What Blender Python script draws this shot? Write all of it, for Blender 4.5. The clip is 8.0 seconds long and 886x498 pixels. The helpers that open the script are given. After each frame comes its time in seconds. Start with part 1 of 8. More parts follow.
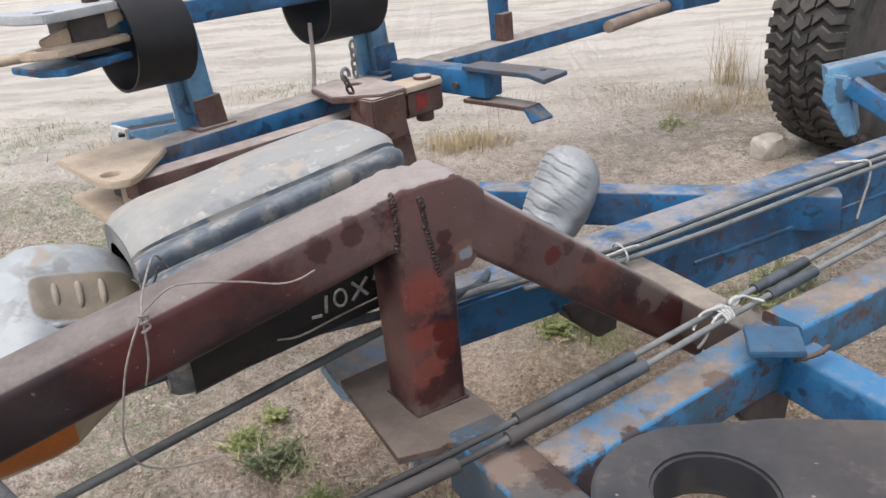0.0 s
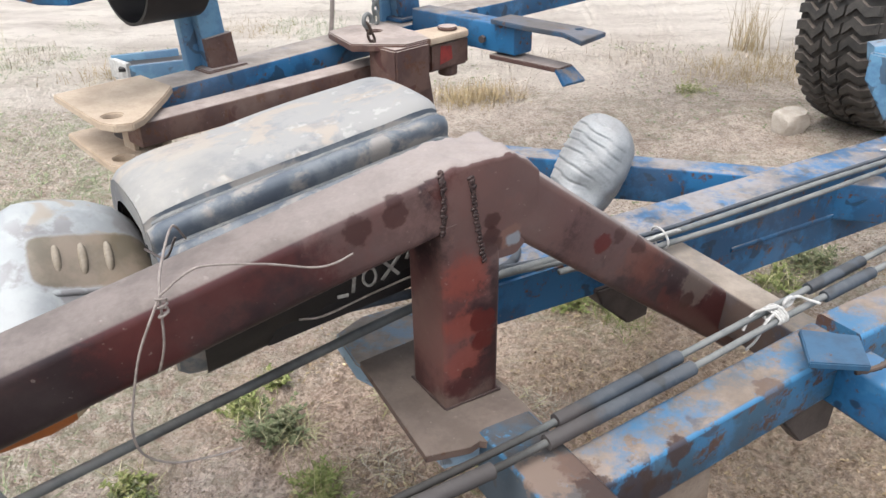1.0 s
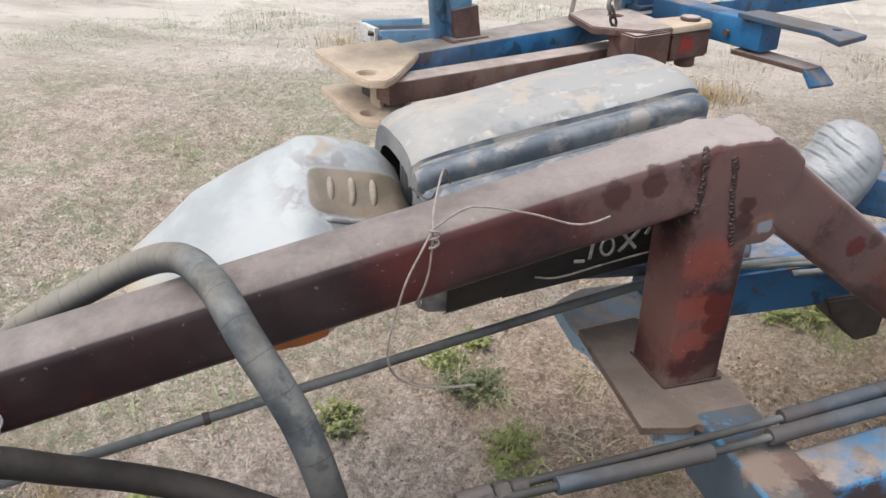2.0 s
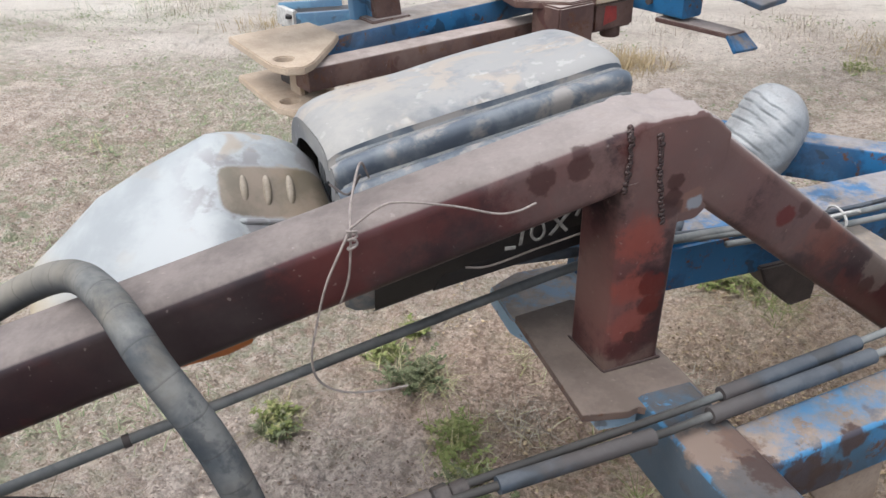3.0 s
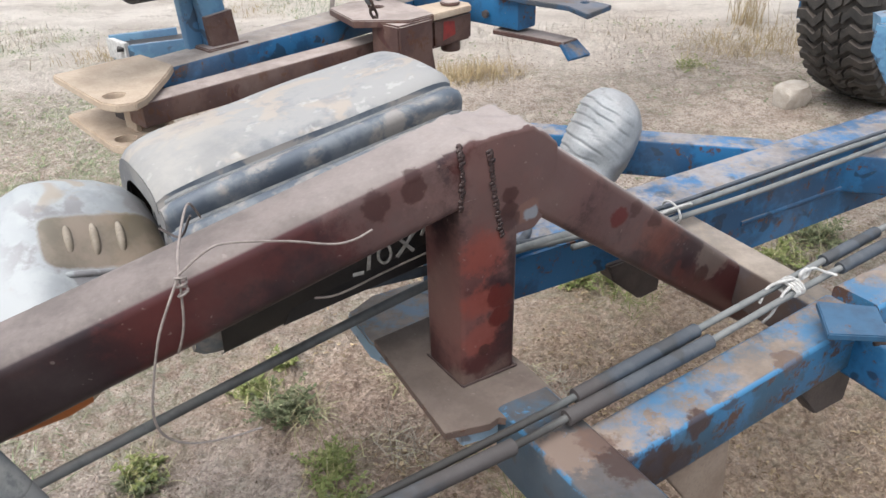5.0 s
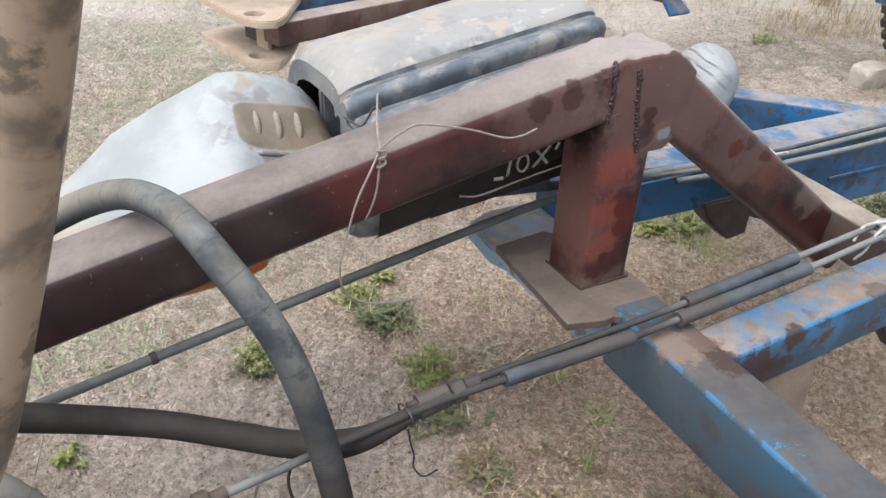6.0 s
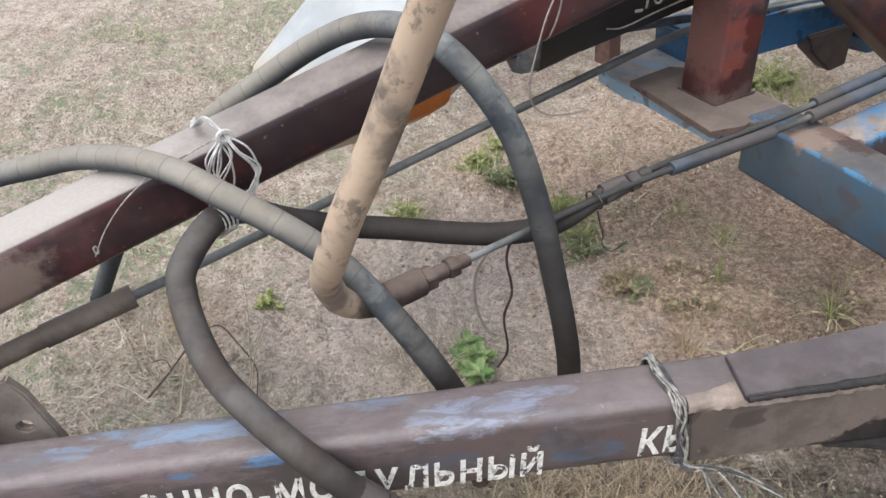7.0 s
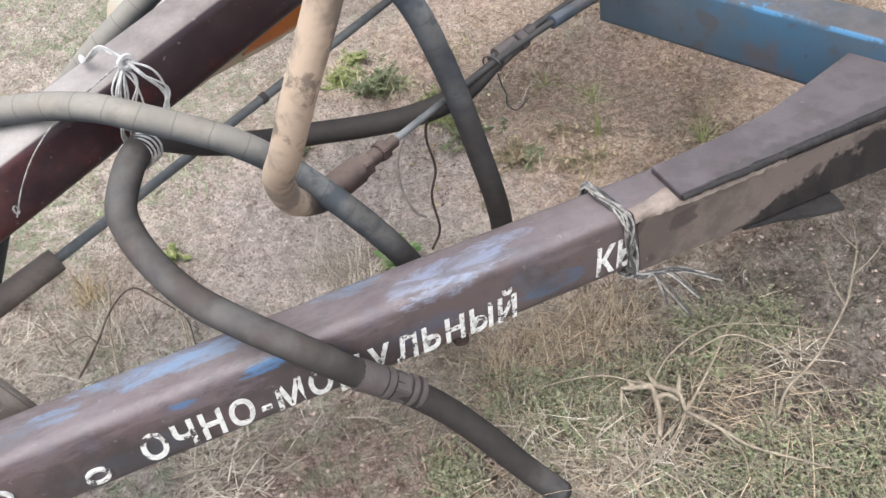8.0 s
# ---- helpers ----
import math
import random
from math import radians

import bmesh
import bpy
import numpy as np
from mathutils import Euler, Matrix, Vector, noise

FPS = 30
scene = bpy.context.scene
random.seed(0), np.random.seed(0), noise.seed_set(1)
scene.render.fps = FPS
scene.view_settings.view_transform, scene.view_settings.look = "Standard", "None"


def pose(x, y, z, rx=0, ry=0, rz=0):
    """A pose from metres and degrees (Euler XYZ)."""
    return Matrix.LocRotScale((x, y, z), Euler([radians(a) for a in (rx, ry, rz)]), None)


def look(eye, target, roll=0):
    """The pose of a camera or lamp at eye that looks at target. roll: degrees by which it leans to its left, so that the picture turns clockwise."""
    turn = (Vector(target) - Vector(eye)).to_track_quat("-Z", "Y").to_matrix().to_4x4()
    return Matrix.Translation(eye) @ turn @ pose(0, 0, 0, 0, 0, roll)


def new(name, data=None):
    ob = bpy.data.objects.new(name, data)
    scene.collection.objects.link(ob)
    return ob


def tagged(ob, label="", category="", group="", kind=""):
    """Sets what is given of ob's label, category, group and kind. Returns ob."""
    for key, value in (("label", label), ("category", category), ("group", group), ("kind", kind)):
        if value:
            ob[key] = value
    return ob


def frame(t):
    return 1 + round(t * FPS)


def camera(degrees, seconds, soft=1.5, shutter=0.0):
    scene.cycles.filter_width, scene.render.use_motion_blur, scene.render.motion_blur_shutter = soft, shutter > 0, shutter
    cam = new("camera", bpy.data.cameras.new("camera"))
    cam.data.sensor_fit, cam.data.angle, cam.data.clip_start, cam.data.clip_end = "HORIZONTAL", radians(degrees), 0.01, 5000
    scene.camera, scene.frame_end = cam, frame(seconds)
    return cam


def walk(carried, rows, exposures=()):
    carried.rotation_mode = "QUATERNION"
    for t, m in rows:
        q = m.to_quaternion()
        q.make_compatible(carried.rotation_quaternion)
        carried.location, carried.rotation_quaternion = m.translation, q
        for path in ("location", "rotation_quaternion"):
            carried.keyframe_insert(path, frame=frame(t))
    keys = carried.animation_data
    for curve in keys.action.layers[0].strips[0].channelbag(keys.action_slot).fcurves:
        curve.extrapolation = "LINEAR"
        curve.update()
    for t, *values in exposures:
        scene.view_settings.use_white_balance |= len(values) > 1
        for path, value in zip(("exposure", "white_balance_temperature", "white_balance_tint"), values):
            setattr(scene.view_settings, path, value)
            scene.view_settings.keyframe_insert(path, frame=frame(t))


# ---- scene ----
cam = camera(58.0, 8.0)
PATH = [
    (0, (0.031, 0.007, 1.305), (-0.051, 1.837, 0.503), -4.7),
    (0.5, (0.006, 0.104, 1.291), (0.03, 1.895, 0.4), -3.0),
    (1, (-0.062, 0.143, 1.308), (-0.111, 1.915, 0.382), -0.8),
    (1.5, (-0.14, 0.095, 1.302), (-0.543, 1.839, 0.408), 0.2),
    (1.7, (-0.16, 0.065, 1.297), (-0.646, 1.781, 0.391), 0.8),
    (2.8, (-0.156, 0.105, 1.271), (-0.518, 1.788, 0.252), -0.1),
    (3, (-0.145, 0.131, 1.284), (-0.478, 1.835, 0.291), -0.7),
    (3.5, (-0.086, 0.177, 1.314), (-0.333, 1.932, 0.387), -2.7),
    (4, (-0.04, 0.187, 1.326), (-0.132, 1.959, 0.403), -3.6),
    (4.2, (-0.03, 0.189, 1.312), (-0.083, 1.969, 0.401), -3.8),
    (5.3, (-0.146, 0.114, 1.29), (-0.165, 1.85, 0.297), 0.4),
    (5.5, (-0.183, 0.081, 1.283), (-0.194, 1.812, 0.28), 1.6),
    (6, (-0.261, -0.039, 1.275), (-0.373, 1.668, 0.238), 2.1),
    (6.5, (-0.345, -0.272, 1.274), (-0.62, 1.391, 0.197), -0.9),
    (7, (-0.474, -0.359, 1.231), (-0.683, 1.248, 0.059), -4.6),
    (7.5, (-0.619, -0.406, 1.187), (-0.586, 1.141, -0.079), -6.2),
    (8, (-0.632, -0.439, 1.184), (-0.475, 1.057, -0.133), -9.9),
]
walk(cam, [(t, look(eye, target, roll)) for t, eye, target, roll in PATH], exposures=[(0, 0.94, 6350, 10), (0.5, 1.12, 6400, 10), (1, 1.26, 6450, 9), (1.5, 1.12, 6500, 9), (3, 1.08, 6280, 9), (5.5, 1.20, 6400, 9), (6.5, 1.25, 6300, 8), (7, 1.25, 6300, 9), (8, 1.48, 6200, 10)])

# ---- light ----
world = bpy.data.worlds.new("sky")
scene.world = world
world.use_nodes = True
wn = world.node_tree.nodes
sky = wn.new("ShaderNodeTexSky")
sky.sky_type = "NISHITA"
sky.sun_disc = False
SUN_EL, SUN_AZ = 66.0, 215.0
sky.sun_elevation = radians(SUN_EL)
sky.sun_rotation = radians(SUN_AZ)
sky.dust_density = 3.0
haze = wn.new("ShaderNodeHueSaturation")
haze.inputs["Saturation"].default_value = 0.35
world.node_tree.links.new(sky.outputs[0], haze.inputs["Color"])
world.node_tree.links.new(haze.outputs[0], wn["Background"].inputs[0])
wn["Background"].inputs[1].default_value = 0.13
sun_data = bpy.data.lights.new("sun", "SUN")
sun_data.energy, sun_data.angle, sun_data.color = 1.1, radians(60), (0.985, 0.97, 0.955)
sun = new("sun", sun_data)
sd = Vector((math.sin(radians(SUN_AZ)) * math.cos(radians(SUN_EL)), math.cos(radians(SUN_AZ)) * math.cos(radians(SUN_EL)), math.sin(radians(SUN_EL))))
sun.matrix_world = look(sd * 30, (0, 0, 0))


# The bent drawbar lies in one plane that leans a little: s along it, d behind its front face, z up.
ARCH_AZ = radians(33.5)
AD = Vector((math.cos(ARCH_AZ), math.sin(ARCH_AZ), 0))
AN = Vector((-math.sin(ARCH_AZ), math.cos(ARCH_AZ), 0))
A0 = Vector((0.012, 1.175, 0))
PIVOT = Vector((-0.10, 0.10, 1.29))


def seat(p):
    """Leans the drawbar's upright working plane into the place where the machine has settled (lines stay straight)."""
    p = Vector(p)
    return PIVOT + (p - PIVOT) / (0.98 - 0.105 * (0.918 - p.z) + 0.04 * (p - A0).dot(AD))


def ar(s, d, z):
    return seat(A0 + AD * s + AN * d + Vector((0, 0, z)))


# ---- materials ----
class Nodes:
    """A short way to write node materials."""

    def __init__(self, name):
        self.mat = bpy.data.materials.new(name)
        self.mat.use_nodes = True
        self.t = self.mat.node_tree
        self.bsdf = self.t.nodes["Principled BSDF"]
        self.geo = self.t.nodes.new("ShaderNodeNewGeometry")
        self.co = self.t.nodes.new("ShaderNodeTexCoord")

    def link(self, a, b):
        self.t.links.new(a, b)

    def noise(self, scale, detail=5.0, rough=0.6, vec=None, distort=0.0):
        n = self.t.nodes.new("ShaderNodeTexNoise")
        n.inputs["Scale"].default_value = scale
        n.inputs["Detail"].default_value = detail
        n.inputs["Roughness"].default_value = rough
        n.inputs["Distortion"].default_value = distort
        self.link(vec if vec is not None else self.geo.outputs["Position"], n.inputs["Vector"])
        return n.outputs["Fac"]

    def voronoi(self, scale, vec=None, out="Distance"):
        n = self.t.nodes.new("ShaderNodeTexVoronoi")
        n.inputs["Scale"].default_value = scale
        self.link(vec if vec is not None else self.geo.outputs["Position"], n.inputs["Vector"])
        return n.outputs[out]

    def ramp(self, fac, lo, hi, a=0.0, b=1.0):
        n = self.t.nodes.new("ShaderNodeMapRange")
        n.interpolation_type = "SMOOTHSTEP"
        for k, v in zip(("From Min", "From Max", "To Min", "To Max"), (lo, hi, a, b)):
            n.inputs[k].default_value = v
        self.link(fac, n.inputs["Value"])
        return n.outputs["Result"]

    def math(self, op, a, b=None):
        n = self.t.nodes.new("ShaderNodeMath")
        n.operation = op
        for i, v in enumerate((a, b)):
            if v is None:
                continue
            if isinstance(v, (int, float)):
                n.inputs[i].default_value = v
            else:
                self.link(v, n.inputs[i])
        return n.outputs[0]

    def mix(self, fac, a, b):
        n = self.t.nodes.new("ShaderNodeMix")
        n.data_type = "RGBA"
        for k, v in (("Factor", fac), ("A", a), ("B", b)):
            sock = [i for i in n.inputs if i.name == k and i.type == ("VALUE" if k == "Factor" else "RGBA")][0]
            if isinstance(v, (int, float)):
                sock.default_value = v
            elif isinstance(v, tuple):
                sock.default_value = (*v, 1)
            else:
                self.link(v, sock)
        return [o for o in n.outputs if o.type == "RGBA"][0]

    def axis(self, vec, i):
        n = self.t.nodes.new("ShaderNodeSeparateXYZ")
        self.link(vec, n.inputs[0])
        return n.outputs[i]

    def scaled(self, vec, x, y, z):
        n = self.t.nodes.new("ShaderNodeMapping")
        n.inputs["Scale"].default_value = (x, y, z)
        self.link(vec, n.inputs["Vector"])
        return n.outputs[0]

    def bump(self, height, strength=0.3, dist=0.002, prev=None):
        n = self.t.nodes.new("ShaderNodeBump")
        n.inputs["Strength"].default_value = strength
        n.inputs["Distance"].default_value = dist
        self.link(height, n.inputs["Height"])
        if prev is not None:
            self.link(prev, n.inputs["Normal"])
        return n.outputs[0]

    def done(self, colour, rough=0.7, metal=0.0, normal=None, spec=0.4):
        b = self.bsdf
        for k, v in (("Base Color", colour), ("Roughness", rough), ("Metallic", metal), ("Specular IOR Level", spec)):
            if isinstance(v, (int, float)):
                b.inputs[k].default_value = v
            elif isinstance(v, tuple):
                b.inputs[k].default_value = (*v, 1)
            else:
                self.link(v, b.inputs[k])
        if normal is not None:
            self.link(normal, b.inputs["Normal"])
        return self.mat


DUST = (0.27, 0.215, 0.175)
RUST = (0.13, 0.055, 0.03)


def painted(name, base, second, spots, wear=0.5, dust=0.8, rough=0.45, chip=RUST, dust_lo=0.35, dust_hi=0.75, side_dust=0.15, sdl=0.45, marks=(), tone=6.0, spot_at=(0.62, 0.66), dust_col=DUST, dust_gap=(0.26, 0.42), films=(), dust_low=0.25, flecks=0.2, pale=None, edge=None, crisp=0.22, grain_az=None):
    """Old paint: two tones, darker oily spots, chips to rust, settled dust on upward faces."""
    m = Nodes(name)
    big = m.noise(tone, 6, 0.65)
    fine = m.noise(85.0, 5, 0.7)
    col = m.mix(m.ramp(m.math("ADD", m.math("MULTIPLY", big, 0.8), m.math("MULTIPLY", m.noise(31.0, 6, 0.7), 0.2)), 0.45, 0.55), base, second)
    sp = m.noise(17.0, 2, 0.4, distort=0.4)
    col = m.mix(m.ramp(sp, spot_at[0], spot_at[1], 0, 0.75), col, spots)
    ch = m.noise(22.0, 9, 0.75)
    chips = m.ramp(m.math("ADD", ch, m.math("MULTIPLY", fine, 0.25)), 0.835 - 0.28 * wear, 0.915 - 0.28 * wear)
    col = m.mix(chips, col, m.mix(fine, chip, tuple(c * 0.5 for c in chip)))
    up = m.axis(m.geo.outputs["Normal"], 2)
    patch = m.noise(4.5, 7, 0.62)
    top = m.math("MULTIPLY", m.ramp(up, dust_lo, dust_hi), m.ramp(m.math("ADD", m.math("MULTIPLY", patch, 0.6), m.math("MULTIPLY", ch, 0.4)), dust_gap[0], dust_gap[1], dust_low * dust, dust))
    where = m.geo.outputs["Position"]
    if grain_az is not None:
        turn = m.t.nodes.new("ShaderNodeVectorRotate")
        turn.rotation_type = "Z_AXIS"
        turn.inputs["Angle"].default_value = -radians(grain_az)
        m.link(where, turn.inputs["Vector"])
        where = m.scaled(turn.outputs[0], 0.30, 1, 1)
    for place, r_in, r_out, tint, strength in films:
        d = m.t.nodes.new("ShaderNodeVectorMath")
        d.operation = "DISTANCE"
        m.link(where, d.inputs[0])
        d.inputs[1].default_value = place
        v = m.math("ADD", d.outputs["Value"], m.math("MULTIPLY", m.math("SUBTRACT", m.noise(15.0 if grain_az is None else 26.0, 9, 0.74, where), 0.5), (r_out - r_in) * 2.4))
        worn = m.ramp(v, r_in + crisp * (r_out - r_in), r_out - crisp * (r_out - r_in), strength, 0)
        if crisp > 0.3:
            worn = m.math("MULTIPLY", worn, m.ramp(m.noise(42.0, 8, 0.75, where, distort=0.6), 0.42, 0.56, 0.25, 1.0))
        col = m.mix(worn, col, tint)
    side = m.math("MULTIPLY", m.ramp(m.noise(3.2, 6, 0.6), sdl, sdl + 0.3), side_dust)
    amount = m.math("MAXIMUM", top, side)
    speck = m.ramp(m.noise(160.0, 3, 0.6), 0.40, 0.62)
    amount = m.math("MULTIPLY", amount, m.math("ADD", m.math("MULTIPLY", speck, 0.08), 0.92))
    settled = m.mix(m.ramp(m.noise(12, 7, 0.7), 0.35, 0.65), dust_col, tuple(c * 0.68 for c in dust_col))
    if edge:
        rim = m.math("MULTIPLY", m.ramp(up, 0.10, 0.32), m.ramp(up, 0.96, 0.80))
        rub = m.math("MULTIPLY", rim, m.ramp(m.noise(20.0, 8, 0.72), 0.46, 0.52, 0, 0.9))
        rub = m.math("MAXIMUM", rub, m.math("MULTIPLY", m.ramp(up, 0.3, 0.6), m.ramp(m.noise(13.0, 9, 0.74, distort=0.5), 0.625, 0.65, 0, 0.85)))
        col = m.mix(rub, col, edge)
        amount = m.math("MULTIPLY", amount, m.math("SUBTRACT", 1.0, rub))
    for place, r0, r1, tint in pale or ():
        d = m.t.nodes.new("ShaderNodeVectorMath")
        d.operation = "DISTANCE"
        m.link(m.geo.outputs["Position"], d.inputs[0])
        d.inputs[1].default_value = place
        v = m.math("ADD", d.outputs["Value"], m.math("MULTIPLY", m.math("SUBTRACT", m.noise(8.0, 7, 0.7), 0.5), 0.4))
        settled = m.mix(m.ramp(v, r0, r1, 1, 0), settled, tint)
    col = m.mix(amount, col, settled)
    col = m.mix(m.ramp(m.noise(95.0, 3, 0.5), 0.69, 0.73, 0, flecks), col, (0.36, 0.31, 0.28))
    wob = m.noise(55.0, 4, 0.6)
    for place, radius, tint, strength in marks:
        d = m.t.nodes.new("ShaderNodeVectorMath")
        d.operation = "DISTANCE"
        m.link(m.geo.outputs["Position"], d.inputs[0])
        d.inputs[1].default_value = place
        v = m.math("ADD", d.outputs["Value"], m.math("MULTIPLY", m.math("SUBTRACT", wob, 0.5), radius * 1.3))
        col = m.mix(m.ramp(v, radius * 0.72, radius * 1.02, strength, 0), col, tint)
    r = m.math("ADD", m.math("MULTIPLY", amount, 0.45), m.math("ADD", rough, m.math("MULTIPLY", fine, 0.15)))
    n = m.bump(m.noise(240.0, 3), 0.15, 0.001)
    n = m.bump(chips, 0.25, 0.001, n)
    n = m.bump(big, 0.25, 0.004, n)
    return m.done(col, r, 0.0, n)


def dirty(name, a, b, scale=20.0, rough=0.8, bump=0.3, dust=0.0, fine=180.0, metal=0.0):
    """A plain weathered surface: two tones, grain, dust on top."""
    m = Nodes(name)
    f = m.noise(scale, 7, 0.65)
    col = m.mix(m.ramp(f, 0.32, 0.68), a, b)
    g = m.noise(fine, 4, 0.65)
    col = m.mix(m.ramp(g, 0.45, 0.75, 0, 0.45), col, tuple(c * 0.55 for c in a))
    if dust:
        up = m.ramp(m.axis(m.geo.outputs["Normal"], 2), 0.1, 0.8)
        col = m.mix(m.math("MULTIPLY", up, m.ramp(m.noise(7, 6), 0.3, 0.6, dust * 0.4, dust)), col, DUST)
    n = m.bump(g, bump, 0.0015)
    n = m.bump(f, bump, 0.004, n)
    return m.done(col, rough, metal, n)


DARK_SPOT, RED_SPOT = (0.040, 0.014, 0.013), (0.085, 0.012, 0.010)
MARKS = (
    ((-0.035, 1.144, 0.662), 0.026, RED_SPOT, 0.9), ((-0.033, 1.145, 0.628), 0.024, RED_SPOT, 0.9), ((-0.10, 1.101, 0.586), 0.014, DARK_SPOT, 0.8), ((-0.058, 1.129, 0.578), 0.013, DARK_SPOT, 0.8),
    ((-0.196, 1.038, 0.862), 0.024, DARK_SPOT, 0.75), ((-0.149, 1.068, 0.872), 0.021, DARK_SPOT, 0.75), ((-0.149, 1.068, 0.892), 0.017, DARK_SPOT, 0.75), ((-0.022, 1.152, 0.799), 0.020, DARK_SPOT, 0.8), ((-0.022, 1.152, 0.825), 0.016, DARK_SPOT, 0.8),
    ((0.372, 1.412, 0.575), 0.060, (0.150, 0.114, 0.097), 0.7), ((0.315, 1.376, 0.66), 0.018, (0.13, 0.095, 0.082), 0.6), ((0.345, 1.394, 0.545), 0.022, DARK_SPOT, 0.8),
    ((0.159, 1.272, 0.725), 0.021, RED_SPOT, 0.85), ((0.191, 1.293, 0.730), 0.017, DARK_SPOT, 0.7), ((0.231, 1.32, 0.699), 0.019, DARK_SPOT, 0.7), ((0.004, 1.170, 0.790), 0.024, (0.19, 0.105, 0.082), 0.6), ((0.010, 1.174, 0.784), 0.015, (0.24, 0.28, 0.32), 0.75), ((-0.020, 1.154, 0.782), 0.020, (0.045, 0.020, 0.020), 0.7),
)
FILM, RUBBED, PURPLE_BLACK = (0.150, 0.088, 0.080), (0.215, 0.052, 0.038), (0.016, 0.0085, 0.011)
# the darkest tone lies low on the lower beam's front face
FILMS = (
    ((-0.62, 0.76, 0.72), 0.08, 0.36, PURPLE_BLACK, 0.85), ((-0.28, 0.98, 0.74), 0.03, 0.14, PURPLE_BLACK, 0.8), ((-0.45, 0.87, 0.71), 0.05, 0.20, PURPLE_BLACK, 0.75), ((0.02, 1.18, 0.86), 0.06, 0.24, FILM, 0.7), ((-0.17, 1.055, 0.86), 0.03, 0.14, FILM, 0.5), ((0.20, 1.30, 0.78), 0.06, 0.24, (0.115, 0.060, 0.055), 0.75), ((-0.15, 1.12, 0.64), 0.05, 0.16, (0.165, 0.075, 0.066), 0.8), ((-0.09, 1.11, 0.72), 0.02, 0.12, (0.110, 0.048, 0.045), 0.7),
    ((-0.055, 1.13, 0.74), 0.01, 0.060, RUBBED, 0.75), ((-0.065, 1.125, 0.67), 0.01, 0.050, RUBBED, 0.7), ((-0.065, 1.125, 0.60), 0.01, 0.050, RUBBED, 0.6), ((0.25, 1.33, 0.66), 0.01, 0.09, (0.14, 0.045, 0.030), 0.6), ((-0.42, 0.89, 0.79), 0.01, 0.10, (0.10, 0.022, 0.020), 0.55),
    ((-1.10, 0.436, 0.63), 0.02, 0.10, (0.22, 0.17, 0.14), 0.65), ((-0.16, 1.06, 0.55), 0.01, 0.09, (0.13, 0.085, 0.068), 0.7),
    ((-0.09, 1.105, 0.520), 0.01, 0.055, (0.165, 0.115, 0.095), 0.75), ((-0.035, 1.14, 0.520), 0.01, 0.055, (0.165, 0.115, 0.095), 0.7),
)
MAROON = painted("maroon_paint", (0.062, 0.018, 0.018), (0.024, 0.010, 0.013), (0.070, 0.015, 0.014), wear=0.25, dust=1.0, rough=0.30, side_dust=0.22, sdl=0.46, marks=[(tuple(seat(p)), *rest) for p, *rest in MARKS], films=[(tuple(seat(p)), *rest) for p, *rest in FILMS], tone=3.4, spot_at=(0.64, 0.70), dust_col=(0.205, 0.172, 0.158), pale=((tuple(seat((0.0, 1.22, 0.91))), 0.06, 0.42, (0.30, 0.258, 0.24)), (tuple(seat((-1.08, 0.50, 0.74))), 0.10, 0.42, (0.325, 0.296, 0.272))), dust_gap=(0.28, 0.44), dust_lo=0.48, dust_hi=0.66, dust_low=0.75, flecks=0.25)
BLUE = painted("blue_paint", (0.020, 0.125, 0.275), (0.016, 0.075, 0.165), (0.012, 0.034, 0.062), wear=0.55, dust=0.85, side_dust=0.16, dust_col=(0.33, 0.285, 0.25), dust_gap=(0.45, 0.56), dust_low=0.12, dust_lo=0.5, dust_hi=0.8)
EARTHY, BURNT = (0.185, 0.135, 0.108), (0.050, 0.029, 0.024)
RAIL_MARKS = (
    ((0.06, 1.025, 0.495), 0.055, EARTHY, 0.9), ((0.11, 1.045, 0.495), 0.045, (0.12, 0.075, 0.058), 0.85), ((0.00, 0.985, 0.50), 0.05, (0.11, 0.068, 0.052), 0.8), ((0.05, 0.93, 0.50), 0.04, (0.10, 0.065, 0.05), 0.75), ((0.14, 1.00, 0.46), 0.045, BURNT, 0.85),
    ((0.19, 1.055, 0.42), 0.05, BURNT, 0.9), ((0.27, 1.09, 0.46), 0.028, BURNT, 0.9), ((0.24, 1.07, 0.40), 0.04, BURNT, 0.85), ((0.44, 1.20, 0.50), 0.03, (0.10, 0.065, 0.05), 0.7),
)
WORN_BLUE = painted("worn_blue_paint", (0.036, 0.140, 0.265), (0.036, 0.088, 0.140), (0.045, 0.040, 0.045), wear=0.66, dust=1.0, side_dust=0.30, sdl=0.46, dust_col=(0.27, 0.215, 0.175), dust_gap=(0.41, 0.56), dust_low=0.12, tone=9.0, dust_lo=0.5, dust_hi=0.8, chip=(0.11, 0.06, 0.045), edge=(0.055, 0.20, 0.37), marks=RAIL_MARKS)
RAIL_BLUE = painted("grey_blue_paint", (0.036, 0.088, 0.142), (0.046, 0.078, 0.110), (0.050, 0.048, 0.052), wear=0.30, dust=0.85, side_dust=0.30, sdl=0.40, dust_col=(0.112, 0.092, 0.080), dust_gap=(0.40, 0.54), dust_low=0.2, tone=3.5, spot_at=(0.60, 0.70), dust_lo=0.5, dust_hi=0.8, chip=(0.075, 0.045, 0.036), edge=(0.050, 0.165, 0.30), marks=RAIL_MARKS, flecks=0.05, films=(((0.40, 0.45, 0.37), 0.05, 0.22, (0.075, 0.052, 0.045), 0.7), ((0.20, 0.80, 0.365), 0.0, 0.10, (0.085, 0.058, 0.050), 0.6)))
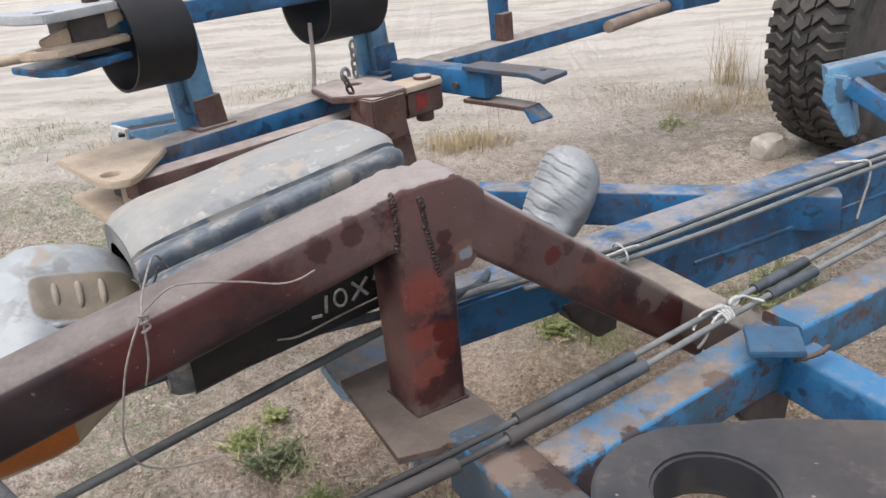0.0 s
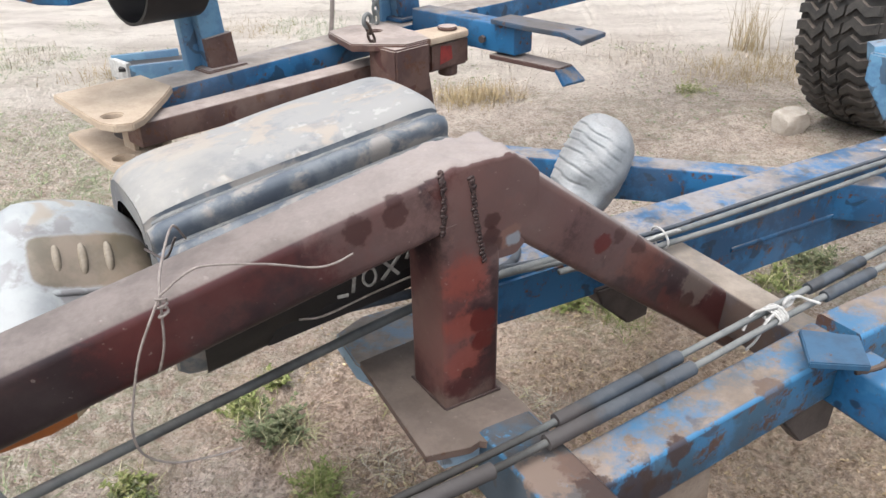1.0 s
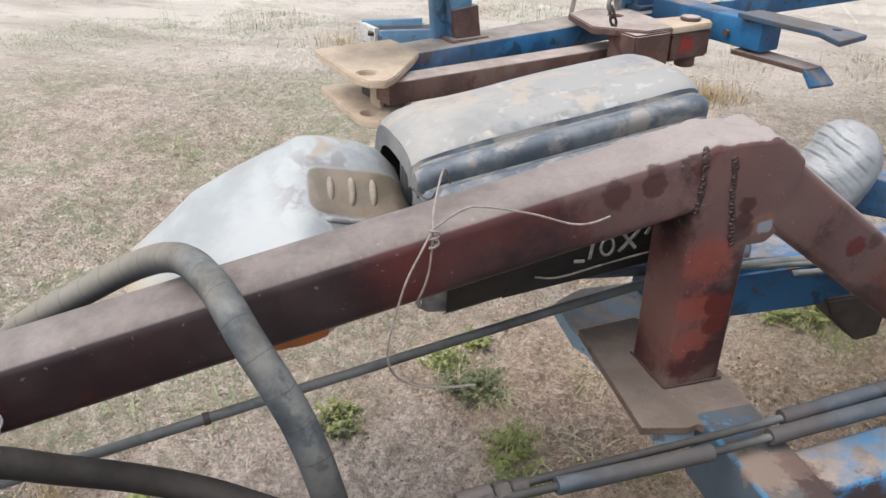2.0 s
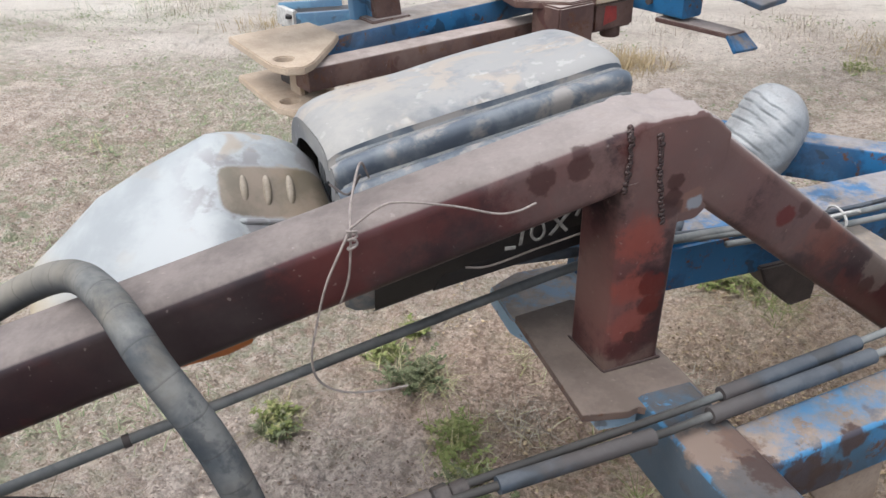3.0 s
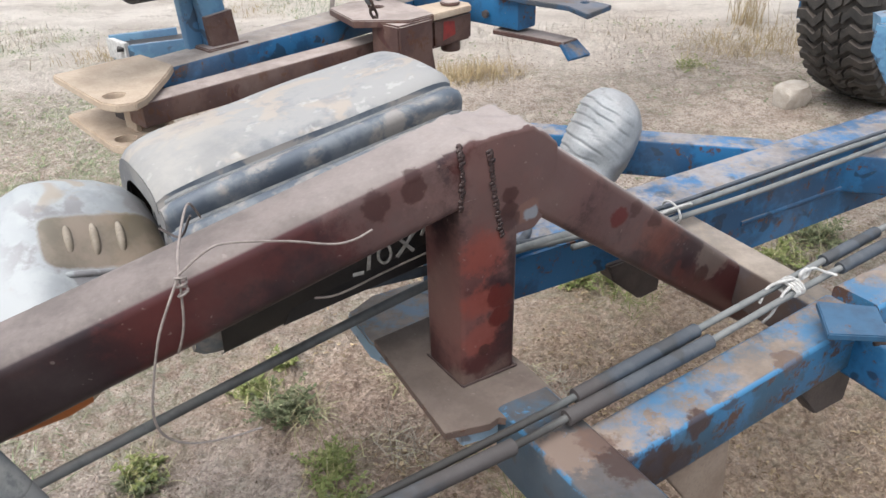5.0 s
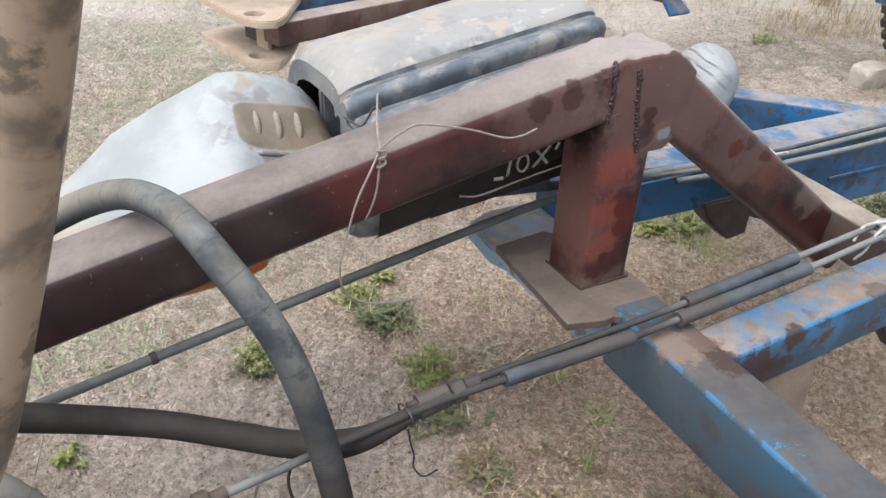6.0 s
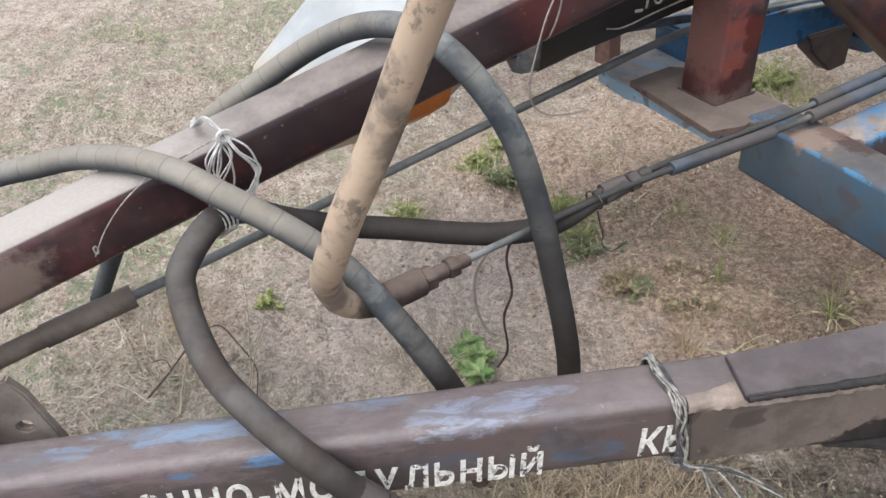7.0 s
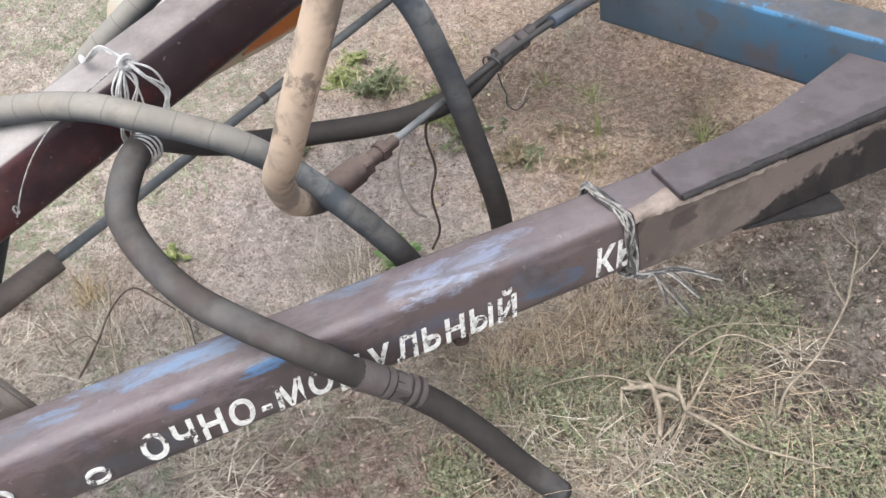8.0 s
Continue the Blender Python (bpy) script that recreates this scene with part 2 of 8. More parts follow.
SIDE_BLUE = painted("side_rail_paint", marks=tuple(((0.640 + 0.0235 * k, 1.262 - 0.0441 * k, 0.512), 0.060, (0.045, 0.165, 0.32), 0.72) for k in range(12)), base=(0.020, 0.125, 0.275), second=(0.016, 0.075, 0.165), spots=(0.012, 0.030, 0.062), wear=0.5, dust=1.0, side_dust=0.25, dust_col=(0.31, 0.26, 0.215), dust_gap=(0.36, 0.48), dust_low=0.3, films=(((0.47, 1.49, 0.45), 0.06, 0.20, (0.088, 0.064, 0.055), 0.92), ((0.44, 1.43, 0.46), 0.03, 0.14, (0.085, 0.058, 0.048), 0.9), ((0.53, 1.36, 0.50), 0.01, 0.06, (0.10, 0.070, 0.056), 0.6)))
LIGHT_BLUE = painted("faded_blue_paint", (0.13, 0.28, 0.42), (0.09, 0.20, 0.33), (0.05, 0.07, 0.1), wear=0.4, dust=0.5, side_dust=0.25)
BROWN = painted("rusty_brown_paint", (0.078, 0.042, 0.037), (0.115, 0.066, 0.053), (0.06, 0.02, 0.018), wear=0.6, dust=0.95, rough=0.6, side_dust=0.30, dust_col=(0.44, 0.37, 0.335))
SKY_BLUE, SLATE = (0.135, 0.235, 0.36), (0.060, 0.085, 0.125)
LILAC = (0.155, 0.120, 0.128)


def on_tube(u, off, z):
    """A place on the lettered tube, in its own stretched coordinates."""
    return (0.30 * u, off, z)


TEXT_FILMS = (
    (on_tube(-0.95, 0.46, 0.415), 0.01, 0.09, LILAC, 0.6), (on_tube(-0.55, 0.50, 0.42), 0.01, 0.08, LILAC, 0.45), (on_tube(-0.30, 0.47, 0.42), 0.01, 0.06, LILAC, 0.4),
    (on_tube(-0.90, 0.510, 0.42), 0.005, 0.045, SKY_BLUE, 0.75), (on_tube(-0.80, 0.500, 0.42), 0.0, 0.035, SKY_BLUE, 0.7), (on_tube(-1.00, 0.488, 0.42), 0.0, 0.03, (0.11, 0.21, 0.33), 0.7),
    (on_tube(-0.74, 0.452, 0.406), 0.0, 0.016, (0.060, 0.17, 0.33), 0.8), (on_tube(-0.86, 0.449, 0.400), 0.0, 0.012, (0.060, 0.15, 0.29), 0.7),
    (on_tube(-0.60, 0.520, 0.42), 0.0, 0.03, (0.12, 0.19, 0.27), 0.5), (on_tube(-0.46, 0.475, 0.42), 0.005, 0.045, (0.20, 0.25, 0.35), 0.7), (on_tube(-0.48, 0.455, 0.41), 0.0, 0.03, (0.24, 0.29, 0.38), 0.6), (on_tube(-0.38, 0.50, 0.42), 0.0, 0.03, (0.21, 0.25, 0.34), 0.55),
    (on_tube(-0.31, 0.447, 0.345), 0.0, 0.028, (0.060, 0.105, 0.165), 0.6), (on_tube(-0.50, 0.447, 0.36), 0.0, 0.03, SLATE, 0.4), (on_tube(-0.95, 0.447, 0.33), 0.005, 0.05, (0.050, 0.062, 0.072), 0.5), (on_tube(-0.75, 0.447, 0.32), 0.0, 0.03, (0.085, 0.066, 0.058), 0.5),
)
TEXT_PAINT = painted("dark_worn_paint", (0.055, 0.045, 0.045), (0.090, 0.066, 0.064), (0.075, 0.082, 0.10), wear=0.30, dust=0.48, rough=0.32, side_dust=0.14, tone=6.0, spot_at=(0.60, 0.76), dust_col=(0.24, 0.205, 0.20), dust_gap=(0.34, 0.60), films=TEXT_FILMS, crisp=0.40, grain_az=10.8)
TAN = dirty("dusty_steel", (0.50, 0.40, 0.305), (0.40, 0.31, 0.23), 12, 0.9, 0.25)
GUSSET = dirty("dirty_gusset_steel", (0.31, 0.245, 0.195), (0.225, 0.17, 0.13), 12, 0.9, 0.25)
FAR_BLUE = painted("far_blue_paint", (0.020, 0.125, 0.275), (0.016, 0.075, 0.165), (0.012, 0.034, 0.062), wear=0.55, dust=1.0, side_dust=0.2, dust_col=(0.47, 0.40, 0.345), dust_gap=(0.30, 0.44), dust_low=0.45, dust_lo=0.5, dust_hi=0.8)
PALE_PRINT = dirty("worn_pale_print", (0.40, 0.385, 0.36), (0.20, 0.19, 0.18), 60, 0.7, 0.2)
DARK_STEEL = dirty("dark_steel", (0.085, 0.07, 0.066), (0.048, 0.040, 0.040), 14, 0.6, 0.35, 0.10)
WELD = dirty("weld_metal", (0.055, 0.030, 0.028), (0.028, 0.016, 0.016), 60, 0.45, 0.5, 0.15)
RUSTED = dirty("rust", (0.072, 0.046, 0.037), (0.034, 0.023, 0.020), 40, 0.85, 0.5, 0.3)
ROLLER = dirty("black_pipe_plastic", (0.007, 0.007, 0.009), (0.013, 0.012, 0.013), 12, 0.5, 0.1, 0.03)
PALE_EAR = dirty("pale_ear_steel", (0.47, 0.465, 0.455), (0.33, 0.345, 0.365), 14, 0.7, 0.2)
BLACK_PLASTIC = dirty("black_plastic", (0.016, 0.016, 0.017), (0.024, 0.023, 0.023), 12, 0.45, 0.1, 0.12)
SLEEVE = painted("rubber_sleeve", (0.042, 0.056, 0.075), (0.064, 0.078, 0.096), (0.022, 0.025, 0.029), wear=0.1, dust=0.35, rough=0.55, side_dust=0.35, sdl=0.42, dust_col=(0.135, 0.128, 0.125), tone=16.0, spot_at=(0.54, 0.64), flecks=0.05, films=(((0.0, 1.03, 0.498), 0.13, 0.22, (0.058, 0.047, 0.044), 0.9),))
GREASY_STEEL = painted("greasy_steel", (0.034, 0.037, 0.045), (0.023, 0.024, 0.029), (0.05, 0.043, 0.040), wear=0.50, chip=(0.085, 0.080, 0.080), dust=0.22, dust_gap=(0.42, 0.60), dust_low=0.1, marks=(((0.212, 0.317, 1.058), 0.016, (0.05, 0.20, 0.38), 0.85),), rough=0.42, side_dust=0.1, flecks=1.0)
ROPE = dirty("white_cord", (0.54, 0.53, 0.51), (0.36, 0.345, 0.325), 90, 0.9, 0.3)
DARK_ROPE = dirty("black_cord", (0.085, 0.082, 0.08), (0.04, 0.038, 0.037), 90, 0.9, 0.3)
GREY_ROPE = dirty("dirty_cord", (0.36, 0.34, 0.31), (0.13, 0.12, 0.11), 90, 0.9, 0.3)
WIRE = dirty("grey_wire", (0.30, 0.255, 0.23), (0.19, 0.16, 0.145), 60, 0.7, 0.2)


def worn_white():
    m = Nodes("white_stencil_paint")
    w = m.noise(38.0, 6, 0.75)
    col = m.mix(m.ramp(m.noise(90, 4), 0.4, 0.7), (0.66, 0.65, 0.61), (0.48, 0.46, 0.42))
    gone = m.ramp(w, 0.54, 0.575)
    for u, z, r in ((-0.793, 0.352, 0.020), (-0.772, 0.332, 0.016), (-0.752, 0.345, 0.010), (-0.60, 0.322, 0.012)):
        q = m.t.nodes.new("ShaderNodeVectorMath")
        q.operation = "DISTANCE"
        m.link(m.geo.outputs["Position"], q.inputs[0])
        q.inputs[1].default_value = on_tube(u, 0.446, z)
        v = m.math("ADD", q.outputs["Value"], m.math("MULTIPLY", m.math("SUBTRACT", w, 0.5), 0.05))
        gone = m.math("MAXIMUM", gone, m.ramp(v, r * 0.8, r * 1.15, 1, 0))
    col = m.mix(gone, col, (0.072, 0.060, 0.060))
    return m.done(col, 0.6, 0, m.bump(w, 0.2, 0.001))


WHITE_PAINT = worn_white()
RUBBER = dirty("tyre_rubber", (0.028, 0.027, 0.026), (0.07, 0.062, 0.055), 9, 0.8, 0.3, 0.35)
STONE = dirty("pale_stone", (0.50, 0.45, 0.39), (0.36, 0.31, 0.26), 14, 0.9, 0.6, 0.1)
ORANGE = dirty("orange_label", (0.58, 0.17, 0.020), (0.42, 0.13, 0.025), 14, 0.5, 0.1)


def hose_material(name, rubber, dusty, amount, bands=True, patch=(0.36, 0.6), floor=0.18, blot=0.6, rough=0.62, dark_at=(), second=None, settled=()):
    """Hose rubber with wrapped bands along its length (UV x in metres) and dust."""
    m = Nodes(name)
    uv = m.co.outputs["UV"]
    f = m.noise(9.0, 6, 0.65)
    g = m.noise(60.0, 4, 0.6)
    col = m.mix(g, rubber, tuple(c * 1.5 for c in rubber))
    up = m.ramp(m.axis(m.geo.outputs["Normal"], 2), -0.5, 0.8, floor, 1.0)
    d = m.math("MULTIPLY", up, m.ramp(m.noise(15.0, 5, 0.6, distort=0.3), patch[0], patch[1], 0.2 * amount, amount))
    col = m.mix(d, col, m.mix(m.ramp(m.noise(11.0, 5, 0.6), 0.40, 0.62), dusty, second or dusty))
    col = m.mix(m.ramp(m.noise(24.0, 5, 0.65), 0.54, 0.64, 0, blot), col, tuple(c * 0.8 for c in rubber))
    for place, r0, r1, tint in settled:
        q = m.t.nodes.new("ShaderNodeVectorMath")
        q.operation = "DISTANCE"
        m.link(m.geo.outputs["Position"], q.inputs[0])
        q.inputs[1].default_value = place
        v = m.math("ADD", q.outputs["Value"], m.math("MULTIPLY", m.math("SUBTRACT", f, 0.5), 0.45))
        col = m.mix(m.math("MULTIPLY", up, m.ramp(v, r0, r1, 0.62, 0)), col, m.mix(g, tint, tuple(c * 0.7 for c in tint)))
    # near-black brown tone round each listed place, with a ragged edge
    for place, r0, r1 in dark_at:
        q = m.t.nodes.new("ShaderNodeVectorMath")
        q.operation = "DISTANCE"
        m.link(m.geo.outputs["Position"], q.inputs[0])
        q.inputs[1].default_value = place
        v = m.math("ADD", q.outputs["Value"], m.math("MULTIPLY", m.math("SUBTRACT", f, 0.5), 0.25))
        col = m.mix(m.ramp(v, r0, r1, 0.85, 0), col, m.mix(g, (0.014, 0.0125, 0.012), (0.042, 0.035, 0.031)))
    n = m.bump(g, 0.2, 0.001)
    if bands:
        w = m.t.nodes.new("ShaderNodeTexWave")
        w.wave_profile = "SAW"
        w.inputs["Scale"].default_value = 7.0
        w.inputs["Distortion"].default_value = 1.5
        m.link(m.scaled(uv, 1, 0.22, 1), w.inputs["Vector"])
        n = m.bump(w.outputs["Fac"], 0.35, 0.002, n)
        col = m.mix(m.ramp(w.outputs["Fac"], 0.93, 1.0, 0, 0.4), col, (0.03, 0.028, 0.026))
    return m.done(col, rough, 0, n, 0.22)


HOSE_TAN = hose_material("dusty_tan_hose", (0.095, 0.078, 0.066), (0.40, 0.305, 0.225), 1.0, False, (0.36, 0.54), 0.80, 0.7, dark_at=(((-0.690, 0.528, 0.485), 0.050, 0.095),))
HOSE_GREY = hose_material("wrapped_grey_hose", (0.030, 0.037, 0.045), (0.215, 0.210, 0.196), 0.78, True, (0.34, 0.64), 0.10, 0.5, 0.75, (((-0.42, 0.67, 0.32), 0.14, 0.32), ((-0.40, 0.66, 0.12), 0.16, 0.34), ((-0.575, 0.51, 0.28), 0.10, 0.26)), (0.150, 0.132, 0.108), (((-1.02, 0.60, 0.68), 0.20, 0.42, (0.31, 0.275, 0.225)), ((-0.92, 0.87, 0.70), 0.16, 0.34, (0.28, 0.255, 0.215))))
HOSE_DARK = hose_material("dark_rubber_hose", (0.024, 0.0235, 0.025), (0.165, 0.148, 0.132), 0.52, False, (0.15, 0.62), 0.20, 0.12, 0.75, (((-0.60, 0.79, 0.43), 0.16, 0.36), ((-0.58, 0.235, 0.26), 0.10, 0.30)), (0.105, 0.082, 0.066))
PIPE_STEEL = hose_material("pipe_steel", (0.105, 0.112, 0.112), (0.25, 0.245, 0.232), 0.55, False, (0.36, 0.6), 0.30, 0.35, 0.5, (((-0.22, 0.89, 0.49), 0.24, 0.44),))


def ground_material():
    m = Nodes("dry_earth")
    p = m.geo.outputs["Position"]
    broad = m.noise(0.9, 5, 0.6)
    mid = m.noise(7.0, 8, 0.7)
    fine = m.noise(60.0, 8, 0.75)
    grain = m.noise(260.0, 4, 0.7)
    crumb = m.voronoi(48.0)
    lump = m.noise(19.0, 6, 0.7)
    col = m.mix(m.ramp(mid, 0.34, 0.66), (0.400, 0.314, 0.256), (0.670, 0.560, 0.475))
    col = m.mix(m.ramp(broad, 0.35, 0.7, 0, 0.5), col, (0.690, 0.590, 0.505))
    col = m.mix(m.ramp(lump, 0.52, 0.64, 0, 0.42), col, (0.265, 0.188, 0.140))
    col = m.mix(m.ramp(lump, 0.45, 0.38, 0, 0.6), col, (0.690, 0.625, 0.540))
    col = m.mix(m.ramp(fine, 0.54, 0.66, 0, 0.50), col, (0.240, 0.165, 0.122))
    col = m.mix(m.ramp(fine, 0.46, 0.36, 0, 0.55), col, (0.680, 0.585, 0.480))
    col = m.mix(m.ramp(grain, 0.55, 0.66, 0, 0.45), col, (0.690, 0.635, 0.550))
    # crumbs: pale tops and the shade between small lumps, both put into the colour
    cell = m.voronoi(95.0)
    edge = m.t.nodes.new("ShaderNodeTexVoronoi")
    edge.feature = "DISTANCE_TO_EDGE"
    edge.inputs["Scale"].default_value = 75.0
    m.link(p, edge.inputs["Vector"])
    gap = m.math("MULTIPLY", m.ramp(edge.outputs["Distance"], 0.0, 0.16, 1, 0), m.ramp(lump, 0.44, 0.58, 0.05, 0.45))
    col = m.mix(gap, col, (0.185, 0.125, 0.090))
    col = m.mix(m.ramp(cell, 0.10, 0.0, 0, 0.55), col, (0.66, 0.58, 0.49))
    # single crumbs, each of its own tone
    own = m.t.nodes.new("ShaderNodeTexVoronoi")
    own.inputs["Scale"].default_value = 130.0
    m.link(p, own.inputs["Vector"])
    tone = m.axis(own.outputs["Color"], 0)
    col = m.mix(m.ramp(tone, 0.28, 0.10, 0, 0.50), col, (0.200, 0.142, 0.108))
    col = m.mix(m.ramp(tone, 0.80, 0.95, 0, 0.50), col, (0.70, 0.63, 0.55))
    # browner blotches at random, then placed patches of darker or paler earth
    browner = m.ramp(m.noise(1.7, 6, 0.65), 0.52, 0.62, 0, 0.35)
    col = m.mix(browner, col, (0.300, 0.205, 0.150))
    # last two: dark soil, with the shade among the weeds put into the colour
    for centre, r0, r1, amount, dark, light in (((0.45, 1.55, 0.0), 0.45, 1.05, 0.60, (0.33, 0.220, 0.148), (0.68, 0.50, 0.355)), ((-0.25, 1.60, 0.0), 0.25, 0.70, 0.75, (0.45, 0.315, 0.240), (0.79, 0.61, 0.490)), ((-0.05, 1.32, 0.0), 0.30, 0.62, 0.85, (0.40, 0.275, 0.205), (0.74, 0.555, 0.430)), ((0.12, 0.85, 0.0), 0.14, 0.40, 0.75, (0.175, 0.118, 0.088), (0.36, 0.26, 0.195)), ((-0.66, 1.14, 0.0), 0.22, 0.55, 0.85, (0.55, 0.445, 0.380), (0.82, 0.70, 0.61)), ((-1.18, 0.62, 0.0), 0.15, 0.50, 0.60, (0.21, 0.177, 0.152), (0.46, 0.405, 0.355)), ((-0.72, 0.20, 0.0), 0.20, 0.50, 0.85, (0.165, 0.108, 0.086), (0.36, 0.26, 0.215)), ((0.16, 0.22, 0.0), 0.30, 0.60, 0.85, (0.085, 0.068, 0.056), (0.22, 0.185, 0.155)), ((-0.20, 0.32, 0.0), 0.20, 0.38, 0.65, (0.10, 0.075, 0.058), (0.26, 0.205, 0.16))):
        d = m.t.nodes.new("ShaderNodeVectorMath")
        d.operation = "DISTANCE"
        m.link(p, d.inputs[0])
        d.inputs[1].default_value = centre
        patch_dist = m.math("ADD", d.outputs["Value"], m.math("MULTIPLY", m.math("SUBTRACT", mid, 0.5), 0.9))
        col = m.mix(m.ramp(patch_dist, r0, r1, amount, 0), col, m.mix(m.ramp(fine, 0.42, 0.58), light, dark))
    # a driven sandy track beyond the machines, with wheel marks along it
    along_y = m.math("ADD", m.math("MULTIPLY", m.axis(p, 1), 0.96), m.math("MULTIPLY", m.axis(p, 0), -0.22))
    wob = m.math("ADD", along_y, m.math("MULTIPLY", m.noise(0.6, 4), 2.2))
    road = m.math("MULTIPLY", m.ramp(wob, 4.4, 7.2), m.ramp(wob, 40.0, 60.0, 1, 0))
    tracks = m.noise(1.0, 6, 0.6, m.scaled(p, 0.7, 2.4, 1))
    sand = m.mix(m.ramp(tracks, 0.40, 0.66), (0.76, 0.700, 0.625), (0.56, 0.500, 0.440))
    col = m.mix(m.math("MULTIPLY", road, 0.85), col, sand)
    green = m.math("MULTIPLY", m.ramp(m.noise(1.3, 7, 0.7), 0.44, 0.58, 0, 0.85), m.ramp(m.axis(p, 0), -0.5, -1.4, 0.35, 1.0))
    green = m.math("MULTIPLY", green, m.ramp(m.noise(24, 4), 0.4, 0.6))
    col = m.mix(m.math("MULTIPLY", green, m.math("SUBTRACT", 1.0, road)), col, (0.27, 0.30, 0.19))
    h = m.math("ADD", m.math("MULTIPLY", mid, 0.6), m.math("MULTIPLY", fine, 0.55))
    h = m.math("ADD", h, m.math("MULTIPLY", lump, 0.45))
    streak = m.noise(2.2, 7, 0.68, m.scaled(p, 0.9, 3.4, 1))
    col = m.mix(m.math("MULTIPLY", m.ramp(streak, 0.54, 0.64, 0, 0.40), m.ramp(m.axis(p, 1), 2.2, 3.6)), col, (0.34, 0.275, 0.225))
    n = m.bump(h, 1.0, 0.045)
    n = m.bump(crumb, 0.45, 0.008, n)
    n = m.bump(m.ramp(edge.outputs["Distance"], 0.0, 0.3), 0.6, 0.010, n)
    n = m.bump(grain, 0.5, 0.004, n)
    return m.done(col, 0.95, 0, n, 0.12)


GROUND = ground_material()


# ---- mesh helpers ----
def mesh_object(name, bm, material, smooth=None):
    me = bpy.data.meshes.new(name)
    bm.normal_update()
    bm.to_mesh(me)
    bm.free()
    me.materials.append(material)
    if smooth is not None:
        me.polygons.foreach_set("use_smooth", [True] * len(me.polygons))
        if smooth < 180:
            me.set_sharp_from_angle(angle=radians(smooth))
    return new(name, me)


def part(name, bm, material, parent, label="", smooth=40):
    ob = mesh_object(name, bm, material, smooth)
    if parent is not None:
        ob.parent = parent
        ob.matrix_parent_inverse = parent.matrix_world.inverted()
    if label:
        ob["label"] = label
    return ob


def thing(name, base, label, category, group="", kind=""):
    ob = new(name)
    ob.empty_display_size = 0.05
    ob.location = base
    ob.matrix_world = Matrix.Translation(base)
    return tagged(ob, label, category, group, kind)


def rounded_rect(w, h, r, n=4):
    pts = []
    for cx, cy, a0 in ((w / 2 - r, h / 2 - r, 0), (-w / 2 + r, h / 2 - r, 90), (-w / 2 + r, -h / 2 + r, 180), (w / 2 - r, -h / 2 + r, 270)):
        for k in range(n + 1):
            a = radians(a0 + 90 * k / n)
            pts.append((cx + r * math.cos(a), cy + r * math.sin(a)))
    return pts


def beam(p0, p1, w, h, r=0.01, up=(0, 0, 1), cut0=None, cut1=None, hollow=0.0, bm=None, cuts=1, seg=3):
    """A square tube from p0 to p1 (its axis), w wide, h high, with rounded edges. cut0/cut1: normals of mitred ends. hollow: wall of an open end."""
    bm = bm or bmesh.new()
    p0, p1 = Vector(p0), Vector(p1)
    z = (p1 - p0).normalized()
    x = z.cross(Vector(up)).normalized()
    y = x.cross(z).normalized()
    prof = rounded_rect(w, h, r, seg)

    def ring(pts, k, n, base):
        out = []
        for u, v in pts:
            q = p0 + (p1 - p0) * k + x * u + y * v
            if n is not None:
                n = Vector(n)
                q = q - z * ((q - base).dot(n) / z.dot(n))
            out.append(bm.verts.new(q))
        return out

    rings = []
    for i in range(cuts + 1):
        k = i / cuts
        rings.append(ring(prof, k, cut0 if i == 0 else cut1 if i == cuts else None, p0 if i == 0 else p1))
    n = len(prof)
    for a, b in zip(rings, rings[1:]):
        for i in range(n):
            bm.faces.new((a[i], a[(i + 1) % n], b[(i + 1) % n], b[i]))
    if hollow:
        inner = rounded_rect(w - 2 * hollow, h - 2 * hollow, max(r - hollow, 0.002), seg)
        ia, ib = ring(inner, 0, cut0, p0), ring(inner, 1, cut1, p1)
        for i in range(n):
            j = (i + 1) % n
            bm.faces.new((ib[i], ib[j], ia[j], ia[i]))
            bm.faces.new((rings[0][j], rings[0][i], ia[i], ia[j]))
            bm.faces.new((rings[-1][i], rings[-1][j], ib[j], ib[i]))
    else:
        bm.faces.new(list(reversed(rings[0])))
        bm.faces.new(rings[-1])
    bmesh.ops.recalc_face_normals(bm, faces=bm.faces)
    return bm


def catmull(points, per=8):
    p = [Vector(q) for q in points]
    p = [2 * p[0] - p[1]] + p + [2 * p[-1] - p[-2]]
    out = []
    for i in range(1, len(p) - 2):
        a, b, c, d = p[i - 1:i + 3]
        for k in range(per):
            t = k / per
            out.append(0.5 * (2 * b + (c - a) * t + (2 * a - 5 * b + 4 * c - d) * t * t + (3 * b - a - 3 * c + d) * t ** 3))
    out.append(p[-2])
    return out


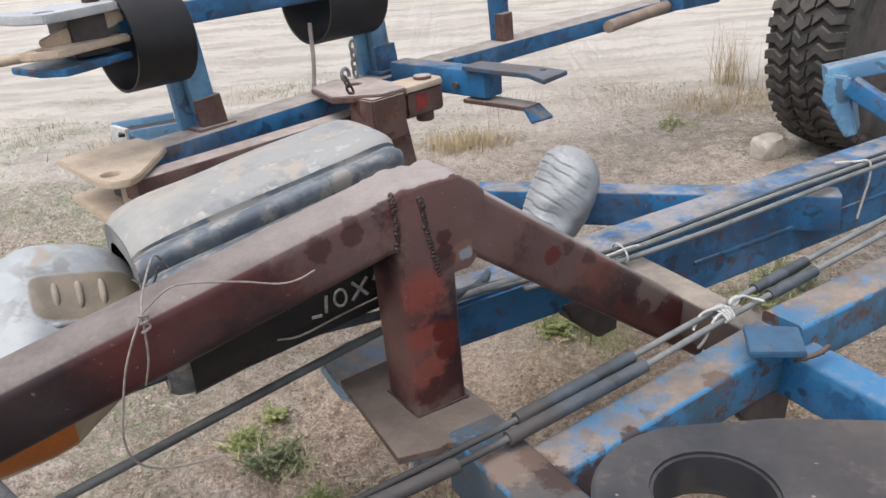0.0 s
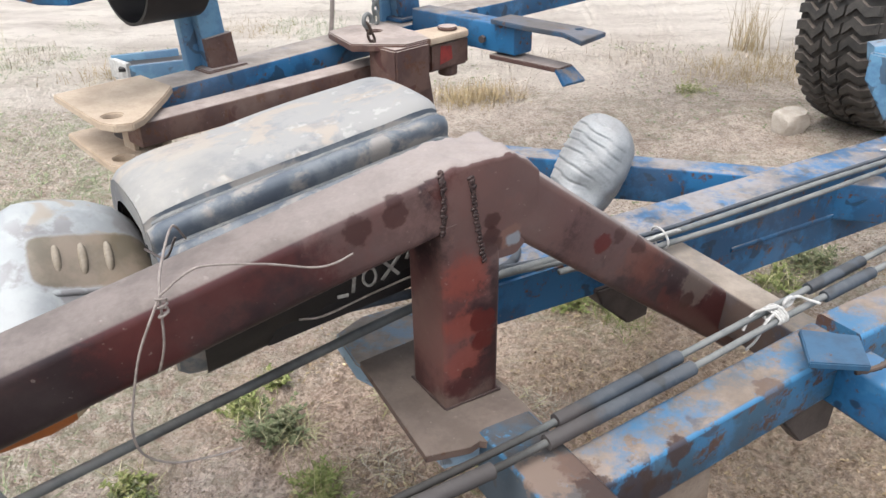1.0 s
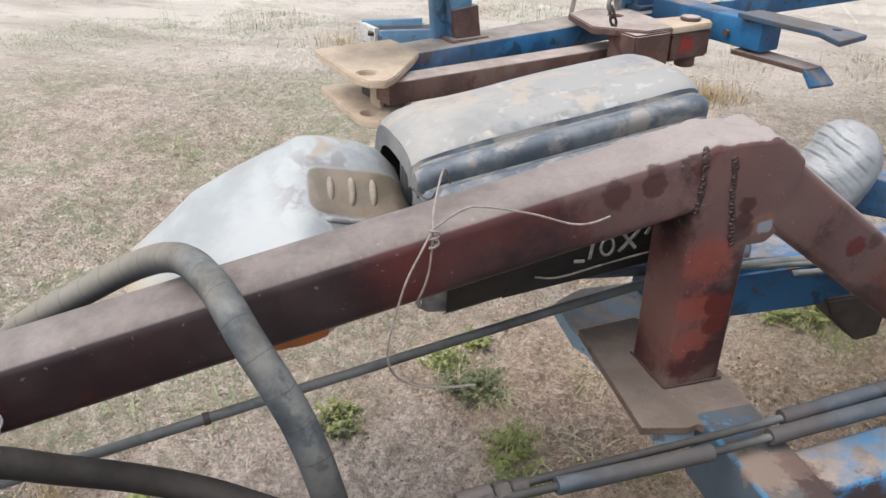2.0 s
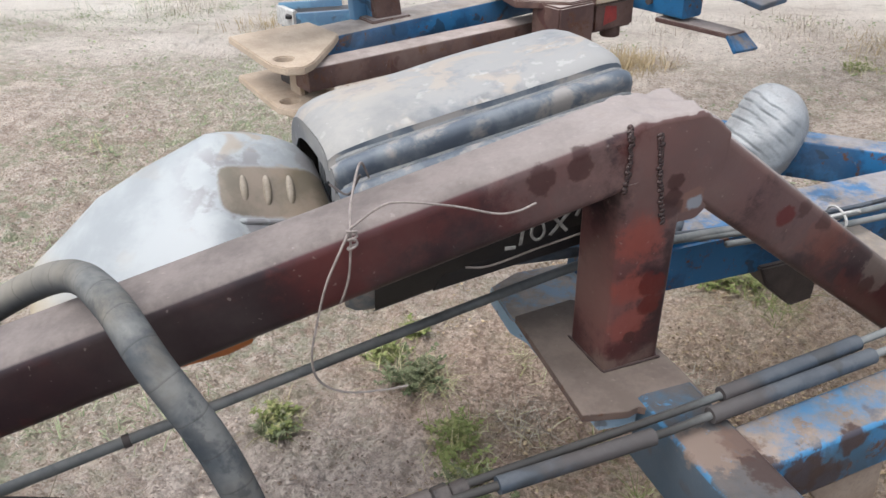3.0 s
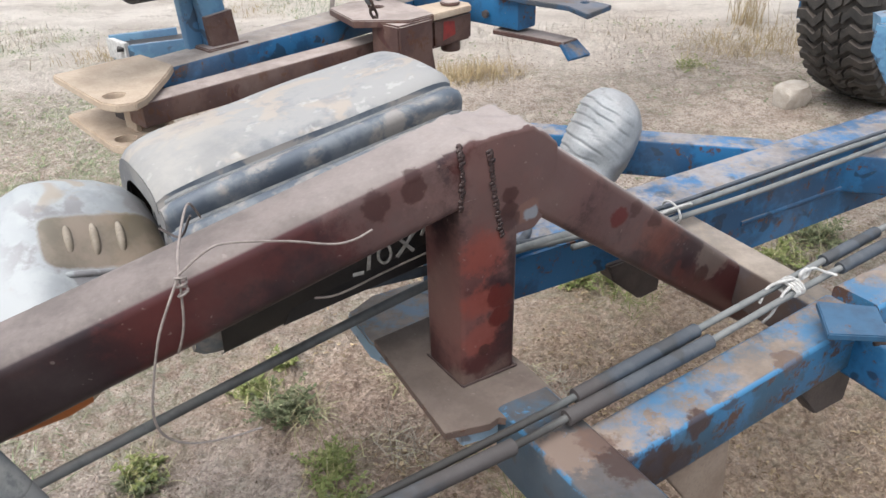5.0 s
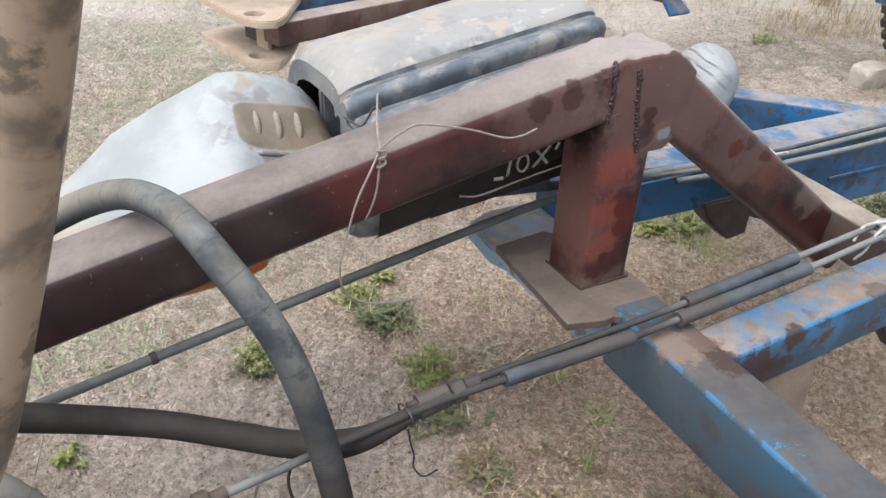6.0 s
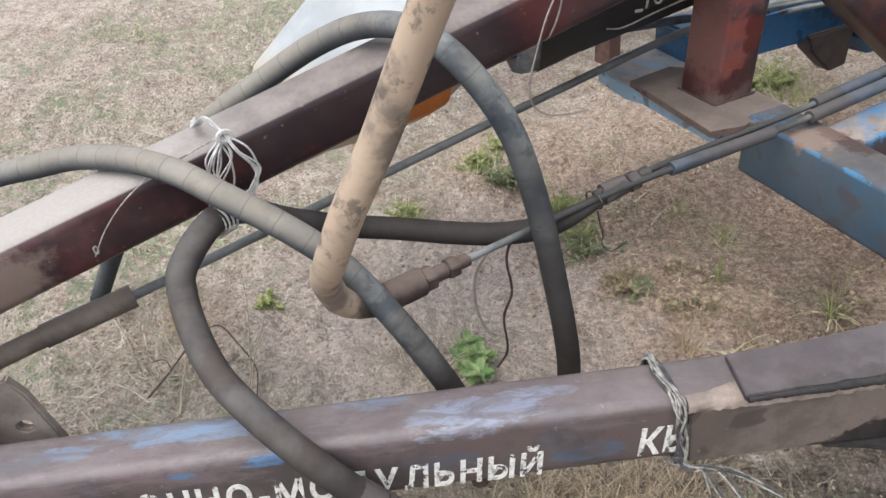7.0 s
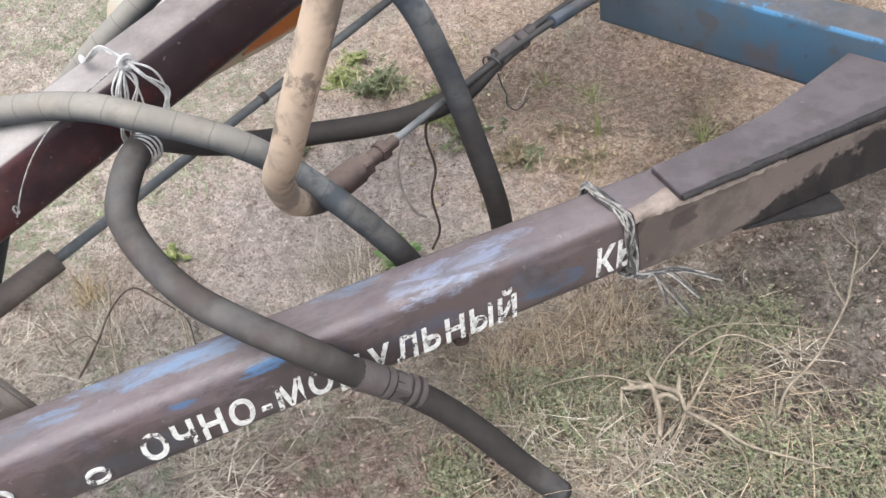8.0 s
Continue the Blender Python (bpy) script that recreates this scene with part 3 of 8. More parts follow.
def sweep(points, radius, sides=12, per=8, smooth=True, bm=None, taper=None):
    """A round tube along a smooth line. radius: a number, or one for each point of the line by taper(k)."""
    bm = bm or bmesh.new()
    uvl = bm.loops.layers.uv.verify()
    line = catmull(points, per) if smooth else [Vector(q) for q in points]
    rings, dist = [], [0.0]
    t0 = (line[1] - line[0]).normalized()
    x = t0.orthogonal().normalized()
    for i, q in enumerate(line):
        t = (line[min(i + 1, len(line) - 1)] - line[max(i - 1, 0)]).normalized()
        x = (x - t * x.dot(t)).normalized()
        y = t.cross(x)
        rad = taper(i / (len(line) - 1)) if taper else radius
        rings.append([bm.verts.new(q + (x * math.cos(2 * math.pi * k / sides) + y * math.sin(2 * math.pi * k / sides)) * rad) for k in range(sides)])
        if i:
            dist.append(dist[-1] + (q - line[i - 1]).length)
    for i in range(len(rings) - 1):
        a, b = rings[i], rings[i + 1]
        for k in range(sides):
            j = (k + 1) % sides
            f = bm.faces.new((a[k], a[j], b[j], b[k]))
            for lp, (u, v) in zip(f.loops, ((dist[i], k), (dist[i], k + 1), (dist[i + 1], k + 1), (dist[i + 1], k))):
                lp[uvl].uv = (u, v / sides)
    bm.faces.new(list(reversed(rings[0])))
    bm.faces.new(rings[-1])
    return bm


def plate(outline, thick, to_world, bevel=0.002, holes=()):
    """A flat plate: its outline in the plate's plane (x, y), thickness downwards, with round holes (x, y, r), placed by a matrix."""
    bm = bmesh.new()
    if holes:
        outer = [bm.verts.new((x, y, 0)) for x, y in outline]
        edges = [bm.edges.new((outer[i], outer[(i + 1) % len(outer)])) for i in range(len(outer))]
        for hx, hy, hr in holes:
            ring = [bm.verts.new((hx + hr * math.cos(2 * math.pi * k / 28), hy + hr * math.sin(2 * math.pi * k / 28), 0)) for k in range(28)]
            edges += [bm.edges.new((ring[i], ring[(i + 1) % 28])) for i in range(28)]
        bmesh.ops.triangle_fill(bm, use_beauty=True, use_dissolve=False, edges=edges)
        for f in bm.faces:
            if f.normal.z < 0:
                f.normal_flip()
    else:
        bm.faces.new([bm.verts.new((x, y, 0)) for x, y in outline])
    bm.normal_update()
    for f in bm.faces:
        if f.normal.z < 0:
            f.normal_flip()
    top = list(bm.faces)
    ret = bmesh.ops.extrude_face_region(bm, geom=top)
    vs = [v for v in ret["geom"] if isinstance(v, bmesh.types.BMVert)]
    bmesh.ops.translate(bm, verts=vs, vec=(0, 0, thick))
    bmesh.ops.translate(bm, verts=bm.verts, vec=(0, 0, -thick))
    bmesh.ops.recalc_face_normals(bm, faces=bm.faces)
    if bevel:
        sharp = [e for e in bm.edges if len(e.link_faces) == 2 and e.calc_face_angle(0) > 0.6]
        bmesh.ops.bevel(bm, geom=sharp, offset=bevel, segments=2, affect="EDGES", clamp_overlap=True)
    bm.transform(to_world)
    return bm


def cylinder(p0, p1, r, sides=16, r2=None, bevel=0.0):
    bm = bmesh.new()
    p0, p1 = Vector(p0), Vector(p1)
    m = (p1 - p0).to_track_quat("Z", "Y").to_matrix().to_4x4()
    bmesh.ops.create_cone(bm, cap_ends=True, segments=sides, radius1=r, radius2=r if r2 is None else r2, depth=(p1 - p0).length)
    if bevel:
        bmesh.ops.bevel(bm, geom=[e for e in bm.edges if e.calc_face_angle(0) > 1], offset=bevel, segments=2, affect="EDGES")
    bm.transform(Matrix.Translation((p0 + p1) / 2) @ m)
    return bm


def box(size, m, bevel=0.004):
    bm = bmesh.new()
    bmesh.ops.create_cube(bm, size=1)
    bm.transform(Matrix.Diagonal((*size, 1)))
    if bevel:
        bmesh.ops.bevel(bm, geom=list(bm.edges), offset=bevel, segments=2, affect="EDGES")
    bm.transform(m)
    return bm


def basis(origin, x, y, z):
    m = Matrix((x, y, z)).transposed().to_4x4()
    return Matrix.Translation(origin) @ m


def along(az, off, u, z):
    """A point on a level line of the plan: az degrees, off to its left from the origin, u along it."""
    a = radians(az)
    return Vector((math.cos(a) * u - math.sin(a) * off, math.sin(a) * u + math.cos(a) * off, z))


# ---- ground ----
def ground_height(x, y):
    h = 0.02 * noise.noise((x * 1.3, y * 1.3, 0)) + 0.012 * noise.noise((x * 4, y * 4, 3))
    rough = 0.6 + 0.7 * max(0.0, 0.5 + noise.noise((x * 1.1, y * 1.1, 17)))
    h += rough * (0.015 * noise.noise((x * 11, y * 11, 7)) + 0.012 * noise.noise((x * 23, y * 23, 5)) + 0.009 * noise.noise((x * 47, y * 47, 9)) + 0.0045 * noise.noise((x * 88, y * 88, 13)))
    return h


def build_ground():
    def axis(lo, hi, step, far):
        inner = [lo + step * i for i in range(int((hi - lo) / step) + 1)]
        out, d = [], step
        x = inner[-1]
        while x < far:
            d *= 1.06 if d < 0.12 else 1.25
            x += d
            out.append(x)
        left, d, x = [], step, inner[0]
        while x > -far:
            d *= 1.06 if d < 0.12 else 1.25
            x -= d
            left.append(x)
        return list(reversed(left)) + inner + out
    xs, ys = axis(-2.2, 1.6, 0.0095, 900), axis(-0.3, 3.0, 0.0095, 900)
    vs = []
    for y in ys:
        for x in xs:
            far = max(0.0, math.hypot(x, y - 2) - 6)
            vs.append((x, y, ground_height(x, y) * (1 if far == 0 else max(0.3, 1 - far * 0.02))))
    w = len(xs)
    faces = [(j * w + i, j * w + i + 1, (j + 1) * w + i + 1, (j + 1) * w + i) for j in range(len(ys) - 1) for i in range(w - 1)]
    me = bpy.data.meshes.new("ground")
    me.from_pydata(vs, [], faces)
    me.polygons.foreach_set("use_smooth", [True] * len(me.polygons))
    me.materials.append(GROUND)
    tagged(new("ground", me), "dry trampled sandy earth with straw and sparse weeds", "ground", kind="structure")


build_ground()


# ---- the bent maroon drawbar ----
FOOT = painted("dusty_brown_plate", (0.105, 0.070, 0.058), (0.14, 0.095, 0.078), (0.06, 0.03, 0.026), wear=0.5, dust=0.9, rough=0.6, side_dust=0.3, dust_col=(0.19, 0.152, 0.128), dust_low=0.5)
T, TW = 0.10, 0.1035  # tube size in the working plane, and as settled
UPV = Vector((0, 0, 1))


def lumpy(line, r, rnd, mat, top, label="", sides=8):
    return part("weld_bead", sweep(line, r, sides, smooth=False, taper=lambda k: r * (0.75 + 0.5 * rnd.random())), mat, top, label)


def weld_chain(line, r, rnd, mat, top, label="", out=None):
    """A hand-laid weld: overlapping flattened lumps along a line."""
    bm = bmesh.new()
    for q in line:
        k = r * rnd.uniform(0.7, 1.15)
        m = Matrix.Translation(Vector(q) + AD * rnd.uniform(-0.35, 0.35) * r) @ pose(0, 0, 0, 0, 0, 33.5) @ pose(0, 0, 0, 0, rnd.uniform(-30, 30), 0) @ Matrix.Diagonal((k * 1.15, k * 0.40, k * 0.85, 1))
        bmesh.ops.create_icosphere(bm, subdivisions=1, radius=1.0, matrix=m)
    ob = part("weld_bead", bm, mat, top, label, 60)
    return tagged(ob, label, kind="stuff")


def build_drawbar():
    top = thing("drawbar", ar(-0.075, 0.05, 0.52), "maroon painted bent square tube drawbar, dusty on top", "drawbar")
    sl = 0.190
    h = T / math.cos(math.atan(sl))
    pz = lambda s: 0.918 + sl * (s + 0.12) - h / 2
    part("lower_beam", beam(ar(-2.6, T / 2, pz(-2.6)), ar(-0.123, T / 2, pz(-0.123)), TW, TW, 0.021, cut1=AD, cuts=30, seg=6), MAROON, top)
    part("post", beam(ar(-0.073, T / 2, 0.515), ar(-0.073, T / 2, 0.840), TW, TW, 0.008, up=AN, cuts=8), MAROON, top)
    a = math.atan2(-0.374, 0.505)
    dv = AD * math.cos(a) + UPV * math.sin(a)
    up = UPV * math.cos(a) - AD * math.sin(a)
    up = (up * math.cos(radians(5)) - AN * math.sin(radians(5))).normalized()
    c0 = A0 + AD * -0.01 + AN * (T / 2 - 0.003) + UPV * 0.920 - up * (T / 2)
    part("rear_beam", beam(seat(c0), seat(c0 + dv * 0.80), TW, TW, 0.014, up=up, cuts=8, seg=4), MAROON, top)
    rnd = random.Random(5)
    wl = "dark lumpy weld bead"
    weld_chain(catmull([ar(-0.123, 0.004, 0.914), ar(-0.123, -0.002, 0.900), ar(-0.122, -0.003, 0.865), ar(-0.124, -0.003, 0.825)], 10), 0.0046, rnd, WELD, top, wl)
    weld_chain(catmull([ar(-0.078, 0.002, 0.902), ar(-0.076, -0.002, 0.89), ar(-0.070, -0.002, 0.84), ar(-0.054, -0.001, 0.765)], 12), 0.0050, rnd, WELD, top, wl)
    lumpy([ar(-0.123 + 0.1 * k / 20, -0.001, 0.525) for k in range(21)] + [ar(-0.022, 0.1 * k / 10, 0.5215) for k in range(11)], 0.0024, rnd, WELD, top, wl)
    lumpy([ar(-0.123, 0.1 * k / 12, 0.525) for k in range(13)], 0.0024, rnd, WELD, top, wl)
    # the welded head: front cheek, lumpy dusty crown
    bm = bmesh.new()
    rings, n = [], 30
    for i in range(n + 1):
        s = -0.150 + 0.190 * i / n
        zt = min(0.918 + 0.190 * (s + 0.12), 0.9165, 0.9165 - 0.74 * (s + 0.004))
        zb = 0.832 if s < -0.124 else 0.757 if s < 0.006 else 0.757 + (s - 0.006) * 0.9
        fade = min(1.0, (s + 0.150) / 0.055, (0.04 - s) / 0.02)
        grow = min(1.0, max(0.0, (s + 0.150) / 0.050))
        zt += 0.0050 * grow - 0.0040
        side = 0.0040 - 0.0052 * min(1.0, max(0.0, (s + 0.150) / 0.022))
        R = 0.021 - 0.014 * min(1.0, max(0.0, (s + 0.145) / 0.06))
        ring = [(0.02, zb + 0.004), (side + 0.005, zb), (side, zb + 0.06), (side, zt - R), (0.134 * R + side, zt - 0.5 * R), (0.5 * R, zt - 0.134 * R), (R, zt)]
        ring += [(R + (0.1 - 2 * R) * k / 12, zt) for k in range(1, 13)]
        ring += [(0.1 - 0.5 * R, zt - 0.134 * R), (0.1006 - 0.134 * R, zt - 0.5 * R), (0.1008, zb), (0.08, zb + 0.004)]
        out = []
        for q, (d, z) in enumerate(ring):
            lump = 0.0050 * noise.noise((s * 42, d * 42, 2)) + 0.0034 * noise.noise((s * 105, d * 105, 4)) + 0.0026
            w = fade if 5 <= q <= 19 else 0.35 * fade if q in (4, 20) else 0.0
            out.append(bm.verts.new(ar(s, d - (0.25 * lump * w if q in (4, 5) else 0), z + lump * w)))
        rings.append(out)
    for a, b in zip(rings, rings[1:]):
        for k in range(len(a)):
            bm.faces.new((a[k], a[(k + 1) % len(a)], b[(k + 1) % len(a)], b[k]))
    bm.faces.new(rings[0])
    bm.faces.new(list(reversed(rings[-1])))
    bmesh.ops.recalc_face_normals(bm, faces=bm.faces)
    part("head", bm, MAROON, top, "welded head with a lumpy dusty crown", 50)
    m = Matrix.Translation((0, 0, 0.470))
    out = [(-0.246, 1.312), (-0.118, 1.069), (-0.075, 1.082), (-0.05, 1.090), (-0.036, 1.104), (-0.012, 1.100), (0.006, 1.110), (0.030, 1.112), (0.068, 1.148), (0.030, 1.215), (-0.002, 1.262), (-0.06, 1.36), (-0.152, 1.384)]
    part("foot_plate", plate(out, 0.014, m, 0.0008), FOOT, top, "dusty brown steel foot plate")
    # twisted binding wire
    knot = ar(-0.498, -0.008, 0.856)
    for pts, r in (
        ([ar(-0.425, 0.15, 0.84), ar(-0.448, 0.11, 0.880), ar(-0.485, 0.03, 0.868), knot], 0.0017),
        ([knot, ar(-0.468, -0.02, 0.881), ar(-0.442, -0.02, 0.883), ar(-0.377, -0.02, 0.865), ar(-0.3215, -0.02, 0.8436), ar(-0.292, -0.02, 0.8403), ar(-0.266, -0.02, 0.8463)], 0.0016),
        ([knot, ar(-0.516, -0.020, 0.834), ar(-0.535, -0.02, 0.795), ar(-0.550, -0.02, 0.745), ar(-0.560, -0.02, 0.700), ar(-0.554, -0.02, 0.6625), ar(-0.524, -0.02, 0.635), ar(-0.476, -0.02, 0.622), ar(-0.440, -0.02, 0.618)], 0.0017),
        ([knot, ar(-0.501, -0.012, 0.829), ar(-0.505, -0.01, 0.792), ar(-0.514, 0.0, 0.755), ar(-0.514, 0.03, 0.738)], 0.0017),
    ):
        part("binding_wire", sweep(pts, r, 6, 6), WIRE, top, "thin grey tie wire")
    for k in range(3):
        c = knot + Vector((0, 0, -0.004 - 0.009 * k))
        pts = [c + AD * (0.006 * math.cos(a)) - AN * (0.004 + 0.005 * math.sin(a)) + UPV * (0.004 * math.sin(a * 0.7 + k)) for a in (0, 1, 2, 3, 4, 5, 6.2)]
        part("wire_knot", sweep(pts, 0.0017, 6, 4), WIRE, top)


build_drawbar()

# ---- the blue frame under and behind the drawbar ----
FR = 31.5
TONGUE = painted("tongue_paint", (0.30, 0.43, 0.56), (0.25, 0.37, 0.48), (0.12, 0.12, 0.13), wear=0.3, dust=0.95, side_dust=0.25, dust_col=(0.53, 0.43, 0.345), dust_gap=(0.42, 0.50), dust_low=0.2)
CAP_BLUE = painted("cap_blue_paint", (0.030, 0.095, 0.175), (0.03, 0.075, 0.135), (0.02, 0.03, 0.05), wear=0.4, dust=0.55, side_dust=0.2, dust_gap=(0.48, 0.58), dust_low=0.15)


def set_back(p):
    """The frame's front end as it has settled, a little further down and back."""
    c = Vector((-0.30, -0.10, 1.26))
    return c + (Vector(p) - c) * 1.03


def build_frame():
    top = thing("machine_frame", (0.55, 1.25, 0), "worn blue steel tube frame with dust and rust", "frame")
    zc = lambda u: 0.430 + 0.095 * (u - 0.53)
    part("front_rail", beam(set_back(along(FR, 0.812, 0.60, zc(0.60))), set_back(along(FR, 0.812, 1.16, zc(1.16))), 0.088, 0.10, 0.010, cuts=6), WORN_BLUE, top)
    part("front_rail_extension", beam(along(FR, 0.822, 1.20, zc(1.18)), along(FR, 0.822, 2.7, zc(1.4)), 0.088, 0.10, 0.010, cuts=6), WORN_BLUE, top)
    part("near_rail", beam(set_back(along(-59, 0.570, -0.955, 0.436)), set_back(along(-59, 0.570, 0.10, 0.425)), 0.10, 0.128, 0.010, cuts=8), RAIL_BLUE, top)
    tongue = [(q.x, q.y) for q in (Vector((-0.30, -0.10, 0)) + (Vector((x, y, 0)) - Vector((-0.30, -0.10, 0))) * 1.064 for x, y in (((-0.306, 1.332), (-0.258, 1.240), (-0.226, 1.215), (-0.105, 1.022), (-0.075, 1.035), (-0.005, 1.07), (-0.11, 1.41), (-0.158, 1.455), (-0.268, 1.39))))]
    part("tongue_plate", plate(tongue, 0.036, Matrix.Translation((0, 0, 0.455)), 0.003), TONGUE, top, "dusty faded blue drawbar tongue")
    part("side_rail", beam(set_back(along(-62, 1.115, -1.375, 0.468)), set_back(along(-62, 1.115, -0.20, 0.473)), 0.074, 0.10, 0.010, cuts=6), SIDE_BLUE, top)
    # far rail: a deep box that grows shallower to its end
    m = basis(along(FR, 1.275, 0, 0), along(FR, 0, 1, 0), UPV, -along(FR, 1, 0, 0))
    out = [(0.66, 0.525), (3.4, 0.525), (3.4, 0.317), (1.30, 0.322), (1.23, 0.350), (1.12, 0.412), (0.66, 0.424)]
    part("far_rail", plate(out, 0.125, m @ pose(0, 0, 0), 0.008), BLUE, top)
    part("crease_strip", beam(along(FR, 1.277, 1.46, 0.412), along(FR, 1.277, 3.3, 0.395), 0.012, 0.014, 0.005), BLUE, top)
    part("far_brace", beam((0.05, 2.30, 0.45), (1.02, 2.055, 0.45), 0.08, 0.105, 0.008), BLUE, top)
    part("hanging_bracket", plate([(0, 0), (0.165, 0), (0.160, -0.112), (0.105, -0.118), (0.022, -0.045)], 0.05, basis(along(FR, 1.262, 1.035, 0.435), along(FR, 0, 1, 0), UPV, -along(FR, 1, 0, 0)), 0.004), DARK_STEEL, top)
    part("cap_plate", plate([(-0.05, -0.05), (0.045, -0.045), (0.05, 0.045), (-0.045, 0.05)], 0.012, basis(Vector((0.546, 1.24, 0.552)), Vector((0.98, -0.15, 0)), Vector((0.15, 0.98, 0)), UPV), 0.002), CAP_BLUE, top, "small blue steel cap plate")
    part("gusset", plate([(0.0, 0.0), (0.17, -0.01), (0.19, -0.24), (0.12, -0.17)], 0.010, basis(set_back(along(FR, 0.775, 0.69, 0.44)), along(FR, 0, 1, 0), UPV, -along(FR, 1, 0, 0)), 0.002), GUSSET, top, "dusty triangular gusset plate")
    part("lower_bracket", plate([(0.0, 0.0), (0.17, 0.03), (0.16, -0.09), (0.08, -0.09)], 0.03, basis(set_back(along(FR, 0.79, 1.03, 0.42)), along(FR, 0, 1, 0), UPV, -along(FR, 1, 0, 0)), 0.003), DARK_STEEL, top)
    rnd = random.Random(8)
    lumpy(catmull([along(-62, 1.16, -0.80, 0.522), along(-62, 1.12, -0.79, 0.526), along(-62, 1.075, -0.80, 0.522)], 8), 0.005, rnd, RUSTED, top)
    # legs that carry the frame
    part("leg", beam(along(FR, 1.34, 2.9, 0.33), along(FR, 1.34, 2.9, -0.02), 0.08, 0.08, 0.006, up=AD), BLUE, top)
    part("leg", beam(along(FR, 0.822, 2.45, 0.46), along(FR, 0.822, 2.45, -0.02), 0.08, 0.08, 0.006, up=AD), BLUE, top)
    # raised bracket by the wheel
    w = Vector((0.862, -0.507, 0))
    back = Vector((0.507, 0.862, 0))
    m = basis(Vector((1.23, 2.70, 0)), w, UPV, -back)
    part("wedge_bracket", plate([(0.0, 0.672), (0.075, 0.662), (0.12, 0.47), (0.085, 0.455), (0.0, 0.585)], 0.12, m, 0.006), LIGHT_BLUE, top, "pale blue wedge shaped bracket")
    part("raised_rail", beam(Vector((1.25, 2.74, 0.66)), Vector((2.3, 2.62, 0.86)), 0.07, 0.06, 0.006), LIGHT_BLUE, top)
    part("strut", beam(Vector((1.30, 2.66, 0.64)), Vector((1.62, 2.44, 0.40)), 0.06, 0.06, 0.006), BLUE, top)


build_frame()

# ---- lettered beam ----
OIL = (0.014, 0.012, 0.012)
PLATE_PAINT = painted("grey_plate_paint", (0.062, 0.052, 0.055), (0.045, 0.037, 0.040), (0.04, 0.03, 0.03), wear=0.2, dust=0.35, rough=0.5, side_dust=0.1, dust_col=(0.185, 0.155, 0.150), films=tuple((tuple(along(10.8, 0.436 + 0.0006 * k, -0.03 + 0.028 * k, 0.436)), 0.008 + 0.006 * min(1.0, 0.15 * k), 0.022 + 0.012 * min(1.0, 0.15 * k), OIL, 0.85) for k in range(16)))
TB = 10.8
SIDE_PLATE = painted("grimy_plate_paint", (0.135, 0.106, 0.090), (0.088, 0.069, 0.060), (0.045, 0.035, 0.032), wear=0.3, dust=0.8, rough=0.5, side_dust=0.30, sdl=0.46, dust_col=(0.20, 0.165, 0.14), marks=tuple((tuple(along(10.8, 0.437, u, z)), r, OIL, 0.92) for u, z, r in ((0.02, 0.298, 0.018), (0.06, 0.300, 0.028), (0.10, 0.305, 0.040), (0.15, 0.318, 0.050), (0.21, 0.332, 0.060), (0.29, 0.345, 0.068), (0.38, 0.35, 0.08), (0.50, 0.35, 0.09))))
BRACKET = dirty("dusty_bracket_steel", (0.23, 0.195, 0.165), (0.12, 0.10, 0.088), 16, 0.85, 0.4, 0.3)
SEAM = dirty("dusty_seam", (0.30, 0.245, 0.205), (0.16, 0.125, 0.105), 22, 0.9, 0.6, 0.25)
TBX, TBO = along(TB, 0, 1, 0), along(TB, 1, 0, 0)


def letters(name, text, size):
    cu = bpy.data.curves.new(name, "FONT")
    cu.body, cu.size, cu.extrude, cu.offset = text, size, 0.0004, 0.0028
    ob = new(name, cu)
    me = bpy.data.meshes.new_from_object(ob.evaluated_get(bpy.context.evaluated_depsgraph_get()))
    bpy.data.objects.remove(ob)
    bm = bmesh.new()
    bm.from_mesh(me)
    bpy.data.meshes.remove(me)
    return bm


EDGE = dirty("oily_edge", (0.013, 0.012, 0.012), (0.034, 0.029, 0.027), 40, 0.75, 0.6)


def lumpy_strip(line, rnd):
    return sweep(catmull(line, 4), 0.0075, 8, smooth=False, taper=lambda k: 0.0030 + 0.0026 * min(1.0, k * 3) + 0.0022 * rnd.random())


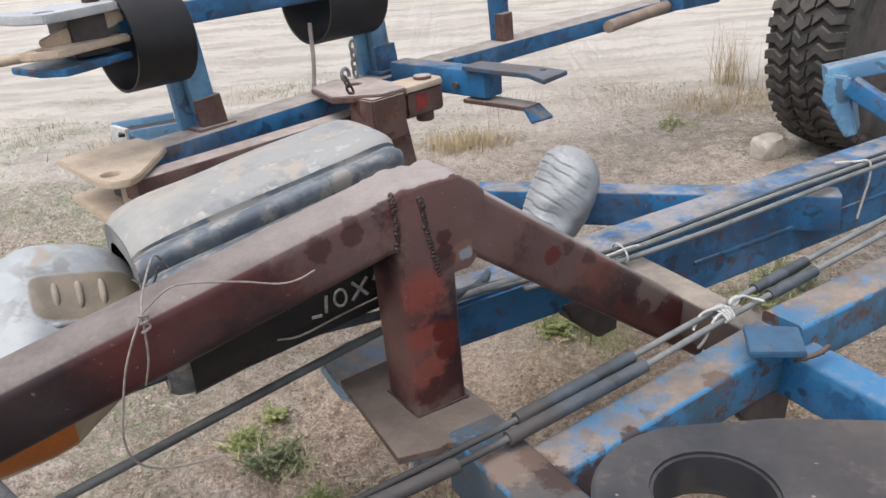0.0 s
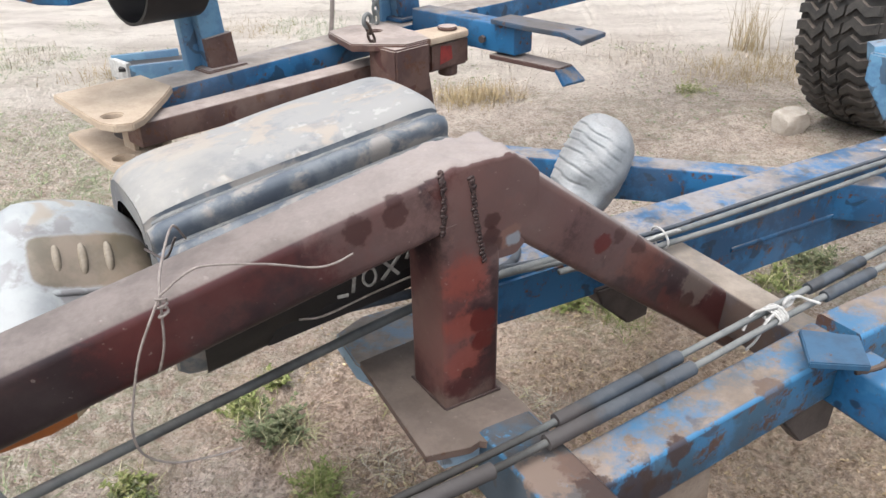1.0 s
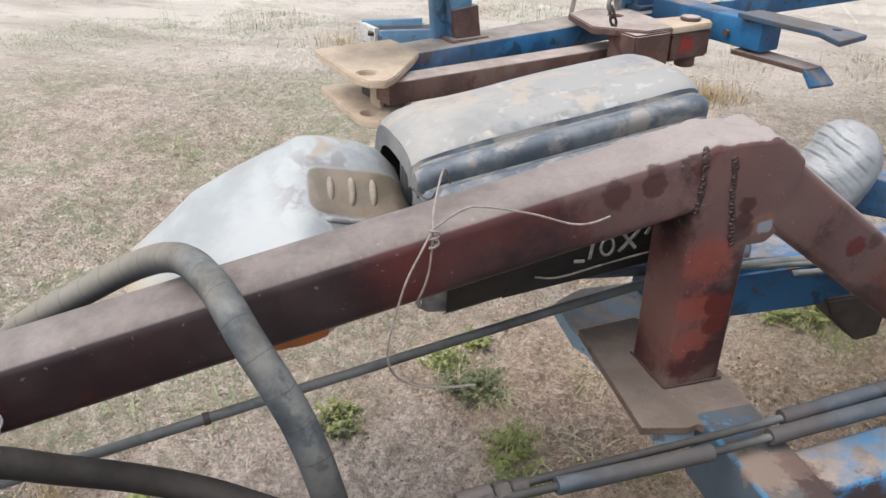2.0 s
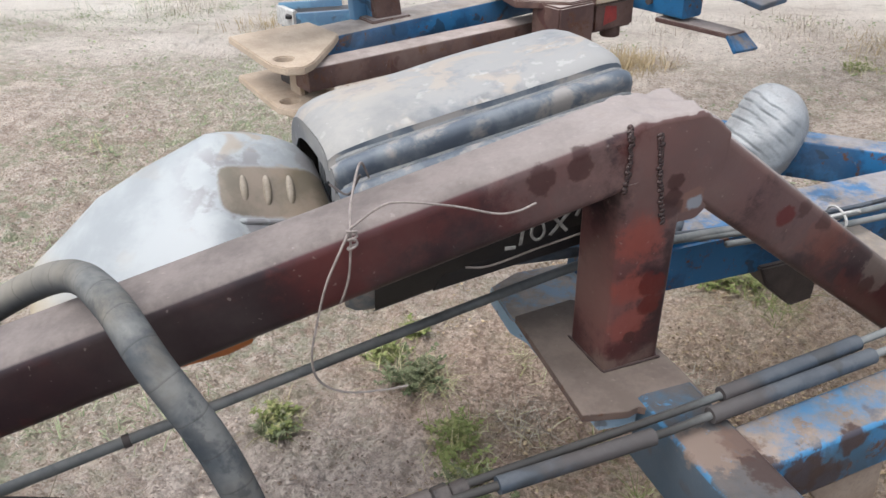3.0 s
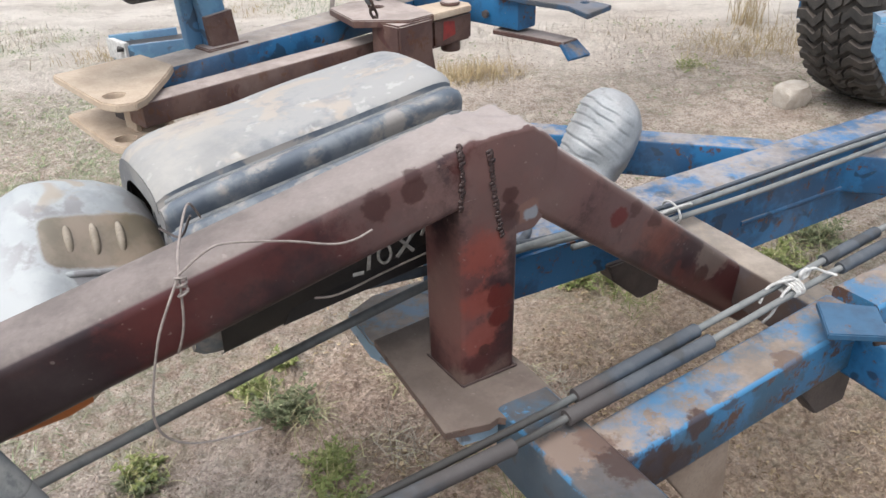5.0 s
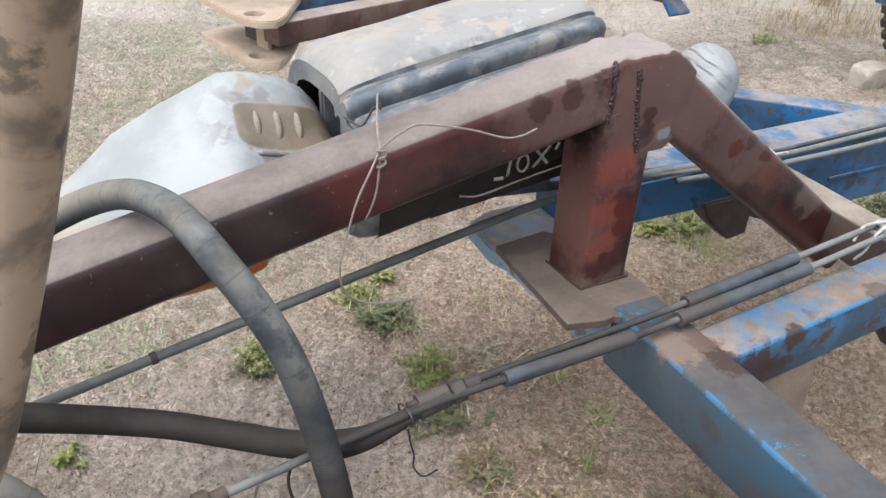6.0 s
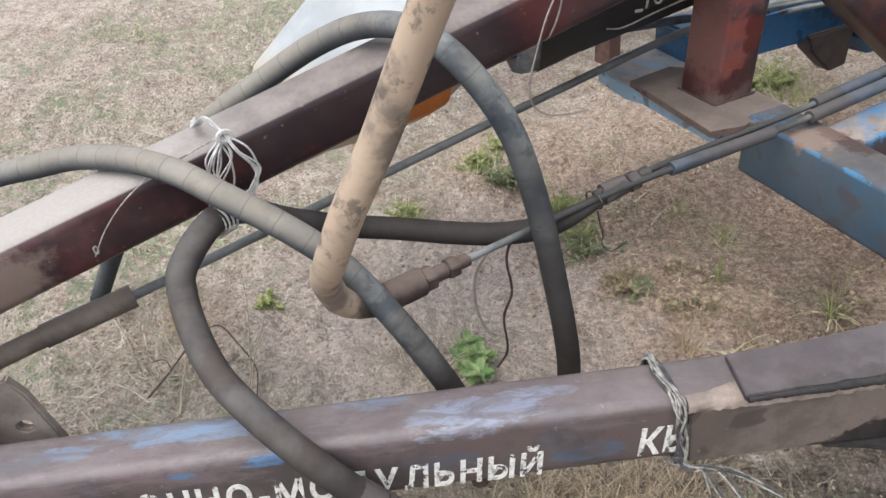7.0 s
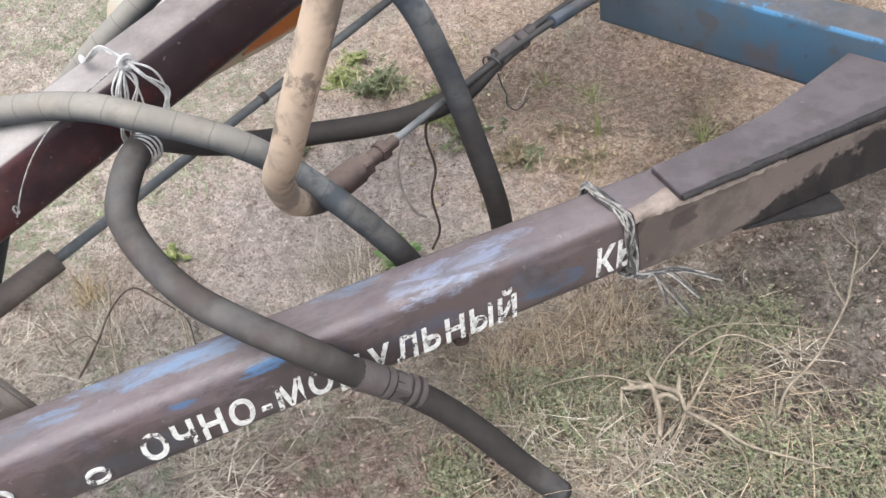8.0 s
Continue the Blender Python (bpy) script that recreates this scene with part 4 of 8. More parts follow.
def build_text_beam():
    top = thing("lettered_beam", along(TB, 0.49, -0.5, 0.0), "dark worn steel tube with white stencilled letters", "beam")
    tube = part("tube", beam(along(TB, 0.490, -2.4, 0.362), along(TB, 0.490, 1.1, 0.362), 0.086, 0.118, 0.018, cuts=20, seg=5), TEXT_PAINT, top)
    for text, u0, u1, base, tall in (("ОЧНО-МОДУЛЬНЫЙ", -0.930, -0.378, (0.322, 0.311), (0.047, 0.043)), ("КЬ", -0.242, -0.168, (0.323, 0.323), (0.050, 0.050))):
        glyphs = [letters("letter", c, 0.1) for c in text]
        wide = [(min(v.co.x for v in g.verts), max(v.co.x for v in g.verts)) for g in glyphs]
        squeeze = 0.80 * (u1 - u0) / sum(q - p for p, q in wide)
        gap = 0.20 * (u1 - u0) / (len(text) - 1) if len(text) > 2 else 0.004
        u = u0
        for c, g, (p, q) in zip(text, glyphs, wide):
            for v in g.verts:
                x = u + (v.co.x - p) * squeeze
                k = (x - u0) / (u1 - u0)
                y = v.co.y / 0.070 * (tall[0] + (tall[1] - tall[0]) * k)
                v.co = along(TB, 0.4464 - v.co.z, x + 0.06 * y, base[0] + (base[1] - base[0]) * k + y)
            part("letter", g, WHITE_PAINT, tube, "worn white stencilled capital letter", None)
            u += (q - p) * squeeze + gap
    for u, z, sz in ((-0.987, 0.320, 0.027), (-1.104, 0.338, 0.040)):
        pts = [along(TB, 0.4455, u + sz * (0.5 * math.cos(a) - 0.1), z + sz * (0.6 + 0.45 * math.sin(a))) for a in [i * math.pi / 6 for i in range(13)]]
        part("paint_mark", sweep(pts, 0.0035, 4, 3), WHITE_PAINT, tube)
    part("paint_mark", beam(along(TB, 0.4465, -1.126, 0.322), along(TB, 0.4465, -1.126, 0.378), 0.007, 0.002, 0.0005, up=TBO), WHITE_PAINT, tube)
    # reinforcing plates to the right of the cord
    m = basis(Vector((0, 0, 0.432)), TBX, TBO, UPV)
    rnd = random.Random(3)
    jag = [(-0.108 + 0.02 * k, 0.434 + 0.0006 * k + rnd.uniform(-0.0016, 0.0016)) for k in range(30)]
    out = jag + [(0.75, 0.49), (0.75, 0.72), (0.48, 0.642), (0.22, 0.562), (0.13, 0.536), (0.02, 0.522), (-0.104, 0.514)]
    part("top_plate", plate(out, 0.011, m, 0.0012), PLATE_PAINT, top, "dark steel plate welded on top")
    m = basis(along(TB, 0.439, 0, 0), TBX, UPV, -TBO)
    part("side_plate", plate([(-0.178, 0.400), (-0.172, 0.408), (1.05, 0.412), (1.05, 0.303), (-0.170, 0.303)], 0.007, m, 0.002), SIDE_PLATE, top, "dusty grimy side plate")
    m = basis(Vector((0, 0, 0.300)), TBX, TBO, UPV)
    part("bottom_flange", plate([(0.03, 0.442), (0.09, 0.430), (0.14, 0.412), (0.194, 0.400), (0.203, 0.431), (0.205, 0.50), (0.03, 0.50)], 0.008, m, 0.002), EDGE, top, "oily black bottom flange")
    part("plate_edge", lumpy_strip([along(TB, 0.4325 + 0.0006 * k, -0.105 + 0.02 * k, 0.4255) for k in range(30)], rnd), EDGE, top, "oily black ragged plate edge", 60)
    # dirt and weld packed in the step between the plates
    bm = bmesh.new()
    rings = []
    for k in range(46):
        u = -0.182 + 0.006 * k
        fat = min(1.0, 0.35 + 6 * (u + 0.182)) * (1 - min(1, max(0, (u + 0.01) / 0.10)))
        bump = lambda q: 0.0035 * noise.noise((u * 60, q * 3.1, 5)) + 0.002 * noise.noise((u * 140, q * 5, 9))
        rings.append([bm.verts.new(along(TB, o - bump(q), u, z + bump(q + 7))) for q, (o, z) in enumerate(((0.444, 0.403), (0.4375 - 0.002 * fat, 0.408), (0.4375, 0.416), (0.441, 0.4205 + 0.003 * fat), (0.450 + 0.02 * (1 - abs(u + 0.11) / 0.07 if abs(u + 0.11) < 0.07 else 0), 0.4225 + 0.001 * fat), (0.462, 0.419)))])
    for a, b in zip(rings, rings[1:]):
        for k in range(5):
            bm.faces.new((a[k], b[k], b[k + 1], a[k + 1]))
    bmesh.ops.recalc_face_normals(bm, faces=bm.faces)
    part("weld_seam", bm, SEAM, top, "pale dusty weld seam", 60)
    # clevis bracket at the back
    m = basis(along(TB, 0.56, 0, 0), TBX, UPV, -TBO)
    part("bracket", plate([(-1.20, 0.505), (-1.085, 0.500), (-1.068, 0.47), (-1.043, 0.36), (-1.035, 0.32), (-1.22, 0.32)], 0.016, m, 0.003, holes=((-1.088, 0.412, 0.010),)), BRACKET, top, "dusty steel bracket with a round hole")
    part("bracket_web", plate([(-1.165, 0.500), (-1.150, 0.500), (-1.150, 0.33), (-1.165, 0.33)], 0.07, m @ pose(0, 0, 0.07), 0.003), BRACKET, top)
    part("bolt", cylinder(along(TB, 0.475, -0.462, 0.308), along(TB, 0.475, -0.462, 0.272), 0.013, 8, bevel=0.002), RUSTED, top)
    # stand legs, out of the way at both ends
    for u in (-2.2, 0.95):
        part("leg", beam(along(TB, 0.49, u, 0.31), along(TB, 0.49, u, -0.02), 0.07, 0.07, 0.006, up=TBX), DARK_STEEL, top)


build_text_beam()


def strands(name, anchors, count, r, mat, label, category, spread=0.006, seed=1, sides=5):
    """A bunch of cord: several strands along the same anchors, each a little off."""
    rnd = random.Random(seed)
    top = thing(name, anchors[0], label, category)
    for k in range(count):
        pts = [Vector(a) + Vector((rnd.uniform(-1, 1), rnd.uniform(-1, 1), rnd.uniform(-1, 1))) * spread for a in anchors]
        part("strand", sweep(pts, r, sides, 5), DARK_ROPE if k % 5 in (1, 3) else mat, top)
    return top


def rope_ring(u):
    return [along(TB, 0.540, u - 0.016, 0.36), along(TB, 0.538, u - 0.014, 0.424), along(TB, 0.50, u - 0.008, 0.4265), along(TB, 0.462, u - 0.001, 0.4265), along(TB, 0.441, u + 0.006, 0.408), along(TB, 0.438, u + 0.012, 0.36), along(TB, 0.439, u + 0.014, 0.312), along(TB, 0.452, u + 0.012, 0.295), along(TB, 0.50, u + 0.004, 0.295), along(TB, 0.538, u - 0.01, 0.31)]


strands("cord_tie", rope_ring(-0.196), 11, 0.0019, GREY_ROPE, "braided grey cord wound round the lettered beam", "cord", 0.0075, 4)
for k, end in enumerate(((-0.070, 0.280, 0.40), (-0.095, 0.262, 0.385), (-0.135, 0.245, 0.40), (-0.045, 0.262, 0.395), (-0.115, 0.225, 0.385))):
    strands("cord_end", [along(TB, 0.440, -0.188, 0.315), along(TB, 0.430, -0.17, 0.305), along(TB, 0.42, (end[0] - 0.18) / 2, 0.300), along(TB, end[2], end[0], end[1])], 2, 0.0015, GREY_ROPE, "frayed loose end of grey cord", "cord", 0.006, 20 + k)


# ---- hoses and pipes ----
OLD_HOSE = dirty("old_dusty_hose", (0.165, 0.135, 0.112), (0.075, 0.062, 0.055), 14, 0.8, 0.5, 0.35)


def hose(name, pts, r, mat, label, per=8, extra=(), taper=None):
    top = thing(name, pts[0], label, "pipe" if name == "pipe" else "hose")
    part("tube", sweep(catmull(pts, per), r, 16, smooth=False, taper=taper), mat, top, smooth=180)
    for nm, line, rad, mt, lab in extra:
        part(nm, sweep([Vector(p) for p in line], rad, 14, smooth=False) if len(line) > 2 else cylinder(line[0], line[1], rad, 6 if nm.endswith("nut") else 16, bevel=0.0015), mt, top, lab)
    return top


def lerp(a, b, k):
    return Vector(a) * (1 - k) + Vector(b) * k


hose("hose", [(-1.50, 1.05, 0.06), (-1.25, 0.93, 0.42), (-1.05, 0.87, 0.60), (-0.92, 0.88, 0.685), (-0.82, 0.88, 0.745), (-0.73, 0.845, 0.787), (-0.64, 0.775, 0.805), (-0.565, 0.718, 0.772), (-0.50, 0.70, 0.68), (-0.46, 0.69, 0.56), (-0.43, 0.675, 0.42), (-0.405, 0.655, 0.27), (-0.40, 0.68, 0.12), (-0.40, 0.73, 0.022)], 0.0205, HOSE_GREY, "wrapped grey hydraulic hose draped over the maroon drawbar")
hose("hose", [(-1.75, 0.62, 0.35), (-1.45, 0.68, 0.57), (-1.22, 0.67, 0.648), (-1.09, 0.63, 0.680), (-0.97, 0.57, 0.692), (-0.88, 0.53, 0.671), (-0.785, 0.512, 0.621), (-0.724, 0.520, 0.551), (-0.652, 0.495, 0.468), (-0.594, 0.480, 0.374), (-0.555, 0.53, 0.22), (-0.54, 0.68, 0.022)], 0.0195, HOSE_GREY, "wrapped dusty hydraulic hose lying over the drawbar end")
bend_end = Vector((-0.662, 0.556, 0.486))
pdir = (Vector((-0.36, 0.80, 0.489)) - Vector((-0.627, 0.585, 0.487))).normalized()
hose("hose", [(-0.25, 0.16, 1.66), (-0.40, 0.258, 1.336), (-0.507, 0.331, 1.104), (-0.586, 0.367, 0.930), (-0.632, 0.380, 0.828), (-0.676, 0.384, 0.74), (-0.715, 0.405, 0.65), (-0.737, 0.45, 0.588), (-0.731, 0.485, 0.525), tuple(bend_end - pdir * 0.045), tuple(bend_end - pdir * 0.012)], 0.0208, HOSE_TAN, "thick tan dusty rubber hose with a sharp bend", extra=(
    ("ferrule", [bend_end - pdir * 0.024, bend_end + pdir * 0.038], 0.0226, RUSTED, "rusty crimped ferrule"),
    ("hex_nut", [bend_end + pdir * 0.038, bend_end + pdir * 0.058], 0.0205, RUSTED, "rusty hexagon nut"),
    ("collar", [bend_end + pdir * 0.058, bend_end + pdir * 0.083], 0.0130, RUSTED, ""),
    ("hex_nut", [bend_end + pdir * 0.083, bend_end + pdir * 0.102], 0.0175, RUSTED, "rusty hexagon nut"),
    ("collar", [bend_end + pdir * 0.102, bend_end + pdir * 0.125], 0.0105, RUSTED, ""),
))
h4 = [(-0.33, 0.828, 0.484), (-0.42, 0.768, 0.464), (-0.51, 0.775, 0.437), (-0.60, 0.79, 0.428), (-0.70, 0.79, 0.438), (-0.79, 0.765, 0.462), (-0.86, 0.70, 0.520), (-0.905, 0.625, 0.588), (-0.925, 0.55, 0.612), (-0.948, 0.486, 0.585), (-0.947, 0.461, 0.555), (-0.922, 0.416, 0.525), (-0.879, 0.362, 0.50), (-0.829, 0.325, 0.475), (-0.782, 0.300, 0.448), (-0.738, 0.289, 0.408), (-0.696, 0.292, 0.355), (-0.654, 0.292, 0.315), (-0.596, 0.286, 0.247), (-0.543, 0.270, 0.175), (-0.492, 0.252, 0.095), (-0.44, 0.235, 0.022)]
JOINT = dirty("oily_joint", (0.030, 0.026, 0.026), (0.075, 0.062, 0.056), 40, 0.6, 0.6)
jd = Vector((0.097, 0.069, 0.015)).normalized()
f0, f1 = Vector(h4[16]), Vector(h4[17])
fd = (f1 - f0).normalized()
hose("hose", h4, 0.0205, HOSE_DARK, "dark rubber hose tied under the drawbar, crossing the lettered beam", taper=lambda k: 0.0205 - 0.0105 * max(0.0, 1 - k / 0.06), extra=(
    ("joint_ferrule", [Vector(h4[0]) - jd * 0.020, Vector(h4[0]) + jd * 0.034], 0.0150, JOINT, "oily black joint to the pipe"),
    ("joint_nut", [Vector(h4[0]) + jd * 0.036, Vector(h4[0]) + jd * 0.058], 0.0185, JOINT, "oily black nut"),
    ("joint_collar", [Vector(h4[0]) + jd * 0.060, Vector(h4[0]) + jd * 0.084], 0.0135, JOINT, ""),
    ("ferrule", [f0 - fd * 0.006, f0 + fd * 0.034], 0.0225, DARK_STEEL, "dark crimped steel ferrule"),
    ("collar", [f0 + fd * 0.036, f0 + fd * 0.046], 0.0240, DARK_STEEL, ""),
    ("hex_nut", [f0 + fd * 0.048, f0 + fd * 0.074], 0.0235, DARK_STEEL, "dark hexagon nut"),
    ("collar", [f0 + fd * 0.078, f0 + fd * 0.086], 0.0238, DARK_STEEL, ""),
    ("collar", [f0 + fd * 0.092, f0 + fd * 0.100], 0.0232, DARK_STEEL, ""),
))

NEAR_PIPE = [(-0.58, 0.622, 0.4875), (-0.36, 0.797, 0.489), (-0.223, 0.882, 0.497), (-0.020, 1.013, 0.495), (0.063, 1.072, 0.495), (0.318, 1.233, 0.516), (0.512, 1.355, 0.540), (0.90, 1.60, 0.573), (1.6, 2.05, 0.62), (2.3, 2.5, 0.60)]
FAR_PIPE = [(-0.36, 0.815, 0.489), (-0.233, 0.897, 0.499), (0.050, 1.090, 0.502), (0.30, 1.256, 0.522), (0.498, 1.380, 0.545), (0.88, 1.63, 0.577), (1.58, 2.09, 0.62), (2.28, 2.54, 0.60)]


def sleeve_pts(a, b):
    return [lerp(a, b, k / 6) for k in range(7)]


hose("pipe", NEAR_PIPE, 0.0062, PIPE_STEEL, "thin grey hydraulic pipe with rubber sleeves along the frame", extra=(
    ("sleeve", sleeve_pts(NEAR_PIPE[4], NEAR_PIPE[5]), 0.0128, SLEEVE, "dark rubber sleeve"),
    ("sleeve", sleeve_pts(NEAR_PIPE[2], NEAR_PIPE[3]), 0.0125, SLEEVE, "dark rubber sleeve"),
    ("sleeve", sleeve_pts(lerp(NEAR_PIPE[6], NEAR_PIPE[7], 0.22), lerp(NEAR_PIPE[6], NEAR_PIPE[7], 0.52)), 0.0115, SLEEVE, "dark rubber sleeve"),
))
hose("pipe", FAR_PIPE, 0.0062, PIPE_STEEL, "thin grey hydraulic pipe beside another on the frame", extra=(
    ("sleeve", sleeve_pts(lerp(FAR_PIPE[2], FAR_PIPE[3], 0.12), FAR_PIPE[3]), 0.0125, SLEEVE, "dark rubber sleeve"),
    ("sleeve", sleeve_pts(lerp(FAR_PIPE[4], FAR_PIPE[5], 0.2), lerp(FAR_PIPE[4], FAR_PIPE[5], 0.55)), 0.0115, SLEEVE, "dark rubber sleeve"),
    ("coupling", sleeve_pts(lerp(FAR_PIPE[0], FAR_PIPE[1], 0.1), lerp(FAR_PIPE[0], FAR_PIPE[1], 0.42)), 0.0125, DARK_STEEL, "dark pipe coupling"),
))
LONG_PIPE = [(-2.2, -0.16, 0.27), (-1.30, 0.49, 0.405), (-1.157, 0.594, 0.42), (-0.61, 1.03, 0.485), (-0.14, 1.38, 0.548), (0.05, 1.50, 0.555), (0.30, 1.64, 0.545)]
hose("pipe", LONG_PIPE, 0.0085, PIPE_STEEL, "long grey pipe with a rusty coupling under the drawbar", extra=(
    ("sleeve", sleeve_pts(LONG_PIPE[0], lerp(LONG_PIPE[1], LONG_PIPE[2], 0.4)), 0.0175, OLD_HOSE, "thick dusty brown hose end"),
    ("coupling", sleeve_pts(lerp(LONG_PIPE[1], LONG_PIPE[2], 0.4), lerp(LONG_PIPE[2], LONG_PIPE[3], 0.06)), 0.0205, OLD_HOSE, "dusty pipe coupling"),
    ("clip", sleeve_pts(lerp(LONG_PIPE[2], LONG_PIPE[3], 0.70), lerp(LONG_PIPE[2], LONG_PIPE[3], 0.715)), 0.0105, DARK_STEEL, ""),
))
hose("pipe", [ar(-1.25, 0.20, 0.60), ar(-0.9, 0.19, 0.625), ar(-0.55, 0.18, 0.655), ar(-0.30, 0.17, 0.655), ar(0.1, 0.2, 0.60), ar(0.28, 0.34, 0.545)], 0.009, SLEEVE, "dark grey hose running behind the drawbar")
# pipes lying along the far rail
for k, (o, z) in enumerate(((1.245, 0.537), (1.225, 0.528), (1.262, 0.540))):
    pts = [along(FR, o + 0.02, 0.70, z + 0.022), along(FR, o, 0.90, z + 0.012), along(FR, o - 0.004, 1.06, z + 0.004), along(FR, o, 1.22, z - 0.004), along(FR, o, 1.45, z + (0.0, -0.006, 0)[k]), along(FR, o, 1.72, z + (0.006, 0.0, 0.004)[k]), along(FR, o + 0.01, 2.1, z), along(FR, o + 0.01, 3.2, z)]
    if k == 1:
        pts = pts[1:]
    hose("pipe", pts, 0.0065 if k < 2 else 0.005, PIPE_STEEL if k < 2 else SLEEVE, "thin grey pipe tied along the blue far rail")


def loop(c, x, y, rx, ry, a0=0, a1=360, n=12):
    return [Vector(c) + Vector(x) * (rx * math.cos(radians(a0 + (a1 - a0) * k / n))) + Vector(y) * (ry * math.sin(radians(a0 + (a1 - a0) * k / n))) for k in range(n + 1)]


ringc = along(FR, 1.24, 1.18, 0.535)
t1 = thing("cord_tie", ringc, "white cord looped round the pipes", "cord")
part("strand", sweep(loop(ringc, along(FR, 0, 1, 0), along(FR, -0.7, 0, 0.7), 0.055, 0.028, 20, 300), 0.0028, 6, 4), ROPE, t1)
part("strand", sweep(loop(ringc, along(FR, 1, 0.2, 0), UPV, 0.032, 0.020), 0.0025, 6, 4), ROPE, t1)
hookc = along(FR, 1.25, 2.10, 0.55)
t1 = thing("cord_tie", hookc, "white cord hooked over the far rail", "cord")
part("strand", sweep([along(FR, 1.32, 2.06, 0.532), along(FR, 1.27, 2.07, 0.545), along(FR, 1.245, 2.10, 0.545), along(FR, 1.24, 2.105, 0.50), along(FR, 1.245, 2.095, 0.43), along(FR, 1.25, 2.09, 0.375)], 0.0035, 6, 6), ROPE, t1)
kc = Vector((0.507, 1.366, 0.550))
t1 = thing("cord_tie", kc, "white cord knotted round two grey pipes", "cord")
pd = Vector((0.85, 0.52, 0.08)).normalized()
pn = Vector((-0.52, 0.85, 0))
for k in range(4):
    part("strand", sweep(loop(kc + pd * (0.006 * k - 0.03) + Vector((0, 0, -0.006)), pn, UPV, 0.022, 0.010 + 0.001 * k, 0, 360, 10), 0.0026, 6, 4), ROPE, t1)
for pts in ([kc, kc + pd * 0.03 + UPV * 0.012, kc + pd * 0.05 + UPV * 0.004 - pn * 0.015, kc + pd * 0.062 - pn * 0.03], [kc, kc - pd * 0.03 + UPV * 0.012, kc - pd * 0.06 + pn * 0.015 + UPV * 0.003, kc - pd * 0.085 + pn * 0.01 - UPV * 0.018], [kc, kc - pd * 0.05 - pn * 0.01, kc - pd * 0.075 - pn * 0.012 - UPV * 0.03, kc - pd * 0.08 - UPV * 0.055]):
    part("strand", sweep(pts, 0.0027, 6, 5), ROPE, t1)
part("knot", sweep(loop(kc + pd * 0.012 + UPV * 0.008, pd, UPV, 0.011, 0.008, 0, 560, 16), 0.0036, 6, 3), ROPE, t1)

# white cord bow that ties the dark hose to the drawbar
def arb(s, d, z):
    return ar(s + 0.065, d, z + 0.018)


bow = thing("cord_bow", arb(-1.11, -0.02, 0.70), "white cord bow tying the dark hose to the drawbar", "cord")
rnd = random.Random(11)
for k in range(9):
    j = lambda s=0.008: rnd.uniform(-s, s)
    pts = [arb(-1.10 + j(), -0.012, 0.738 + j()), arb(-1.115 + j(0.02), -0.022, 0.705 + j()), arb(-1.12 + j(0.02), -0.018, 0.665 + j()), arb(-1.11 + j(0.02), -0.005, 0.63 + j()), arb(-1.11 + j(), 0.02, 0.60 + j())]
    part("strand", sweep(pts, 0.0016, 5, 5), ROPE, bow)
for k in range(5):
    pts = [arb(-1.10, -0.015, 0.74), arb(-1.085 + rnd.uniform(-.01, .01), -0.03, 0.72), arb(-1.066 + rnd.uniform(-.008, .008), -0.03, 0.69), arb(-1.07, -0.03, 0.672 + rnd.uniform(-.01, .01)), arb(-1.085 + rnd.uniform(-.01, .01), -0.025, 0.64), arb(-1.075, -0.02, 0.60)]
    part("strand", sweep(pts, 0.0017, 5, 5), ROPE, bow)
for k in range(3):
    pts = [arb(-1.10, -0.012, 0.742), arb(-1.115, 0.012, 0.752 + 0.003 * k), arb(-1.12 - 0.004 * k, 0.05, 0.732), arb(-1.115, 0.09, 0.725), arb(-1.11, 0.106, 0.70)]
    part("strand", sweep(pts, 0.0018, 5, 5), ROPE, bow)
part("knot", sweep(loop(arb(-1.10, -0.018, 0.738), AD, UPV, 0.010, 0.008, 0, 700, 18), 0.0035, 5, 3), ROPE, bow)
part("strand", sweep([arb(-1.10, -0.015, 0.74), arb(-1.15, -0.015, 0.727), arb(-1.20, -0.014, 0.712), arb(-1.24, -0.018, 0.69), arb(-1.27, -0.02, 0.66), arb(-1.29, -0.02, 0.628)], 0.0011, 5, 5), GREY_ROPE, bow)
part("strand_knot", sweep(loop(arb(-1.287, -0.02, 0.637), AD, UPV, 0.003, 0.006, 0, 560, 12), 0.0014, 5, 3), GREY_ROPE, bow)
for k in range(4):
    c = Vector(h4[8]) * 0.7 + Vector(h4[7]) * 0.3 + Vector((0.004 * k - 0.006, 0.006 * k - 0.012, 0.001))
    part("strand", sweep(loop(c, Vector((0.94, -0.25, 0.1)).normalized(), UPV, 0.0235, 0.0235, 0, 360, 12), 0.0018, 5, 3), ROPE, bow)

# thin wires hanging from the near pipe
for mat, pts, lab in ((RUSTED, [(-0.50, 0.70, 0.478), (-0.508, 0.705, 0.43), (-0.50, 0.71, 0.36), (-0.515, 0.712, 0.30), (-0.51, 0.715, 0.22), (-0.53, 0.72, 0.17)], "rusty brown wire hanging from the pipe"), (WIRE, [(-0.50, 0.69, 0.484), (-0.53, 0.70, 0.46), (-0.56, 0.715, 0.40), (-0.565, 0.72, 0.33), (-0.55, 0.72, 0.27), (-0.53, 0.72, 0.25)], "grey wire hanging in a hook")):
    tagged(mesh_object("hanging_wire", sweep(pts, 0.0024, 6, 6), mat, 180), lab, "wire")
tie = thing("wire_tie", (-0.36, 0.80, 0.49), "thin dark wire twisted round two pipes", "wire")
